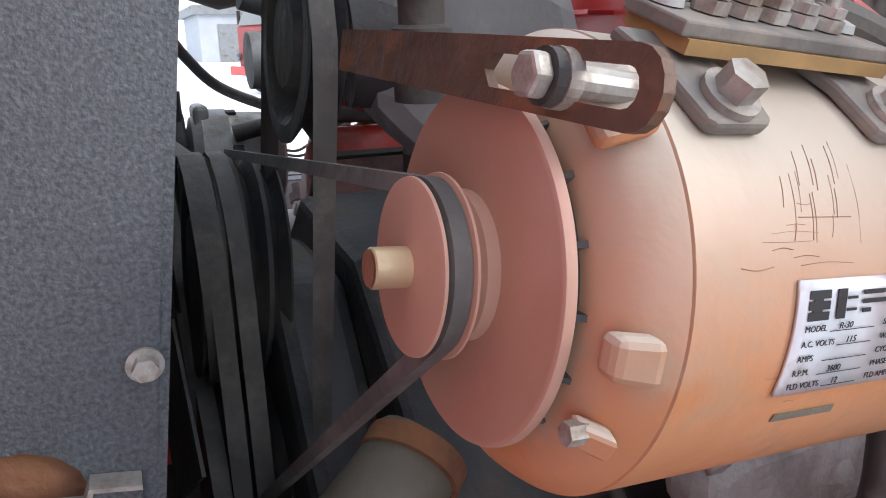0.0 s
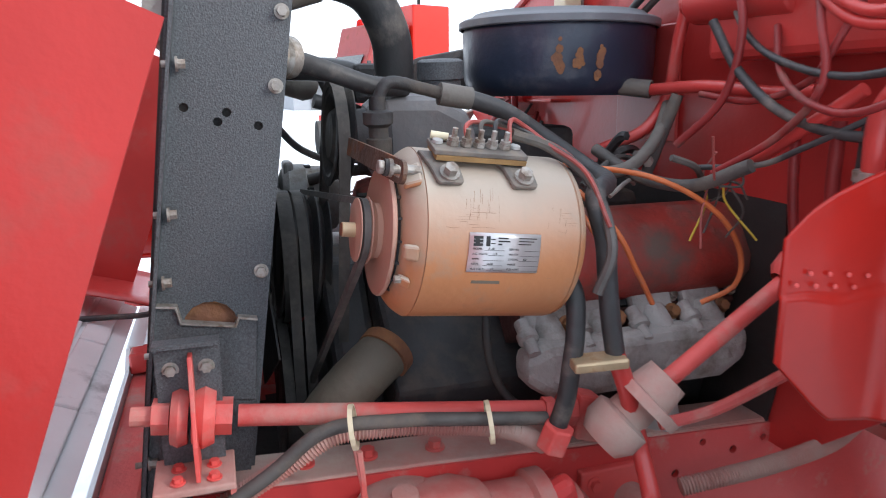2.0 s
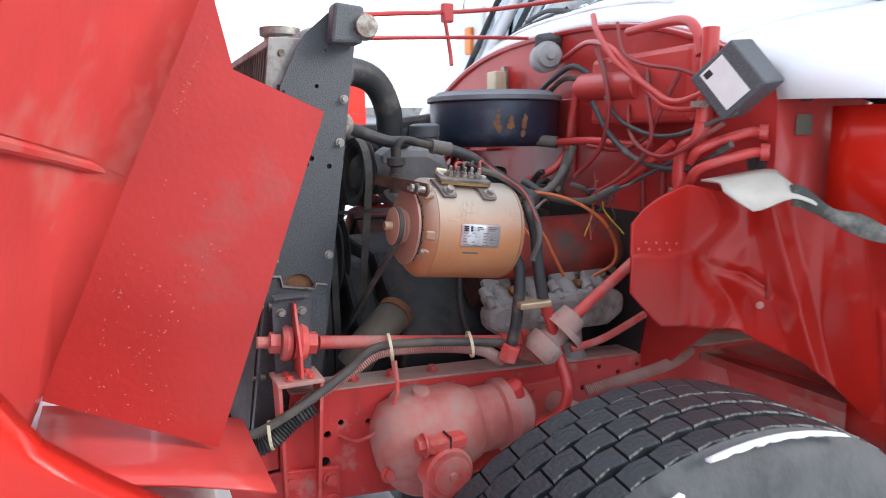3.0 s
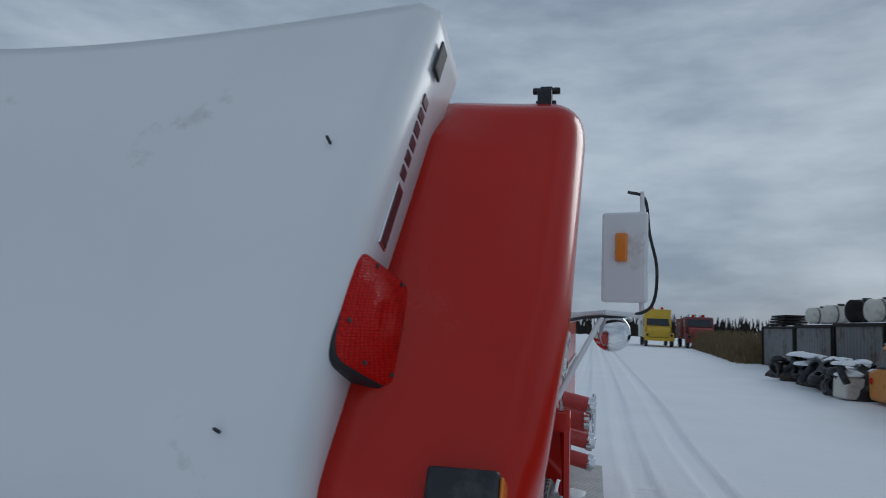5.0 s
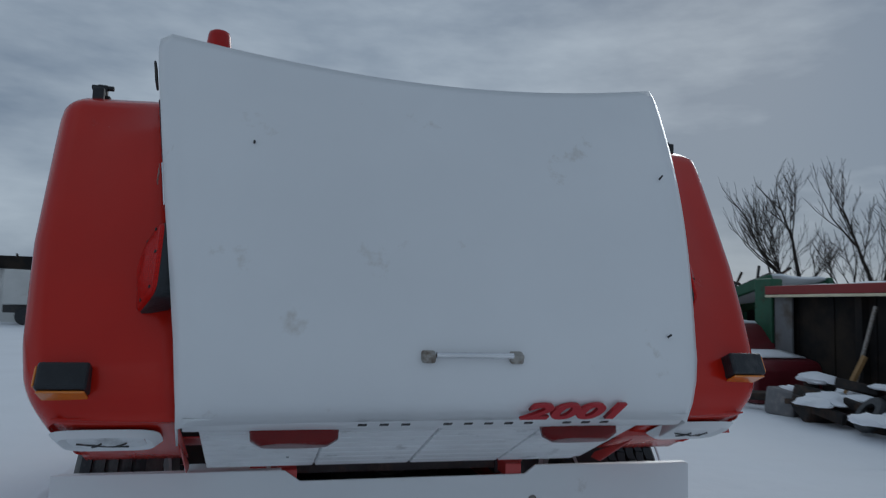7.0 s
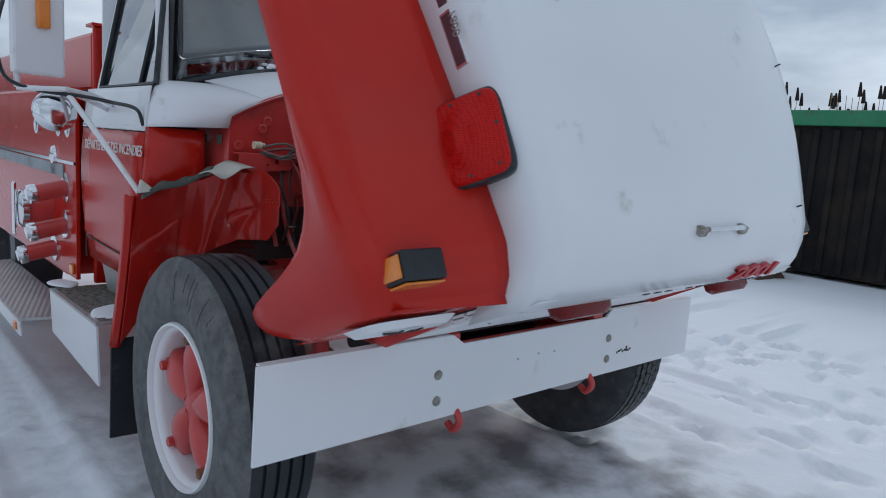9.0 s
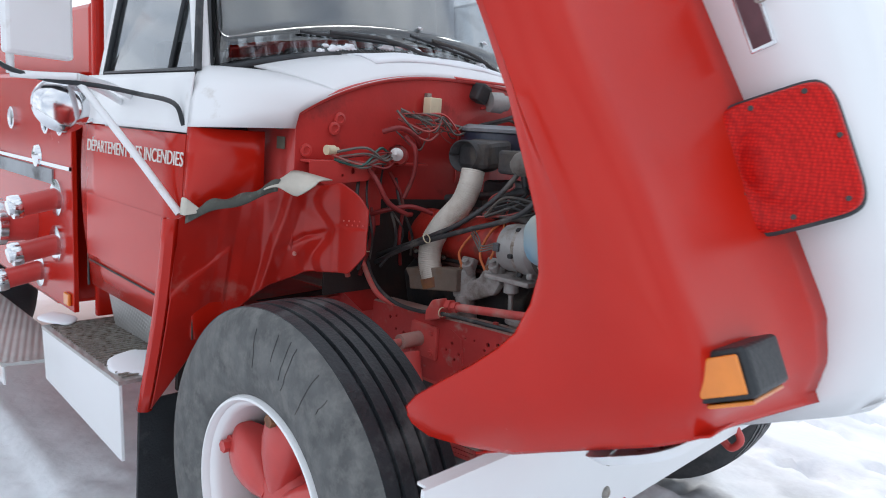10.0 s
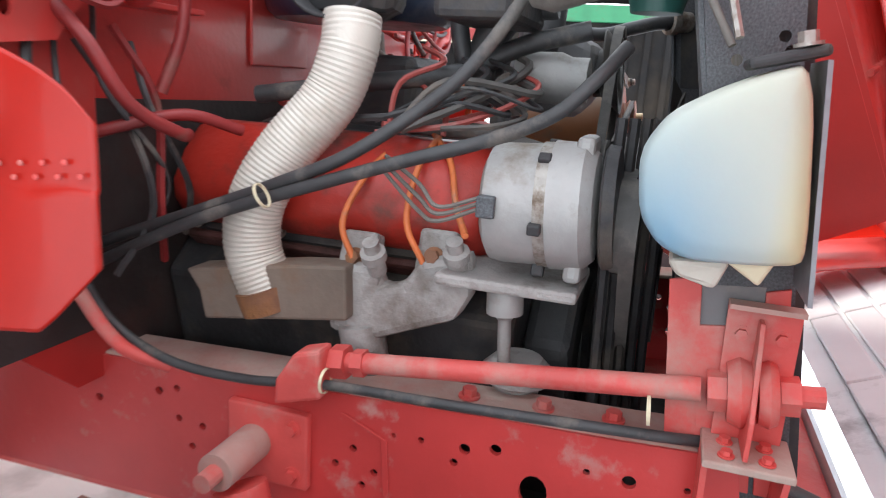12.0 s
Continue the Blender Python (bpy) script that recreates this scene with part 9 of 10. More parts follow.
        hose("thin_wire", [p, p.lerp(q, 0.35) + Vector((0, -0.05, random.uniform(-0.05, 0.03))), p.lerp(q, 0.7) + Vector((0, -0.03, random.uniform(-0.03, 0.03))), q], random.choice((0.0025, 0.004)), random.choice((WIRE_RED, RED_IN, HOSE_GREY, CREAM_GREY)), "thin wire on the firewall", n=5)
    # right-hand side
    right = [
        ("long_loom", [(-0.42, 0.50, 1.02), (-0.40, 0.40, 1.065), (-0.395, 0.25, 1.125), (-0.40, 0.14, 1.17), (-0.395, 0.05, 1.213), (-0.37, -0.05, 1.29), (-0.34, -0.10, 1.36), (-0.32, -0.13, 1.42)], 0.0095, HOSE),
        ("fuel_hose", [(-0.41, 0.42, 1.03), (-0.41, 0.28, 1.10), (-0.405, 0.17, 1.145), (-0.40, 0.0, 1.205), (-0.39, -0.10, 1.238), (-0.385, -0.17, 1.27), (-0.37, -0.21, 1.31), (-0.34, -0.235, 1.345)], 0.0095, HOSE),
        ("battery_cable", [(-0.48, 0.42, 1.20), (-0.47, 0.40, 1.10), (-0.455, 0.36, 0.99), (-0.44, 0.28, 0.935), (-0.43, 0.17, 0.925), (-0.43, 0.06, 0.94), (-0.435, -0.10, 0.95), (-0.42, -0.30, 0.955), (-0.40, -0.36, 0.95)], 0.0075, HOSE),
        ("battery_cable", [(-0.50, 0.42, 1.22), (-0.50, 0.40, 1.12), (-0.48, 0.37, 1.02), (-0.46, 0.33, 0.95), (-0.43, 0.28, 0.92)], 0.011, RED_DUSTY),
        ("upper_hose", [(-0.14, -0.02, 1.26), (-0.14, -0.03, 1.36), (-0.14, -0.08, 1.415), (-0.13, -0.16, 1.43), (-0.12, -0.27, 1.43)], 0.026, HOSE),
        ("bypass_hose", [(-0.12, -0.04, 1.28), (-0.12, -0.035, 1.35), (-0.12, -0.07, 1.395), (-0.12, -0.12, 1.405)], 0.020, HOSE),
        ("bypass_hose", [(-0.14, -0.04, 1.27), (-0.15, 0.0, 1.33), (-0.15, 0.01, 1.42), (-0.14, -0.02, 1.48)], 0.016, HOSE),
        ("heater_line", [(-0.20, 0.30, 1.26), (-0.18, 0.15, 1.285), (-0.16, 0.0, 1.31), (-0.14, -0.08, 1.35), (-0.13, -0.17, 1.375)], 0.016, HOSE),
        ("thermostat_hose", [(-0.22, 0.05, 1.235), (-0.24, -0.06, 1.235), (-0.26, -0.12, 1.225), (-0.27, -0.17, 1.215)], 0.014, HOSE_GREY),
        ("red_hose", [(-0.50, 0.38, 1.37), (-0.49, 0.33, 1.32), (-0.46, 0.30, 1.25), (-0.40, 0.28, 1.215), (-0.36, 0.30, 1.21)], 0.010, HOSE_RED),
        ("red_hose", [(-0.36, 0.35, 1.46), (-0.34, 0.32, 1.42), (-0.34, 0.32, 1.34), (-0.36, 0.34, 1.26)], 0.0095, HOSE_RED),
        ("red_hose", [(-0.45, 0.40, 1.20), (-0.42, 0.35, 1.22), (-0.36, 0.30, 1.235), (-0.30, 0.26, 1.215)], 0.0095, HOSE_RED),
        ("red_hose", [(-0.44, 0.37, 1.47), (-0.40, 0.33, 1.485), (-0.34, 0.32, 1.46), (-0.30, 0.34, 1.42)], 0.0105, HOSE_RED),
        ("red_hose", [(-0.44, 0.41, 1.22), (-0.45, 0.38, 1.16), (-0.47, 0.38, 1.08), (-0.48, 0.40, 1.0)], 0.009, HOSE_RED),
        ("red_hose", [(-0.56, 0.41, 1.24), (-0.555, 0.40, 1.12), (-0.53, 0.40, 1.0)], 0.011, RED_DUSTY),
        ("washer_line", [(-0.43, -0.33, 1.345), (-0.41, -0.30, 1.40), (-0.40, -0.27, 1.46)], 0.0045, CREAM_GREY),
        ("front_cable", [(-0.42, -0.44, 0.93), (-0.43, -0.52, 0.915), (-0.42, -0.60, 0.92), (-0.40, -0.72, 0.93)], 0.008, HOSE),
    ]
    for name, pts, r, m in right:
        hose(name, pts, 0.82 * r, m, {HOSE_RED: "dull red rubber hose", HOSE: "black rubber hose"}.get(m, "dusty hose or cable"))
    random.seed(77)
    for k in range(9):
        a = Vector((-0.63 + random.uniform(-0.02, 0.02), 0.365, 1.39 + random.uniform(-0.015, 0.015)))
        b = Vector((-0.43 + random.uniform(-0.02, 0.03), 0.345, 1.385 + random.uniform(-0.02, 0.02)))
        hose("switch_wire", [a, a.lerp(b, 0.4) + Vector((0, -0.03, random.uniform(-0.03, 0.02))), a.lerp(b, 0.75) + Vector((0, -0.02, random.uniform(-0.03, 0.02))), b], random.choice((0.0025, 0.0035, 0.0045)), random.choice((HOSE_RED, WIRE_RED, HOSE_RED, GREEN_DARK, CREAM_GREY)), "thin wire at the switchgear", n=5)
    for k in range(6):
        a = Vector((-0.50 + 0.03 * k, 0.395, 1.36 - 0.02 * (k % 3)))
        b = Vector((-0.52 + 0.045 * k, 0.36, 1.03 + 0.03 * (k % 2)))
        hose("hanging_wire", [a, a.lerp(b, 0.3) + Vector((random.uniform(-0.04, 0.04), -0.03, 0)), a.lerp(b, 0.7) + Vector((random.uniform(-0.05, 0.05), -0.04, 0)), b], random.choice((0.0035, 0.005, 0.006)), random.choice((HOSE, HOSE_RED, HOSE)), "wire hanging down the firewall", n=6)
    part("ballast_cover", lathe((-0.375, -0.13, 1.398), (0.0, -0.85, 0.3), [(0, 0.0), (0, 0.022), (0.02, 0.034), (0.07, 0.036), (0.10, 0.03), (0.13, 0.026), (0.135, 0)], 24), CREAM_GREY, truck, "grey rubber boot near the radiator", smooth=45)
    part("coolant_bottle", lathe((-0.27, -0.255, 1.385), (0, 0, 1), [(0, 0), (0, 0.028), (0.02, 0.033), (0.05, 0.034), (0.06, 0.02), (0.062, 0)], 28), GREEN_DARK, truck, "dark green bottle by the radiator", smooth=40)
    part("compressor", lathe((-0.11, -0.07, 1.31), (0, -1, 0), [(0, 0), (0, 0.034), (0.06, 0.036), (0.075, 0.03), (0.10, 0.03), (0.10, 0)], 28), ALU, truck, "small grey pump", smooth=40)
    part("regulator_ball", lathe((-0.15, -0.075, 1.285), (-1, 0, 0), [(0, 0.03), (0.015, 0.03), (0.025, 0.02), (0.028, 0)], 24), CASTGREY, truck, smooth=40)
    part("radiator_stay", tube([(-0.36, -0.28, 1.54), (-0.40, -0.31, 1.44), (-0.43, -0.335, 1.352)], 0.004, n=6), STEEL, truck, smooth=40)
    for p, d in (((-0.432, 0.145, 1.158), (0.15, -1, 0.55)), ((-0.43, 0.06, 0.945), (0.0, 1, 0.0)), ((-0.425, -0.305, 0.985), (0, 1, -0.1)), ((-0.47, 0.385, 1.08), (0, 0.2, 1))):
        part("cable_tie", lathe(p, d, [(-0.0018, 0.0140), (0.0018, 0.0140), (0.0018, 0.0153), (-0.0018, 0.0153)], 18, closed=True), CREAM, truck, "white cable tie")
    random.seed(61)
    for k in range(12):
        a = Vector((-0.28 + random.uniform(-0.03, 0.03), random.uniform(-0.02, 0.12), 1.235 + random.uniform(-0.01, 0.02)))
        b = Vector((-0.20 + random.uniform(-0.05, 0.05), random.uniform(-0.14, 0.02), 1.28 + random.uniform(-0.02, 0.05)))
        m2 = a.lerp(b, 0.5) + Vector((-0.04 * random.random(), random.uniform(-0.03, 0.03), random.uniform(-0.03, 0.04)))
        hose("plug_wire", [a, m2, b, b + Vector((0.06, 0.05, 0.02))], random.choice((0.003, 0.004, 0.0055)), random.choice((WIRE_RED, HOSE, HOSE_GREY, WIRE_RED)), "thin engine wire", n=6)
    for k in range(5):
        y = -0.235 - 0.013 * k
        hose("belt_run", [(-0.30 + 0.02 * k, y, 1.27), (-0.31 + 0.02 * k, y, 1.1), (-0.27 + 0.02 * k, y - 0.005, 0.86)], 0.0065, BLACKMETAL, "black belt run", n=6)
    set_out(LEFT_BAY)
    for k in range(9):
        a = Vector((random.uniform(0.10, 0.32), random.uniform(0.05, 0.30), 1.19 + random.uniform(0, 0.04)))
        b = a + Vector((random.uniform(-0.12, 0.1), random.uniform(-0.1, 0.14), random.uniform(-0.02, 0.05)))
        hose("intake_line", [a, a.lerp(b, 0.5) + Vector((0.02, 0, random.uniform(-0.02, 0.04))), b], random.choice((0.0035, 0.005, 0.008)), random.choice((BLACKMETAL, HOSE_GREY, STEEL, HOSE)), "thin line over the intake", n=6)
    set_out()
    # bonnet stay rods across the bay
    rods = part("bonnet_stay", B(), RED_IN, truck, "thin red bonnet stay rods over the engine bay")
    set_out(Matrix.Translation((0.095, 0.042, 0.018)))
    part("stay", tube([(0.50, 0.40, 1.665), (0.20, 0.32, 1.70), (-0.10, 0.24, 1.715), (-0.05, 0.05, 1.685), (0.0, -0.10, 1.665), (0.02, -0.22, 1.65)], 0.0058, n=8, step=3), RED_IN, rods, smooth=40)
    part("stay", tube([(-0.20, 0.40, 1.66), (-0.10, 0.20, 1.64), (0.0, -0.10, 1.612), (0.02, -0.22, 1.60)], 0.0048, n=8), RED_IN, rods, smooth=40)
    part("stay", tube([(-0.04, 0.04, 1.685), (-0.05, 0.06, 1.60), (-0.04, 0.06, 1.56)], 0.0052, n=8), RED_IN, rods, smooth=40)
    part("stay_clamp", box((-0.048, 0.053, 1.683), (0.02, 0.03, 0.045)), RED_IN, rods, bevel=0.004)
    set_out()


make_hoses()

# ---- the yard round the truck ----
YELLOW = mat("yellow_paint", (0.62, 0.40, 0.02), 0.4, var=0.12, scale=3, dirt=(0.35, 0.24, 0.06), amount=0.1, dscale=3, coat=0.2)
ORANGE = mat("faded_orange_paint", (0.52, 0.20, 0.03), 0.5, var=0.15, scale=3, dirt=(0.25, 0.12, 0.05), amount=0.2, dscale=3)
ORANGE_BEAM = mat("orange_red_beam_paint", (0.50, 0.11, 0.045), 0.5, var=0.15, scale=4, dirt=(0.2, 0.08, 0.05), amount=0.2, dscale=4)
MAROON = mat("maroon_paint", (0.13, 0.012, 0.018), 0.45, var=0.2, scale=3, dirt=(0.10, 0.04, 0.035), amount=0.15, dscale=3, coat=0.15)
OLD_RED = mat("weathered_red_paint", (0.27, 0.028, 0.026), 0.55, var=0.15, scale=3, dirt=(0.20, 0.07, 0.05), amount=0.2, dscale=3)
GREEN_STEEL = mat("dark_green_steel", (0.02, 0.10, 0.05), 0.55, var=0.2, scale=4, dirt=(0.06, 0.06, 0.04), amount=0.2, dscale=4)
BRIGHT_GREEN = mat("green_container_paint", (0.03, 0.22, 0.10), 0.5, var=0.15, scale=4, dirt=(0.08, 0.12, 0.07), amount=0.15, dscale=4)
DARK_STEEL = mat("dark_weathered_steel", (0.016, 0.015, 0.015), 0.85, var=0.35, scale=1.5, bump=0.2, spec=0.2, dirt=(0.04, 0.032, 0.025), amount=0.35, dscale=1.2)
GREY_STEEL = mat("grey_corrugated_steel", (0.16, 0.165, 0.17), 0.6, var=0.2, scale=1.5, dirt=(0.10, 0.08, 0.06), amount=0.25, dscale=1.5)
TANK_WHITE = mat("stained_white_tank", (0.58, 0.56, 0.50), 0.5, var=0.12, scale=2, dirt=(0.28, 0.25, 0.20), amount=0.25, dscale=2.5)
DARK_GLASS = mat("dark_window_glass", (0.02, 0.025, 0.03), 0.12, var=0.2, scale=3, bump=0.0, spec=0.6)
SCRAP = mat("black_scrap_metal", (0.014, 0.013, 0.013), 0.8, var=0.5, scale=5, bump=0.4, dirt=(0.08, 0.05, 0.035), amount=0.35, dscale=4)
BROWN_SCRAP = mat("rusty_scrap", (0.11, 0.06, 0.035), 0.85, var=0.4, scale=4, bump=0.4, dirt=(0.04, 0.03, 0.025), amount=0.35, dscale=4)
TWIG = mat("bare_bark", (0.028, 0.023, 0.02), 0.9, var=0.3, scale=6, bump=0.2, spec=0.2)
REED = mat("dry_reed", (0.30, 0.22, 0.12), 0.9, var=0.3, scale=8)
HEDGE = mat("dry_brown_scrub", (0.16, 0.12, 0.06), 0.9, var=0.4, scale=3)
SLATE_WALL = mat("grey_building_cladding", (0.30, 0.31, 0.33), 0.7, var=0.08, scale=1)
CREAM_WALL = mat("off_white_cladding", (0.60, 0.60, 0.58), 0.6, var=0.08, scale=1, dirt=(0.4, 0.38, 0.34), amount=0.1, dscale=0.8)


# The yard beside the truck is set out on a grid of its own, drawn in towards the truck's nose.
YARD = Matrix.Translation((0.5, -2.5, GROUND)) @ Matrix.Diagonal((0.79, 0.79, 0.86, 1)) @ Matrix.Translation((-0.5, 2.5, -GROUND))
set_out(YARD)


def snow_cap(x0, x1, y0, y1, z, h, parent, seed=1):
    """A soft, uneven layer of snow lying on a flat top."""
    rows = []
    n, m = 7, max(7, int((y1 - y0) / 0.25))
    for i in range(n + 1):
        row = []
        for k in range(m + 1):
            a, b = i / n, k / m
            rim = min(1, 4.2 * min(a, 1 - a)) ** 0.5 * min(1, 7 * min(b, 1 - b)) ** 0.5
            wob = 0.55 + 0.45 * noise.noise((a * 3 + seed, b * m * 0.5, seed * 1.7))
            row.append((lerp(x0, x1, a), lerp(y0, y1, b) , z - 0.01 + h * rim * wob))
        rows.append(row)
    return part("snow_cover", sheet(rows), SNOW, parent, "settled snow", smooth=60, solid=0.02)


def panel(x, pts, material, parent, name, label="", thick=0.02):
    return part(name, slab([(x, y, z) for y, z in pts], (thick, 0, 0)), material, parent, label, bevel=0.008)


def old_vehicle(name, label, category, x0, x1, profile, paint, windows, roof_y, roof_z, wheels=(), extra=None, group="old cabs along the yard"):
    """A scrapped cab or van from its side profile (y, z), with side windows, door seams and a snow-covered roof."""
    cy = sum(p[0] for p in profile) / len(profile)
    ob = thing(name, ((x0 + x1) / 2, cy, GROUND), label, category, group)
    part("body", prism(profile, "x", x0, x1), paint, ob, "", smooth=35, bevel=0.07)
    for pts in windows:
        yc = sum(p[0] for p in pts) / len(pts)
        zc = sum(p[1] for p in pts) / len(pts)
        big = [(yc + (y - yc) * 1.10, zc + (z - zc) * 1.13) for y, z in pts]
        w = panel(x0 - 0.012, big, RUBBER, ob, "side_window", "rubber-sealed window")
        panel(x0 - 0.018, pts, DARK_GLASS, w, "pane", "dark glass", 0.008)
    if roof_z:
        snow_cap(x0 + 0.02, x1 - 0.02, roof_y[0], roof_y[1], roof_z, 0.09, ob, seed=cy)
    for y, z, r in wheels:
        w = part("wheel", lathe((x0 + 0.02, y, z), (-1, 0, 0), [(-0.15, r), (0.0, r), (0.03, r * 0.93), (0.03, r * 0.62), (0.0, r * 0.58), (0.0, 0)], 28), RUBBER, ob, "", smooth=40)
        part("rim", lathe((x0 + 0.02, y, z), (-1, 0, 0), [(0.0, r * 0.58), (0.012, r * 0.5), (0.012, 0)], 24), STEELBLUE, w, "", smooth=40)
    if extra:
        extra(ob)
    return ob


def yellow_extra(ob):
    for y in (15.15, 14.55):
        part("door_seam", box((8.992, y, 0.95), (0.012, 0.018, 1.35)), BLACKMETAL, ob)
    part("door_handle", box((8.97, 14.75, 0.92), (0.03, 0.16, 0.035)), BLACKMETAL, ob, bevel=0.006)
    part("fuel_flap", box((8.985, 15.6, 0.72), (0.02, 0.12, 0.16)), BLACKMETAL, ob, bevel=0.006)
    part("windscreen", slab([(9.12, 16.64, 1.18), (10.45, 16.64, 1.18), (10.45, 16.30, 1.74), (9.12, 16.30, 1.74)], (0, 0.015, 0.008)), DARK_GLASS, ob, "dark windscreen")
    part("mirror_arm", tube([(9.0, 16.3, 1.2), (8.82, 16.4, 1.25), (8.80, 16.42, 1.45)], 0.012), BLACKMETAL, ob)
    part("belt_trim", box((8.99, 15.0, 1.02), (0.012, 3.2, 0.02)), BLACKMETAL, ob)
    part("bumper", box((9.8, 17.12, 0.42), (1.6, 0.09, 0.14)), BLACKMETAL, ob, bevel=0.02)


old_vehicle("delivery_cab", "bright yellow boxy cab with snow on its roof", "truck cab", 9.0, 10.6,
            [(13.35, 0.03), (17.0, 0.03), (17.05, 0.95), (16.75, 1.08), (16.25, 1.83), (15.9, 1.90), (13.55, 1.90), (13.35, 1.8)], YELLOW,
            [[(15.25, 1.12), (16.45, 1.12), (16.12, 1.66), (15.25, 1.66)], [(13.5, 1.22), (14.3, 1.22), (14.3, 1.66), (13.5, 1.66)]], (13.45, 16.2), 1.90,
            extra=yellow_extra)


def orange_extra(ob):
    part("door_seam", box((8.992, 18.2, 0.8), (0.012, 0.018, 1.1)), BLACKMETAL, ob)
    part("lamp", lathe((8.99, 19.9, 0.62), (-1, 0, 0), [(0, 0.09), (0.03, 0.085), (0.04, 0.0)], 20), LENS_RED, ob, "red round lamp", smooth=40)
    part("badge", box((8.985, 18.6, 0.52), (0.02, 0.22, 0.12)), WHITE, ob)
    part("bumper", box((9.7, 20.2, 0.4), (1.5, 0.08, 0.12)), BLACKMETAL, ob, bevel=0.02)


old_vehicle("pickup_cab", "faded orange pickup cab with snow on its roof", "truck cab", 9.0, 10.5,
            [(17.25, 0.12), (20.15, 0.12), (20.2, 0.86), (19.6, 0.95), (19.15, 1.52), (18.9, 1.6), (17.45, 1.6), (17.25, 1.5)], ORANGE,
            [[(17.6, 0.98), (19.35, 0.98), (19.0, 1.42), (17.6, 1.42)]], (17.35, 19.0), 1.6, extra=orange_extra)


def maroon_extra(ob):
    part("door_seam", box((8.542, 11.4, 0.75), (0.012, 0.018, 1.1)), BLACKMETAL, ob)
    part("paper_sign", box((8.515, 12.12, 1.16), (0.006, 0.5, 0.16)), CREAM, ob, "faded sheet in the window")


old_vehicle("box_van_body", "weathered red van body with a small window", "van", 8.55, 10.1,
            [(11.0, 0.03), (13.15, 0.03), (13.12, 1.0), (12.95, 1.36), (12.7, 1.46), (11.1, 1.46), (11.0, 1.4)], OLD_RED,
            [[(11.75, 1.03), (12.5, 1.03), (12.5, 1.29), (11.75, 1.29)]], (11.1, 12.65), 1.46, extra=maroon_extra)


def van_extra(ob):
    part("white_stripe", box((8.685, 10.2, 0.36), (0.012, 2.1, 0.10)), WHITE, ob, "white side stripe")
    part("door_seam", box((8.692, 10.93, 0.8), (0.012, 0.018, 1.1)), BLACKMETAL, ob)
    part("mirror", tube([(8.7, 10.88, 0.95), (8.56, 10.9, 1.0), (8.56, 10.9, 1.12), (8.7, 10.85, 1.15)], 0.018), CHROME, ob, "chrome mirror arm")
    part("bonnet_snow", sheet([[(lerp(8.8, 10.1, a / 4), lerp(9.0, 9.75, b / 4), 0.98 + 0.035 * math.sin(a / 4 * math.pi) * math.sin(b / 4 * math.pi) - 0.10 * (1 - b / 4)) for a in range(5)] for b in range(5)]), SNOW, ob, smooth=60, solid=0.02)


old_vehicle("maroon_van", "dark maroon van with a white side stripe", "van", 8.7, 10.3,
            [(8.75, 0.05), (10.95, 0.05), (10.95, 1.42), (10.85, 1.5), (10.5, 1.5), (10.3, 1.42), (9.85, 0.98), (8.85, 0.82), (8.75, 0.7)], MAROON,
            [[(10.05, 0.98), (10.85, 0.98), (10.85, 1.36), (10.42, 1.36)]], (10.45, 10.9), 1.5, extra=van_extra)


def make_rack():
    rack = thing("storage_rack", (11.7, 20.9, GROUND), "orange steel rack stacked with tanks, dark inside", "rack")
    for y in (18.35, 23.5):
        for x in (11.0, 12.6):
            part("post", box((x, y, 1.25), (0.12, 0.12, 2.42)), ORANGE_BEAM, rack, bevel=0.01)
    for x in (11.0, 12.6):
        part("beam", box((x, 20.92, 2.62), (0.14, 5.3, 0.32)), ORANGE_BEAM, rack, "orange beam", bevel=0.012)
    part("deck", box((11.8, 20.92, 2.80), (1.75, 5.3, 0.05)), DARK_STEEL, rack)
    part("back_sheet", box((12.75, 20.92, 1.25), (0.05, 5.3, 2.4)), DARK_STEEL, rack)
    part("brace", cyl((10.97, 19.2, 2.4), (10.97, 19.9, 1.5), 0.03), STEEL, rack)
    part("brace", cyl((10.97, 22.8, 2.4), (10.97, 22.2, 1.2), 0.03), STEEL, rack)
    snow_cap(10.95, 12.6, 18.3, 23.5, 2.83, 0.07, rack, 3)


make_rack()


def make_tank(name, label, a, b, r, paint, bands=(0.25, 0.8), group="tanks on the rack"):
    a, b = Vector(a), Vector(b)
    d = (b - a).normalized()
    L = (b - a).length
    ob = thing(name, (a + b) / 2 - Vector((0, 0, r)), label, "tank", group)
    part("shell", lathe(a, d, [(0, 0), (0.02, r * 0.5), (0.06, r * 0.86), (0.12, r * 0.98), (0.16, r), (L - 0.16, r), (L - 0.12, r * 0.98), (L - 0.06, r * 0.86), (L - 0.02, r * 0.5), (L, 0)], 32), paint, ob, smooth=50)
    for k in bands:
        part("band", lathe(a + d * L * k, d, [(-0.03, r), (-0.03, r + 0.012), (0.03, r + 0.012), (0.03, r)], 32), BLACKMETAL, ob, "", smooth=30)
    part("hatch", cyl((a + b) / 2 + Vector((0, 0, r - 0.02)), (a + b) / 2 + Vector((0, 0, r + 0.07)), r * 0.4), BLACKMETAL, ob)
    return ob


big = make_tank("long_tank", "long white cylindrical tank with black bands", (11.35, 17.3, 2.82), (11.35, 13.55, 2.80), 0.36, TANK_WHITE, (0.16, 0.97))
part("hazard_plate", box((11.33, 17.285, 2.95), (0.16, 0.02, 0.16), (0, 45, 0)), BLACKMETAL, big, "dark diamond plate")
part("red_mark", box((11.2, 17.275, 2.72), (0.14, 0.015, 0.07), (0, 40, 0)), LENS_RED, big)
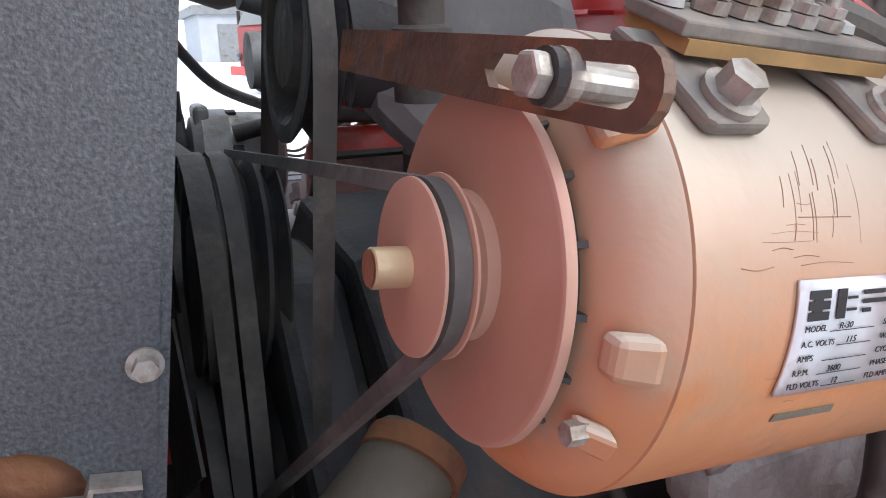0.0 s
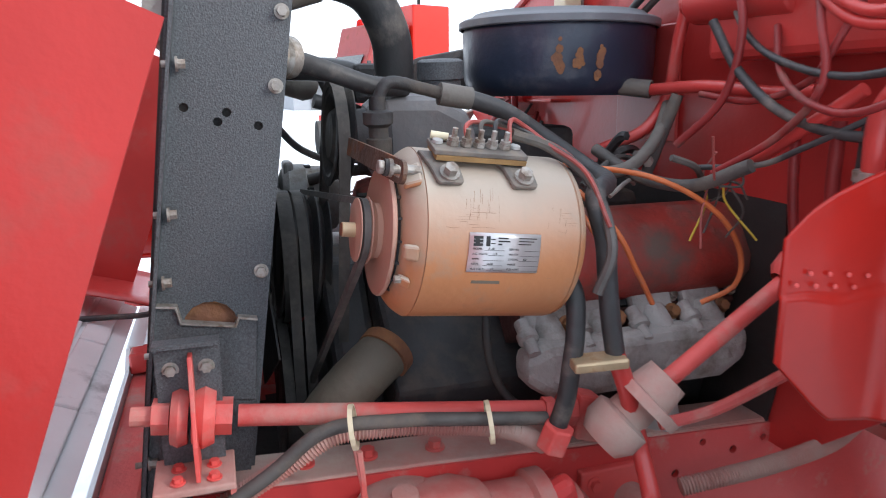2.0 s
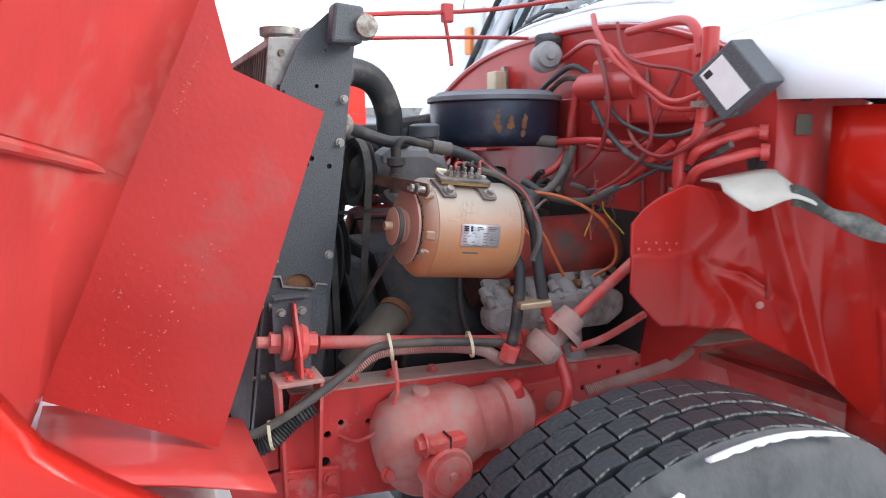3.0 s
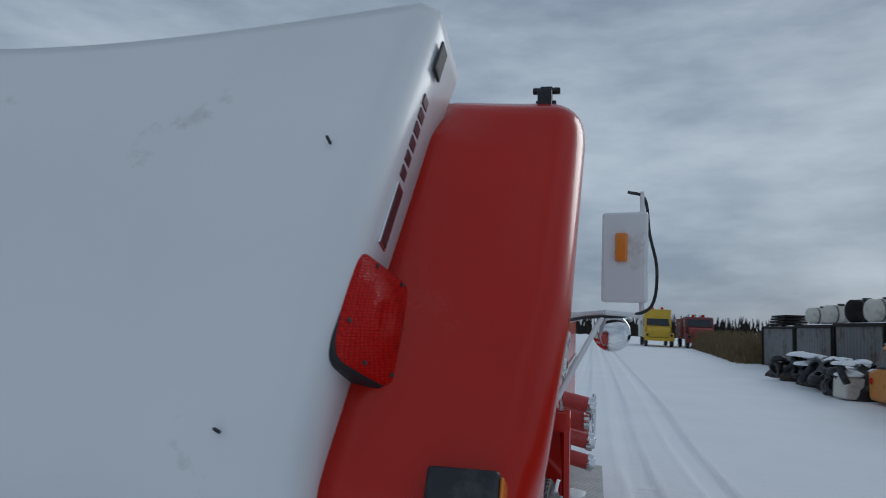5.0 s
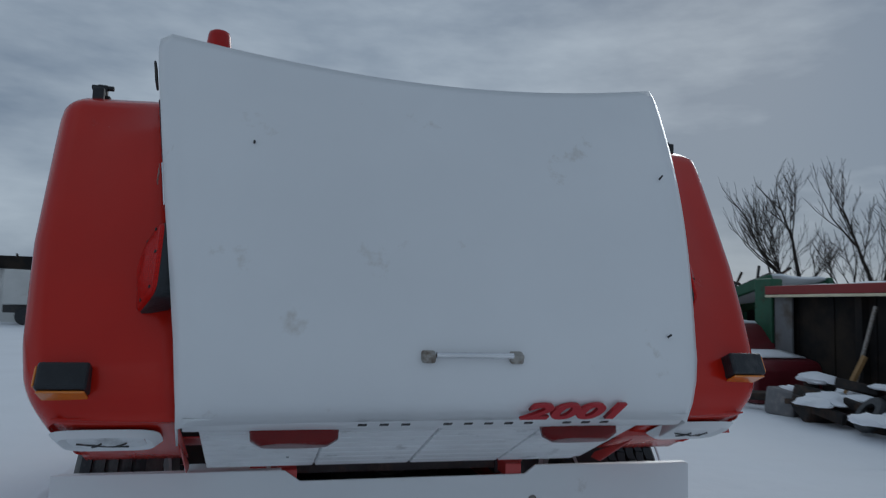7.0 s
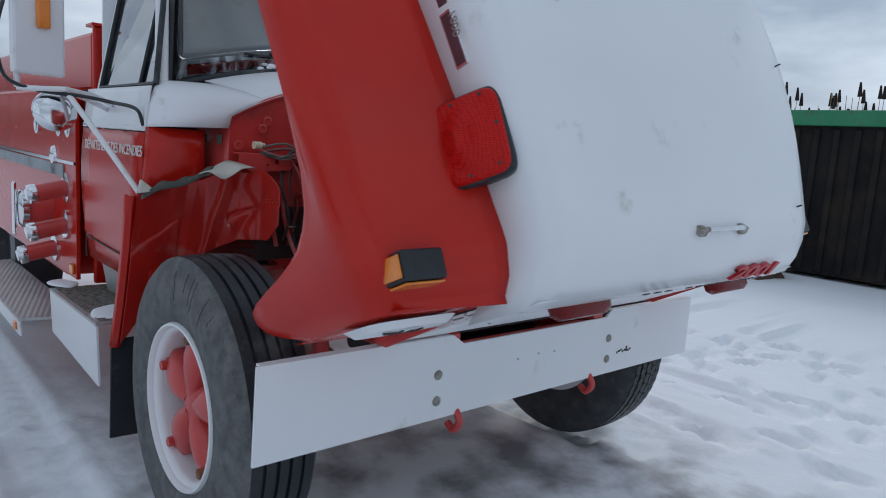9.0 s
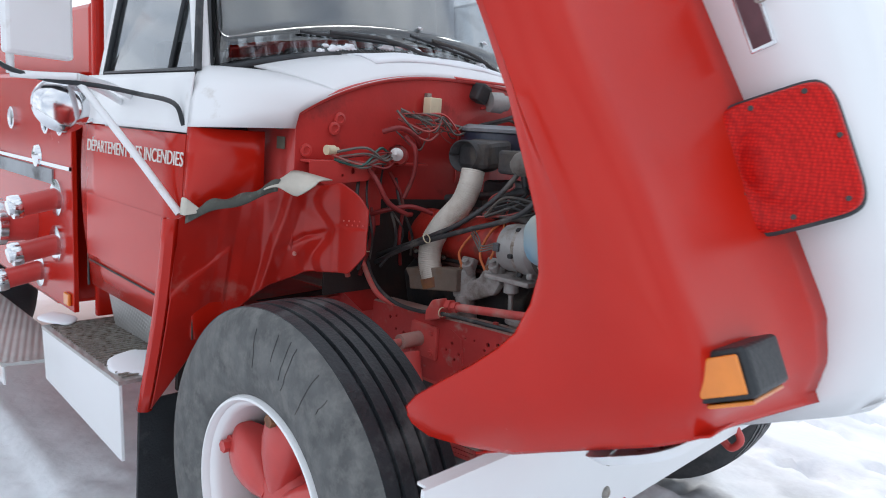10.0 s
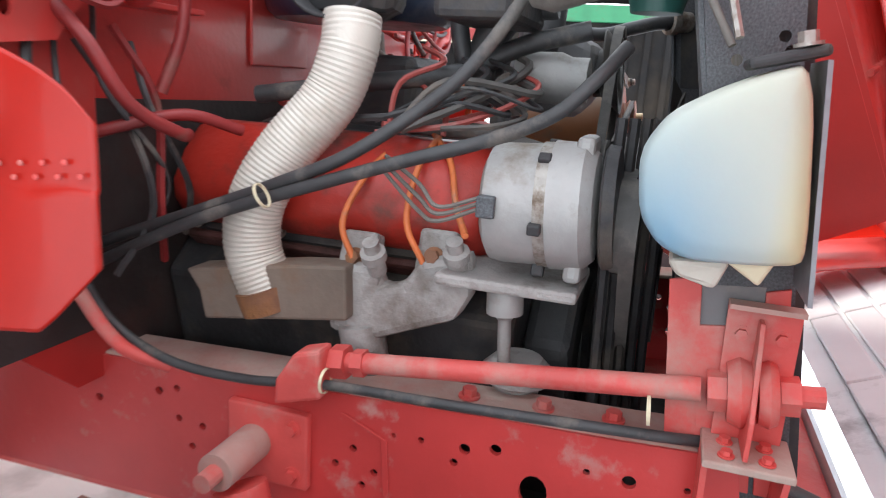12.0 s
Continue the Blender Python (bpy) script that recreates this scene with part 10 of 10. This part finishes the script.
part("walkway", box((11.35, 16.2, 3.22), (0.35, 1.5, 0.03)), BLACKMETAL, big)
part("saddle", box((11.35, 16.6, 2.52), (0.5, 0.16, 0.3)), DARK_STEEL, big)
part("saddle", box((11.35, 14.2, 2.52), (0.5, 0.16, 0.3)), DARK_STEEL, big)
for k, (y, r, dark) in enumerate(((18.6, 0.33, 0), (19.6, 0.30, 0), (20.6, 0.28, 1), (21.5, 0.27, 0), (22.5, 0.26, 0), (23.2, 0.24, 1))):
    make_tank("drum", "dark steel drum lying on its side" if dark else "pale stained drum lying on its side", (11.15, y, 2.84 + r), (12.2, y + 0.1, 2.84 + r), r, DARK_STEEL if dark else TANK_WHITE, (0.3, 0.7))


def make_containers():
    for k, (y0, y1, h) in enumerate(((24.3, 29.5, 2.15), (29.7, 35.2, 2.1), (35.4, 42.0, 2.05))):
        c = thing("shipping_container", (12.2, (y0 + y1) / 2, GROUND), "grey corrugated steel container with stained sides", "container", "grey containers")
        bm = B()
        rows = [[], []]
        n = 60
        for i in range(n + 1):
            y = lerp(y0, y1, i / n)
            d = 0.035 * ((i // 2) % 2)
            for j, z in enumerate((0.1, h)):
                rows[j].append((11.0 + d, y, z))
        add_grid(bm, rows)
        part("corrugated_side", bm, GREY_STEEL, c, solid=0.004)
        part("shell", span(11.06, 13.3, y0, y1, 0.08, h), GREY_STEEL, c)
        for y in (y0 + 0.05, y1 - 0.05):
            part("corner_post", box((11.0, y, h / 2 + 0.05), (0.14, 0.12, h)), DARK_STEEL, c, bevel=0.01)
        part("top_rail", box((11.0, (y0 + y1) / 2, h), (0.12, y1 - y0, 0.12)), DARK_STEEL, c)
        snow_cap(11.0, 13.2, y0, y1, h + 0.05, 0.10, c, k + 5)
    for y, r, paint in ((28.5, 0.42, DARK_STEEL), (31.5, 0.36, TANK_WHITE), (34.0, 0.34, TANK_WHITE), (26.5, 0.4, TANK_WHITE)):
        make_tank("storage_tank", "stained tank lying on a container roof", (11.2, y, 2.25 + r), (12.7, y + 0.3, 2.25 + r), r, paint, (0.3, 0.7))
    p = thing("stacked_pallets", (11.7, 39.5, 2.14), "dark flat stack on a container roof", "pallets")
    for i in range(4):
        part("pallet", box((11.7 + 0.05 * i, 39.5, 2.2 + i * 0.14), (1.2, 3.0, 0.11)), DARK_STEEL, p, bevel=0.01)


make_containers()


def make_green_frame():
    g = thing("steel_canopy", (10.9, 13.5, GROUND), "collapsed green steel canopy with snow between its beams", "steel frame")
    def beam(a, b, w, h, m=GREEN_STEEL, name="beam"):
        a, b = Vector(a), Vector(b)
        d = (b - a).normalized()
        up = (Vector((0, 0, 1)) - d * d.z).normalized()
        s = d.cross(up)
        pts = [a + up * h / 2 + s * w / 2, a + up * h / 2 - s * w / 2, a - up * h / 2 - s * w / 2, a - up * h / 2 + s * w / 2]
        part(name, slab(pts, b - a), m, g, bevel=0.012)
    beam((10.75, 18.2, 2.58), (10.75, 13.8, 1.80), 0.14, 0.22)
    beam((10.75, 13.75, 1.80), (10.6, 10.6, 2.42), 0.14, 0.22)
    beam((12.3, 18.2, 2.58), (12.3, 13.8, 1.85), 0.14, 0.22)
    beam((12.3, 13.75, 1.85), (12.3, 10.6, 2.42), 0.14, 0.22)
    part("post", box((10.25, 10.25, 1.22), (0.30, 0.55, 2.38)), GREEN_STEEL, g, "thick green post", bevel=0.02)
    part("back_post", box((12.3, 13.8, 0.95), (0.2, 0.2, 1.85)), GREEN_STEEL, g)
    part("back_post", box((10.75, 13.95, 0.90), (0.16, 0.16, 1.72)), GREEN_STEEL, g)
    rows = [[(lerp(10.75, 12.3, a / 6), y, z + 0.10 + 0.05 * noise.noise((a, y * 2, 1))) for a in range(7)] for y, z in ((16.3, 2.24), (15.4, 2.08), (14.5, 1.94), (13.8, 1.84), (13.2, 1.92), (12.3, 2.1), (11.4, 2.26), (10.7, 2.4))]
    part("roof_snow", sheet(rows), SNOW, g, "snow lying in the valley of the roof", smooth=60, solid=0.05)
    part("dark_lining", span(12.5, 12.6, 10.4, 18.3, 0.05, 1.8), DARK_STEEL, g)
    for k in range(9):
        random.seed(40 + k)
        y = random.uniform(10.8, 13.4)
        part("loose_bar", cyl((10.85 + 0.1 * k, y, line_at([(10.6, 2.42), (13.75, 1.8)], y) + 0.22), (11.0 + 0.1 * k, y + random.uniform(-1.2, 1.2), 2.5 + random.uniform(0, 0.35)), 0.035, n=8), SCRAP, g)


make_green_frame()


def lump(c, s, seed, rough=0.25, n=10):
    """An uneven mound."""
    bm = B()
    bmesh.ops.create_icosphere(bm, subdivisions=3, radius=1.0)
    for v in bm.verts:
        k = 1 + rough * noise.noise(v.co * 1.7 + Vector((seed, seed * 2, 0))) + rough * 0.5 * noise.noise(v.co * 4 + Vector((0, seed, 1)))
        v.co = Vector((v.co.x * s[0] * k, v.co.y * s[1] * k, max(-0.1, v.co.z) * s[2] * k)) + Vector(c)
    return bm


def make_shed():
    shed = thing("long_shed", (10.6, 6.7, GROUND), "long dark open shed wall under a red and cream roof edge", "shed")
    for i in range(13):
        y = 3.55 + i * 0.49
        part("wall_panel", box((10.32 + 0.02 * (i % 2), y + 0.24, 1.05), (0.06, 0.475, 2.05)), DARK_STEEL, shed, bevel=0.006)
    for y in (3.55, 5.5, 7.7, 9.85):
        part("post", box((10.2, y, 1.05), (0.16, 0.16, 2.05)), DARK_STEEL, shed, bevel=0.01)
    part("roof_edge", box((10.0, 6.7, 2.16), (0.10, 6.6, 0.17)), OLD_RED, shed, "red roof edge", bevel=0.012)
    part("cream_trim", box((9.99, 6.7, 2.045), (0.08, 6.6, 0.05)), CREAM, shed, "cream trim", bevel=0.006)
    part("roof", box((11.2, 6.7, 2.2), (2.4, 6.6, 0.08)), DARK_STEEL, shed)
    part("end_panel", box((10.12, 9.62, 1.05), (0.05, 0.5, 1.95)), GREY_STEEL, shed, "stained grey end sheet", bevel=0.006)
    snow_cap(9.96, 12.3, 3.45, 9.95, 2.24, 0.10, shed, 9)
    part("leaning_pole", cyl((9.75, 7.5, 0.35), (9.95, 7.15, 1.85), 0.035), STEEL, shed, "grey leaning pole", smooth=40)
    part("roof_crate", box((11.0, 3.6, 2.45), (0.7, 0.8, 0.36)), CARD, shed, bevel=0.02)


make_shed()


def make_green_container():
    c = thing("green_container", (11.2, 0.9, GROUND), "dark container with a bright green top rail", "container")
    part("body", span(10.1, 12.4, -1.9, 3.3, 0.1, 2.42), DARK_STEEL, c, bevel=0.02)
    part("top_rail", box((10.08, 0.7, 2.52), (0.16, 5.3, 0.24)), BRIGHT_GREEN, c, "green top rail", bevel=0.015)
    for i in range(16):
        part("rib", box((10.07, -1.7 + i * 0.32, 1.25), (0.07, 0.10, 2.2)), DARK_STEEL, c, bevel=0.012)
    snow_cap(10.05, 12.3, -1.9, 3.3, 2.62, 0.09, c, 12)


make_green_container()


def make_scrap():
    heap = thing("scrap_heap", (8.6, 5.5, GROUND), "heap of dark scrap metal half buried in snow", "scrap heap")
    random.seed(21)
    part("heap_base", lump((9.3, 5.6, 0.0), (0.95, 3.0, 0.42), 3, 0.35), SCRAP, heap, "tangled dark scrap", smooth=25)
    part("rust_pile", lump((9.2, 3.6, 0.0), (0.7, 0.9, 0.75), 8, 0.3), BROWN_SCRAP, heap, "brown rusty pile", smooth=25)
    part("grey_block", box((8.35, 7.55, 0.24), (0.45, 0.55, 0.44), (6, 3, 20)), GREYPAINT, heap, bevel=0.04)
    part("wreck_panel", box((8.4, 6.95, 0.25), (0.5, 0.7, 0.35), (24, 8, -14)), SCRAP, heap, bevel=0.03)
    for k in range(34):
        x, y = random.uniform(7.9, 9.3), random.uniform(3.4, 8.0)
        l = random.uniform(0.35, 1.5)
        part("scrap_piece", box((x, y, random.uniform(0.12, 0.42) + 0.2 * (x > 8.8)), (random.uniform(0.06, 0.22), l, random.uniform(0.05, 0.2)), (random.uniform(-14, 14), random.uniform(-20, 20), random.uniform(-38, 38))), random.choice((SCRAP, SCRAP, SCRAP, BROWN_SCRAP, DARK_STEEL)), heap, bevel=0.012)
    for k in range(7):
        x, y = random.uniform(7.9, 9.0), random.uniform(3.5, 7.6)
        part("scrap_wheel", lathe((x, y, 0.32), (random.uniform(-1, -0.3), random.uniform(-0.6, 0.6), random.uniform(0, 0.6)), [(-0.07, 0.14), (-0.07, 0.25), (-0.03, 0.28), (0.03, 0.28), (0.07, 0.25), (0.07, 0.14)], 24), RUBBER, heap, smooth=40)
    for k in range(26):
        x, y = random.uniform(7.75, 9.2), random.uniform(3.4, 8.1)
        s = random.uniform(0.10, 0.36)
        part("snow_clump", lump((x, y, random.uniform(0.22, 0.48) + 0.16 * (x > 8.6)), (s * 0.8, s * 1.35, s * 0.4), k, 0.3), SNOW, heap, smooth=60)
    part("timber", box((9.1, 6.8, 0.72), (0.07, 0.08, 0.75), (12, 24, 0)), CARD, heap, bevel=0.006)


make_scrap()


def make_pile():
    pile = thing("tyre_pile", (9.3, 23.5, GROUND), "pile of dark scrap and tyres dusted with snow", "scrap heap")
    random.seed(33)
    for k in range(5):
        part("pile_core", lump((9.6, 21.5 + k * 2.3, 0.0), (0.9, 1.4, 0.85 - 0.06 * k), k + 20, 0.35), SCRAP, pile, smooth=25)
    for k in range(40):
        x, y = random.uniform(8.5, 10.0), random.uniform(20.6, 29)
        part("tyre", lathe((x, y, random.uniform(0.25, 0.85)), (random.uniform(-1, 1), random.uniform(-0.5, 0.5), random.uniform(0.2, 1)), [(-0.09, 0.19), (-0.1, 0.29), (-0.05, 0.33), (0.05, 0.33), (0.1, 0.29), (0.09, 0.19)], 20), RUBBER, pile, smooth=40)
    for k in range(26):
        x, y = random.uniform(8.5, 9.8), random.uniform(20.8, 28)
        s = random.uniform(0.2, 0.5)
        part("snow_clump", lump((x, y, random.uniform(0.75, 1.05)), (s * 0.8, s * 1.2, s * 0.3), k + 60, 0.3), SNOW, pile, smooth=60)
    part("white_box", box((8.75, 20.95, 0.35), (0.6, 0.7, 0.6), (0, 4, 12)), TANK_WHITE, pile, bevel=0.05)
    part("snow_clump", lump((8.75, 20.95, 0.68), (0.4, 0.45, 0.16), 5, 0.2), SNOW, pile, smooth=60)


make_pile()


def bare_tree(at, height, seed, lean=(0, 0), spread=0.55):
    """A leafless tree: a forked trunk and boughs thinning into many twigs."""
    random.seed(seed)
    tree = thing("bare_tree", at, "leafless young tree with thin spreading twigs", "tree", "bare trees behind the shed")
    trunk, crown_bm = B(), B()
    def grow(p, d, length, r, level):
        pts, q = [p], p
        steps = 4
        for i in range(steps):
            d = (d + Vector((random.uniform(-1, 1), random.uniform(-1, 1), random.uniform(-0.3, 0.7))) * 0.13).normalized()
            q = q + d * length / steps
            pts.append(q)
        bm = trunk if level < 2 else crown_bm
        for i in range(steps):
            add_cyl(bm, pts[i], pts[i + 1], lerp(r, r * 0.6, i / steps), lerp(r, r * 0.6, (i + 1) / steps), n=7 if level < 2 else 4, caps=False)
        if level >= 5:
            return
        count = (3, 4, 4, 3, 2)[level]
        for k in range(count):
            s = random.uniform(0.35, 1.0) if k else 1.0
            i = min(steps - 1, int(s * steps))
            o = pts[i].lerp(pts[i + 1], s * steps - i) if s < 1 else pts[-1]
            side = Vector((random.uniform(-1, 1), random.uniform(-1, 1), random.uniform(-0.15, 0.6)))
            nd = (d * 0.75 + side.normalized() * (spread if k else spread * 0.35) + Vector((0, 0, 0.12))).normalized()
            grow(o, nd, length * random.uniform(0.55, 0.78), max(0.009, r * (0.62 if k == 0 else 0.48)) , level + 1)
    base = Vector(at)
    grow(base, Vector((lean[0], lean[1], 1)).normalized(), height * 0.40, height * 0.016, 0)
    part("trunk", trunk, TWIG, tree, "dark bare trunk and boughs", smooth=60)
    part("crown", crown_bm, TWIG, tree, "fine bare twigs")
    return tree


for at, h, s, lean in (((20.0, 19.3, 0.0), 8.0, 3, (0, 0.05)), ((20.2, 16.9, 0.0), 7.0, 7, (0, -0.05)), ((21.0, 21.6, 0.0), 5.9, 12, (0, 0.25)), ((20.5, 15.2, 0.0), 4.0, 18, (0, -0.35)), ((23.0, 20.4, 0.0), 5.5, 29, (0, 0.1)), ((16.5, 12.2, 0.0), 3.4, 31, (0, -0.3))):
    bare_tree(at, h, s, lean)


def make_reeds():
    random.seed(9)
    reeds = thing("cattails", (13.5, 6.5, GROUND), "dry cattails standing behind the shed", "reeds", kind="stuff")
    stems, heads = B(), B()
    for k in range(150):
        x, y = random.uniform(13.0, 15.0), random.uniform(3.2, 9.0)
        h = random.uniform(2.5, 3.25)
        t = Vector((x + random.uniform(-0.15, 0.15), y + random.uniform(-0.2, 0.2), h))
        add_cyl(stems, (x, y, 0), t, 0.012, 0.006, n=4, caps=False)
        if k % 2:
            add_cyl(heads, t, t + Vector((0.01, 0.02, 0.26)), 0.05, 0.02, n=6)
    part("stems", stems, REED, reeds)
    part("seed_heads", heads, TWIG, reeds)
    scrub = thing("dry_scrub", (14, 50, GROUND), "brown dry scrub along the yard's far edge", "scrub", kind="stuff")
    bm = B()
    for k in range(2600):
        y = random.uniform(42, 75)
        x = random.uniform(9.5, 13.0) + (y - 42) * 0.05
        z = random.uniform(0.8, 1.9)
        b = Vector((x, y, 0))
        add_cyl(bm, b, b + Vector((random.uniform(-0.4, 0.4), random.uniform(-0.4, 0.4), z)), 0.03, 0.008, n=3, caps=False)
    part("stalks", bm, HEDGE, scrub)


make_reeds()


set_out()


def parked_truck(name, label, at, heading, cab_paint, body_paint, bonnet_paint, size=(2.3, 7.0, 2.7), cab_over=False):
    """A parked fire truck with cab, bonnet, body, windows, wheels and lamps; its front points along heading."""
    t = thing(name, at, label, "truck", "parked trucks")
    W, L, H = size
    m = Matrix.Translation(Vector(at)) @ Matrix.Rotation(radians(heading), 4, "Z")
    def P(nm, bm, material, lab="", parent=t, **kw):
        bm.transform(m)
        return part(nm, bm, material, parent, lab, **kw)
    h = W / 2
    P("body", span(-h, h, -L + 2.6, 0.1, 0.75, H + (0.4 if cab_over else -0.25)), body_paint, bevel=0.05)
    nose = 1.75 if cab_over else 3.05
    P("cab", prism([(0.14, 0.7), (1.75, 0.7), (1.75, 1.72), (1.40, 2.42), (1.2, H - 0.12), (0.14, H - 0.12)], "x", -h + 0.08, h - 0.08), cab_paint, bevel=0.06)
    if not cab_over:
        P("bonnet", prism([(1.78, 0.75), (3.0, 0.75), (3.05, 1.35), (2.9, 1.6), (1.78, 1.72)], "x", -h + 0.3, h - 0.3), bonnet_paint, bevel=0.08)
    for s in (-1, 1):
        w = P("side_window", box((s * (h - 0.075), 0.82, 2.02), (0.02, 0.95, 0.62)), DARK_GLASS, "dark cab window", bevel=0.004)
        if not cab_over:
            P("wing", prism([(1.75, 0.7), (2.1, 1.2), (2.8, 1.2), (3.1, 0.85), (3.1, 0.7)], "x", s * (h - 0.42), s * h), cab_paint, bevel=0.05)
        P("mirror", box((s * (h + 0.16), 1.55, 2.0), (0.06, 0.10, 0.38)), BLACKMETAL, bevel=0.01)
        P("headlamp", lathe((s * (h - 0.22), nose + 0.05, 0.98), (0, 1, 0), [(0, 0.11), (0.03, 0.1), (0.04, 0)], 20), DARK_GLASS, smooth=40)
        for y in ((1.0, 3.4 - L) if cab_over else (2.4, -2.6)):
            P("wheel", lathe((s * (h - 0.3), y, 0.5 - 0.04), (s, 0, 0), [(0, 0), (0, 0.4), (0.03, 0.5), (0.24, 0.5), (0.28, 0.44), (0.26, 0.3), (0.2, 0.28), (0.2, 0)], 28), RUBBER, smooth=40)
        for k in range(1 if cab_over else 3):
            P("locker_door", box((s * (h + 0.012), -0.5 - k * 1.15, 1.55), (0.025, 1.05, 1.2)), STEELBLUE if k == 1 else body_paint, bevel=0.01)
    P("windscreen", slab([(-h + 0.25, 1.76, 1.78), (h - 0.25, 1.76, 1.78), (h - 0.3, 1.46, 2.36), (-h + 0.3, 1.46, 2.36)], (0, 0.012, 0.006)), DARK_GLASS)
    P("beacon", lathe((0.4, 0.9, H - 0.13), (0, 0, 1), [(0, 0.13), (0.16, 0.12), (0.22, 0.07), (0.23, 0)], 20), LENS_RED, "red beacon", smooth=40)
    P("beacon", lathe((-0.4, 0.9, H - 0.13), (0, 0, 1), [(0, 0.13), (0.16, 0.12), (0.22, 0.07), (0.23, 0)], 20), LENS_RED, "red beacon", smooth=40)
    P("bumper", box((0, nose + 0.2, 0.62), (W, 0.1, 0.24)), bonnet_paint, bevel=0.02)
    return t


parked_truck("parked_fire_truck", "older red fire truck parked across the snowy yard", (-19.0, 4.8, GROUND), -165, OLD_RED, RED, RED, (2.3, 3.7, 3.3), cab_over=True)
parked_truck("white_box_truck", "white truck with a yellow lower cab far down the yard", (6.5, 62, GROUND), 180, YELLOW, CREAM_WALL, YELLOW, (2.4, 8.0, 3.3))
parked_truck("far_red_truck", "dark red truck far down the yard", (9.6, 60, GROUND), 180, MAROON, OLD_RED, OLD_RED, (2.4, 7.0, 2.7))


def make_far():
    b = thing("warehouse", (-9, 37.5, GROUND), "low off-white warehouse under a dark flat roof edge", "building")
    part("wall", span(-26, -1.5, 37, 50, 0.0, 2.75), CREAM_WALL, b)
    part("roof_edge", span(-26.3, -1.2, 36.7, 50.3, 2.75, 3.4), DARK_STEEL, b, "dark roof edge")
    part("roller_door", box((-4.3, 36.97, 1.2), (2.6, 0.08, 2.3)), STEELBLUE, b, "grey roller door", bevel=0.01)
    for x in (-12, -8.4, -18):
        part("wall_post", box((x, 36.95, 1.37), (0.2, 0.12, 2.7)), DARK_STEEL, b)
    part("wall_sign", box((-6.2, 36.94, 2.35), (0.9, 0.05, 0.4)), WHITE, b)
    trailer = thing("box_trailer", (-8.5, 34, GROUND), "white box trailer with a curved roof edge", "trailer")
    part("box", prism([(-12.0, 0.98), (-6.0, 0.98), (-6.0, 2.05), (-6.5, 2.5), (-12.0, 2.6)], "y", 33.0, 35.2), CREAM_WALL, trailer, bevel=0.05)
    part("chassis", span(-12, -5.9, 33.2, 35.0, 0.6, 0.95), BLACKMETAL, trailer)
    for x in (-11, -10.1, -6.6):
        part("wheel", cyl((x, 32.95, 0.46), (x, 33.3, 0.46), 0.42), RUBBER, trailer, smooth=40)
    flat = thing("flatbed_truck", (-5.6, 30, GROUND), "dark flatbed with a green box body", "truck")
    part("bed", span(-8.4, -4.6, 29, 31, 0.62, 0.85), BLACKMETAL, flat, bevel=0.02)
    part("box_body", span(-7.0, -4.7, 29.05, 30.95, 0.86, 1.9), GREEN_STEEL, flat, "green box body", bevel=0.03)
    for x in (-8.0, -5.3):
        part("wheel", cyl((x, 28.95, 0.42), (x, 29.3, 0.42), 0.38), RUBBER, flat, smooth=40)
    snow_cap(-7.0, -4.7, 29.05, 30.95, 1.91, 0.08, flat, 2)
    barn = thing("far_barn", (-20, 64, GROUND), "far grey barn with a snowy pitched roof", "building")
    part("roof", prism([(-30, 0.9), (-17.5, 2.3), (-9, 2.3), (-9, 0.5), (-30, 0.5)], "y", 62, 70), CREAM_WALL, barn)
    part("wall", span(-29.5, -9.2, 62.4, 69.6, 0, 0.9), DARK_STEEL, barn)
    for k, (x, y, z) in enumerate(((-20.4, 62, 4.9), (-19.3, 64, 4.4), (-40, 11.6, 8.5), (-44, 28, 8.0))):
        pole = thing("utility_pole", (x, y, 0), "plain wooden utility pole", "pole", "utility poles")
        part("mast", cyl((x, y, 0), (x, y, z), 0.13, 0.09, n=12), TWIG, pole, smooth=40)
        part("crossarm", box((x, y, z - 0.5), (0.1, 1.4, 0.1)), TWIG, pole)
    hall = thing("far_hall", (-60, 20, 0), "long pale grey industrial hall across the field", "building")
    part("wall", span(-70, -58, 6, 60, 0, 3.6), SLATE_WALL, hall)
    part("roof", span(-70.4, -57.6, 5.6, 60.4, 3.6, 4.3), GREY_STEEL, hall)
    for k in range(9):
        part("bay_door", box((-57.97, 9 + k * 5.6, 1.5), (0.06, 3.2, 2.8)), GREY_STEEL, hall)
    woods = thing("far_woods", (0, 140, 0), "distant line of bare grey woods", "woods", kind="stuff")
    random.seed(77)
    bm = B()
    for k in range(5200):
        g = random.uniform(0.25, 2.9) + (math.pi * (k % 4 == 0))
        r = random.uniform(130, 175)
        p = Vector((math.cos(g) * r, math.sin(g) * r, 0))
        h = random.uniform(3.0, 6.0) * (0.7 + 0.45 * noise.noise((g * 6, 0, 0)))
        add_cyl(bm, p, p + Vector((random.uniform(-1.2, 1.2), random.uniform(-1.2, 1.2), h)), 0.35, 0.06, n=3, caps=False)
    part("stems", bm, TWIG, woods)


make_far()
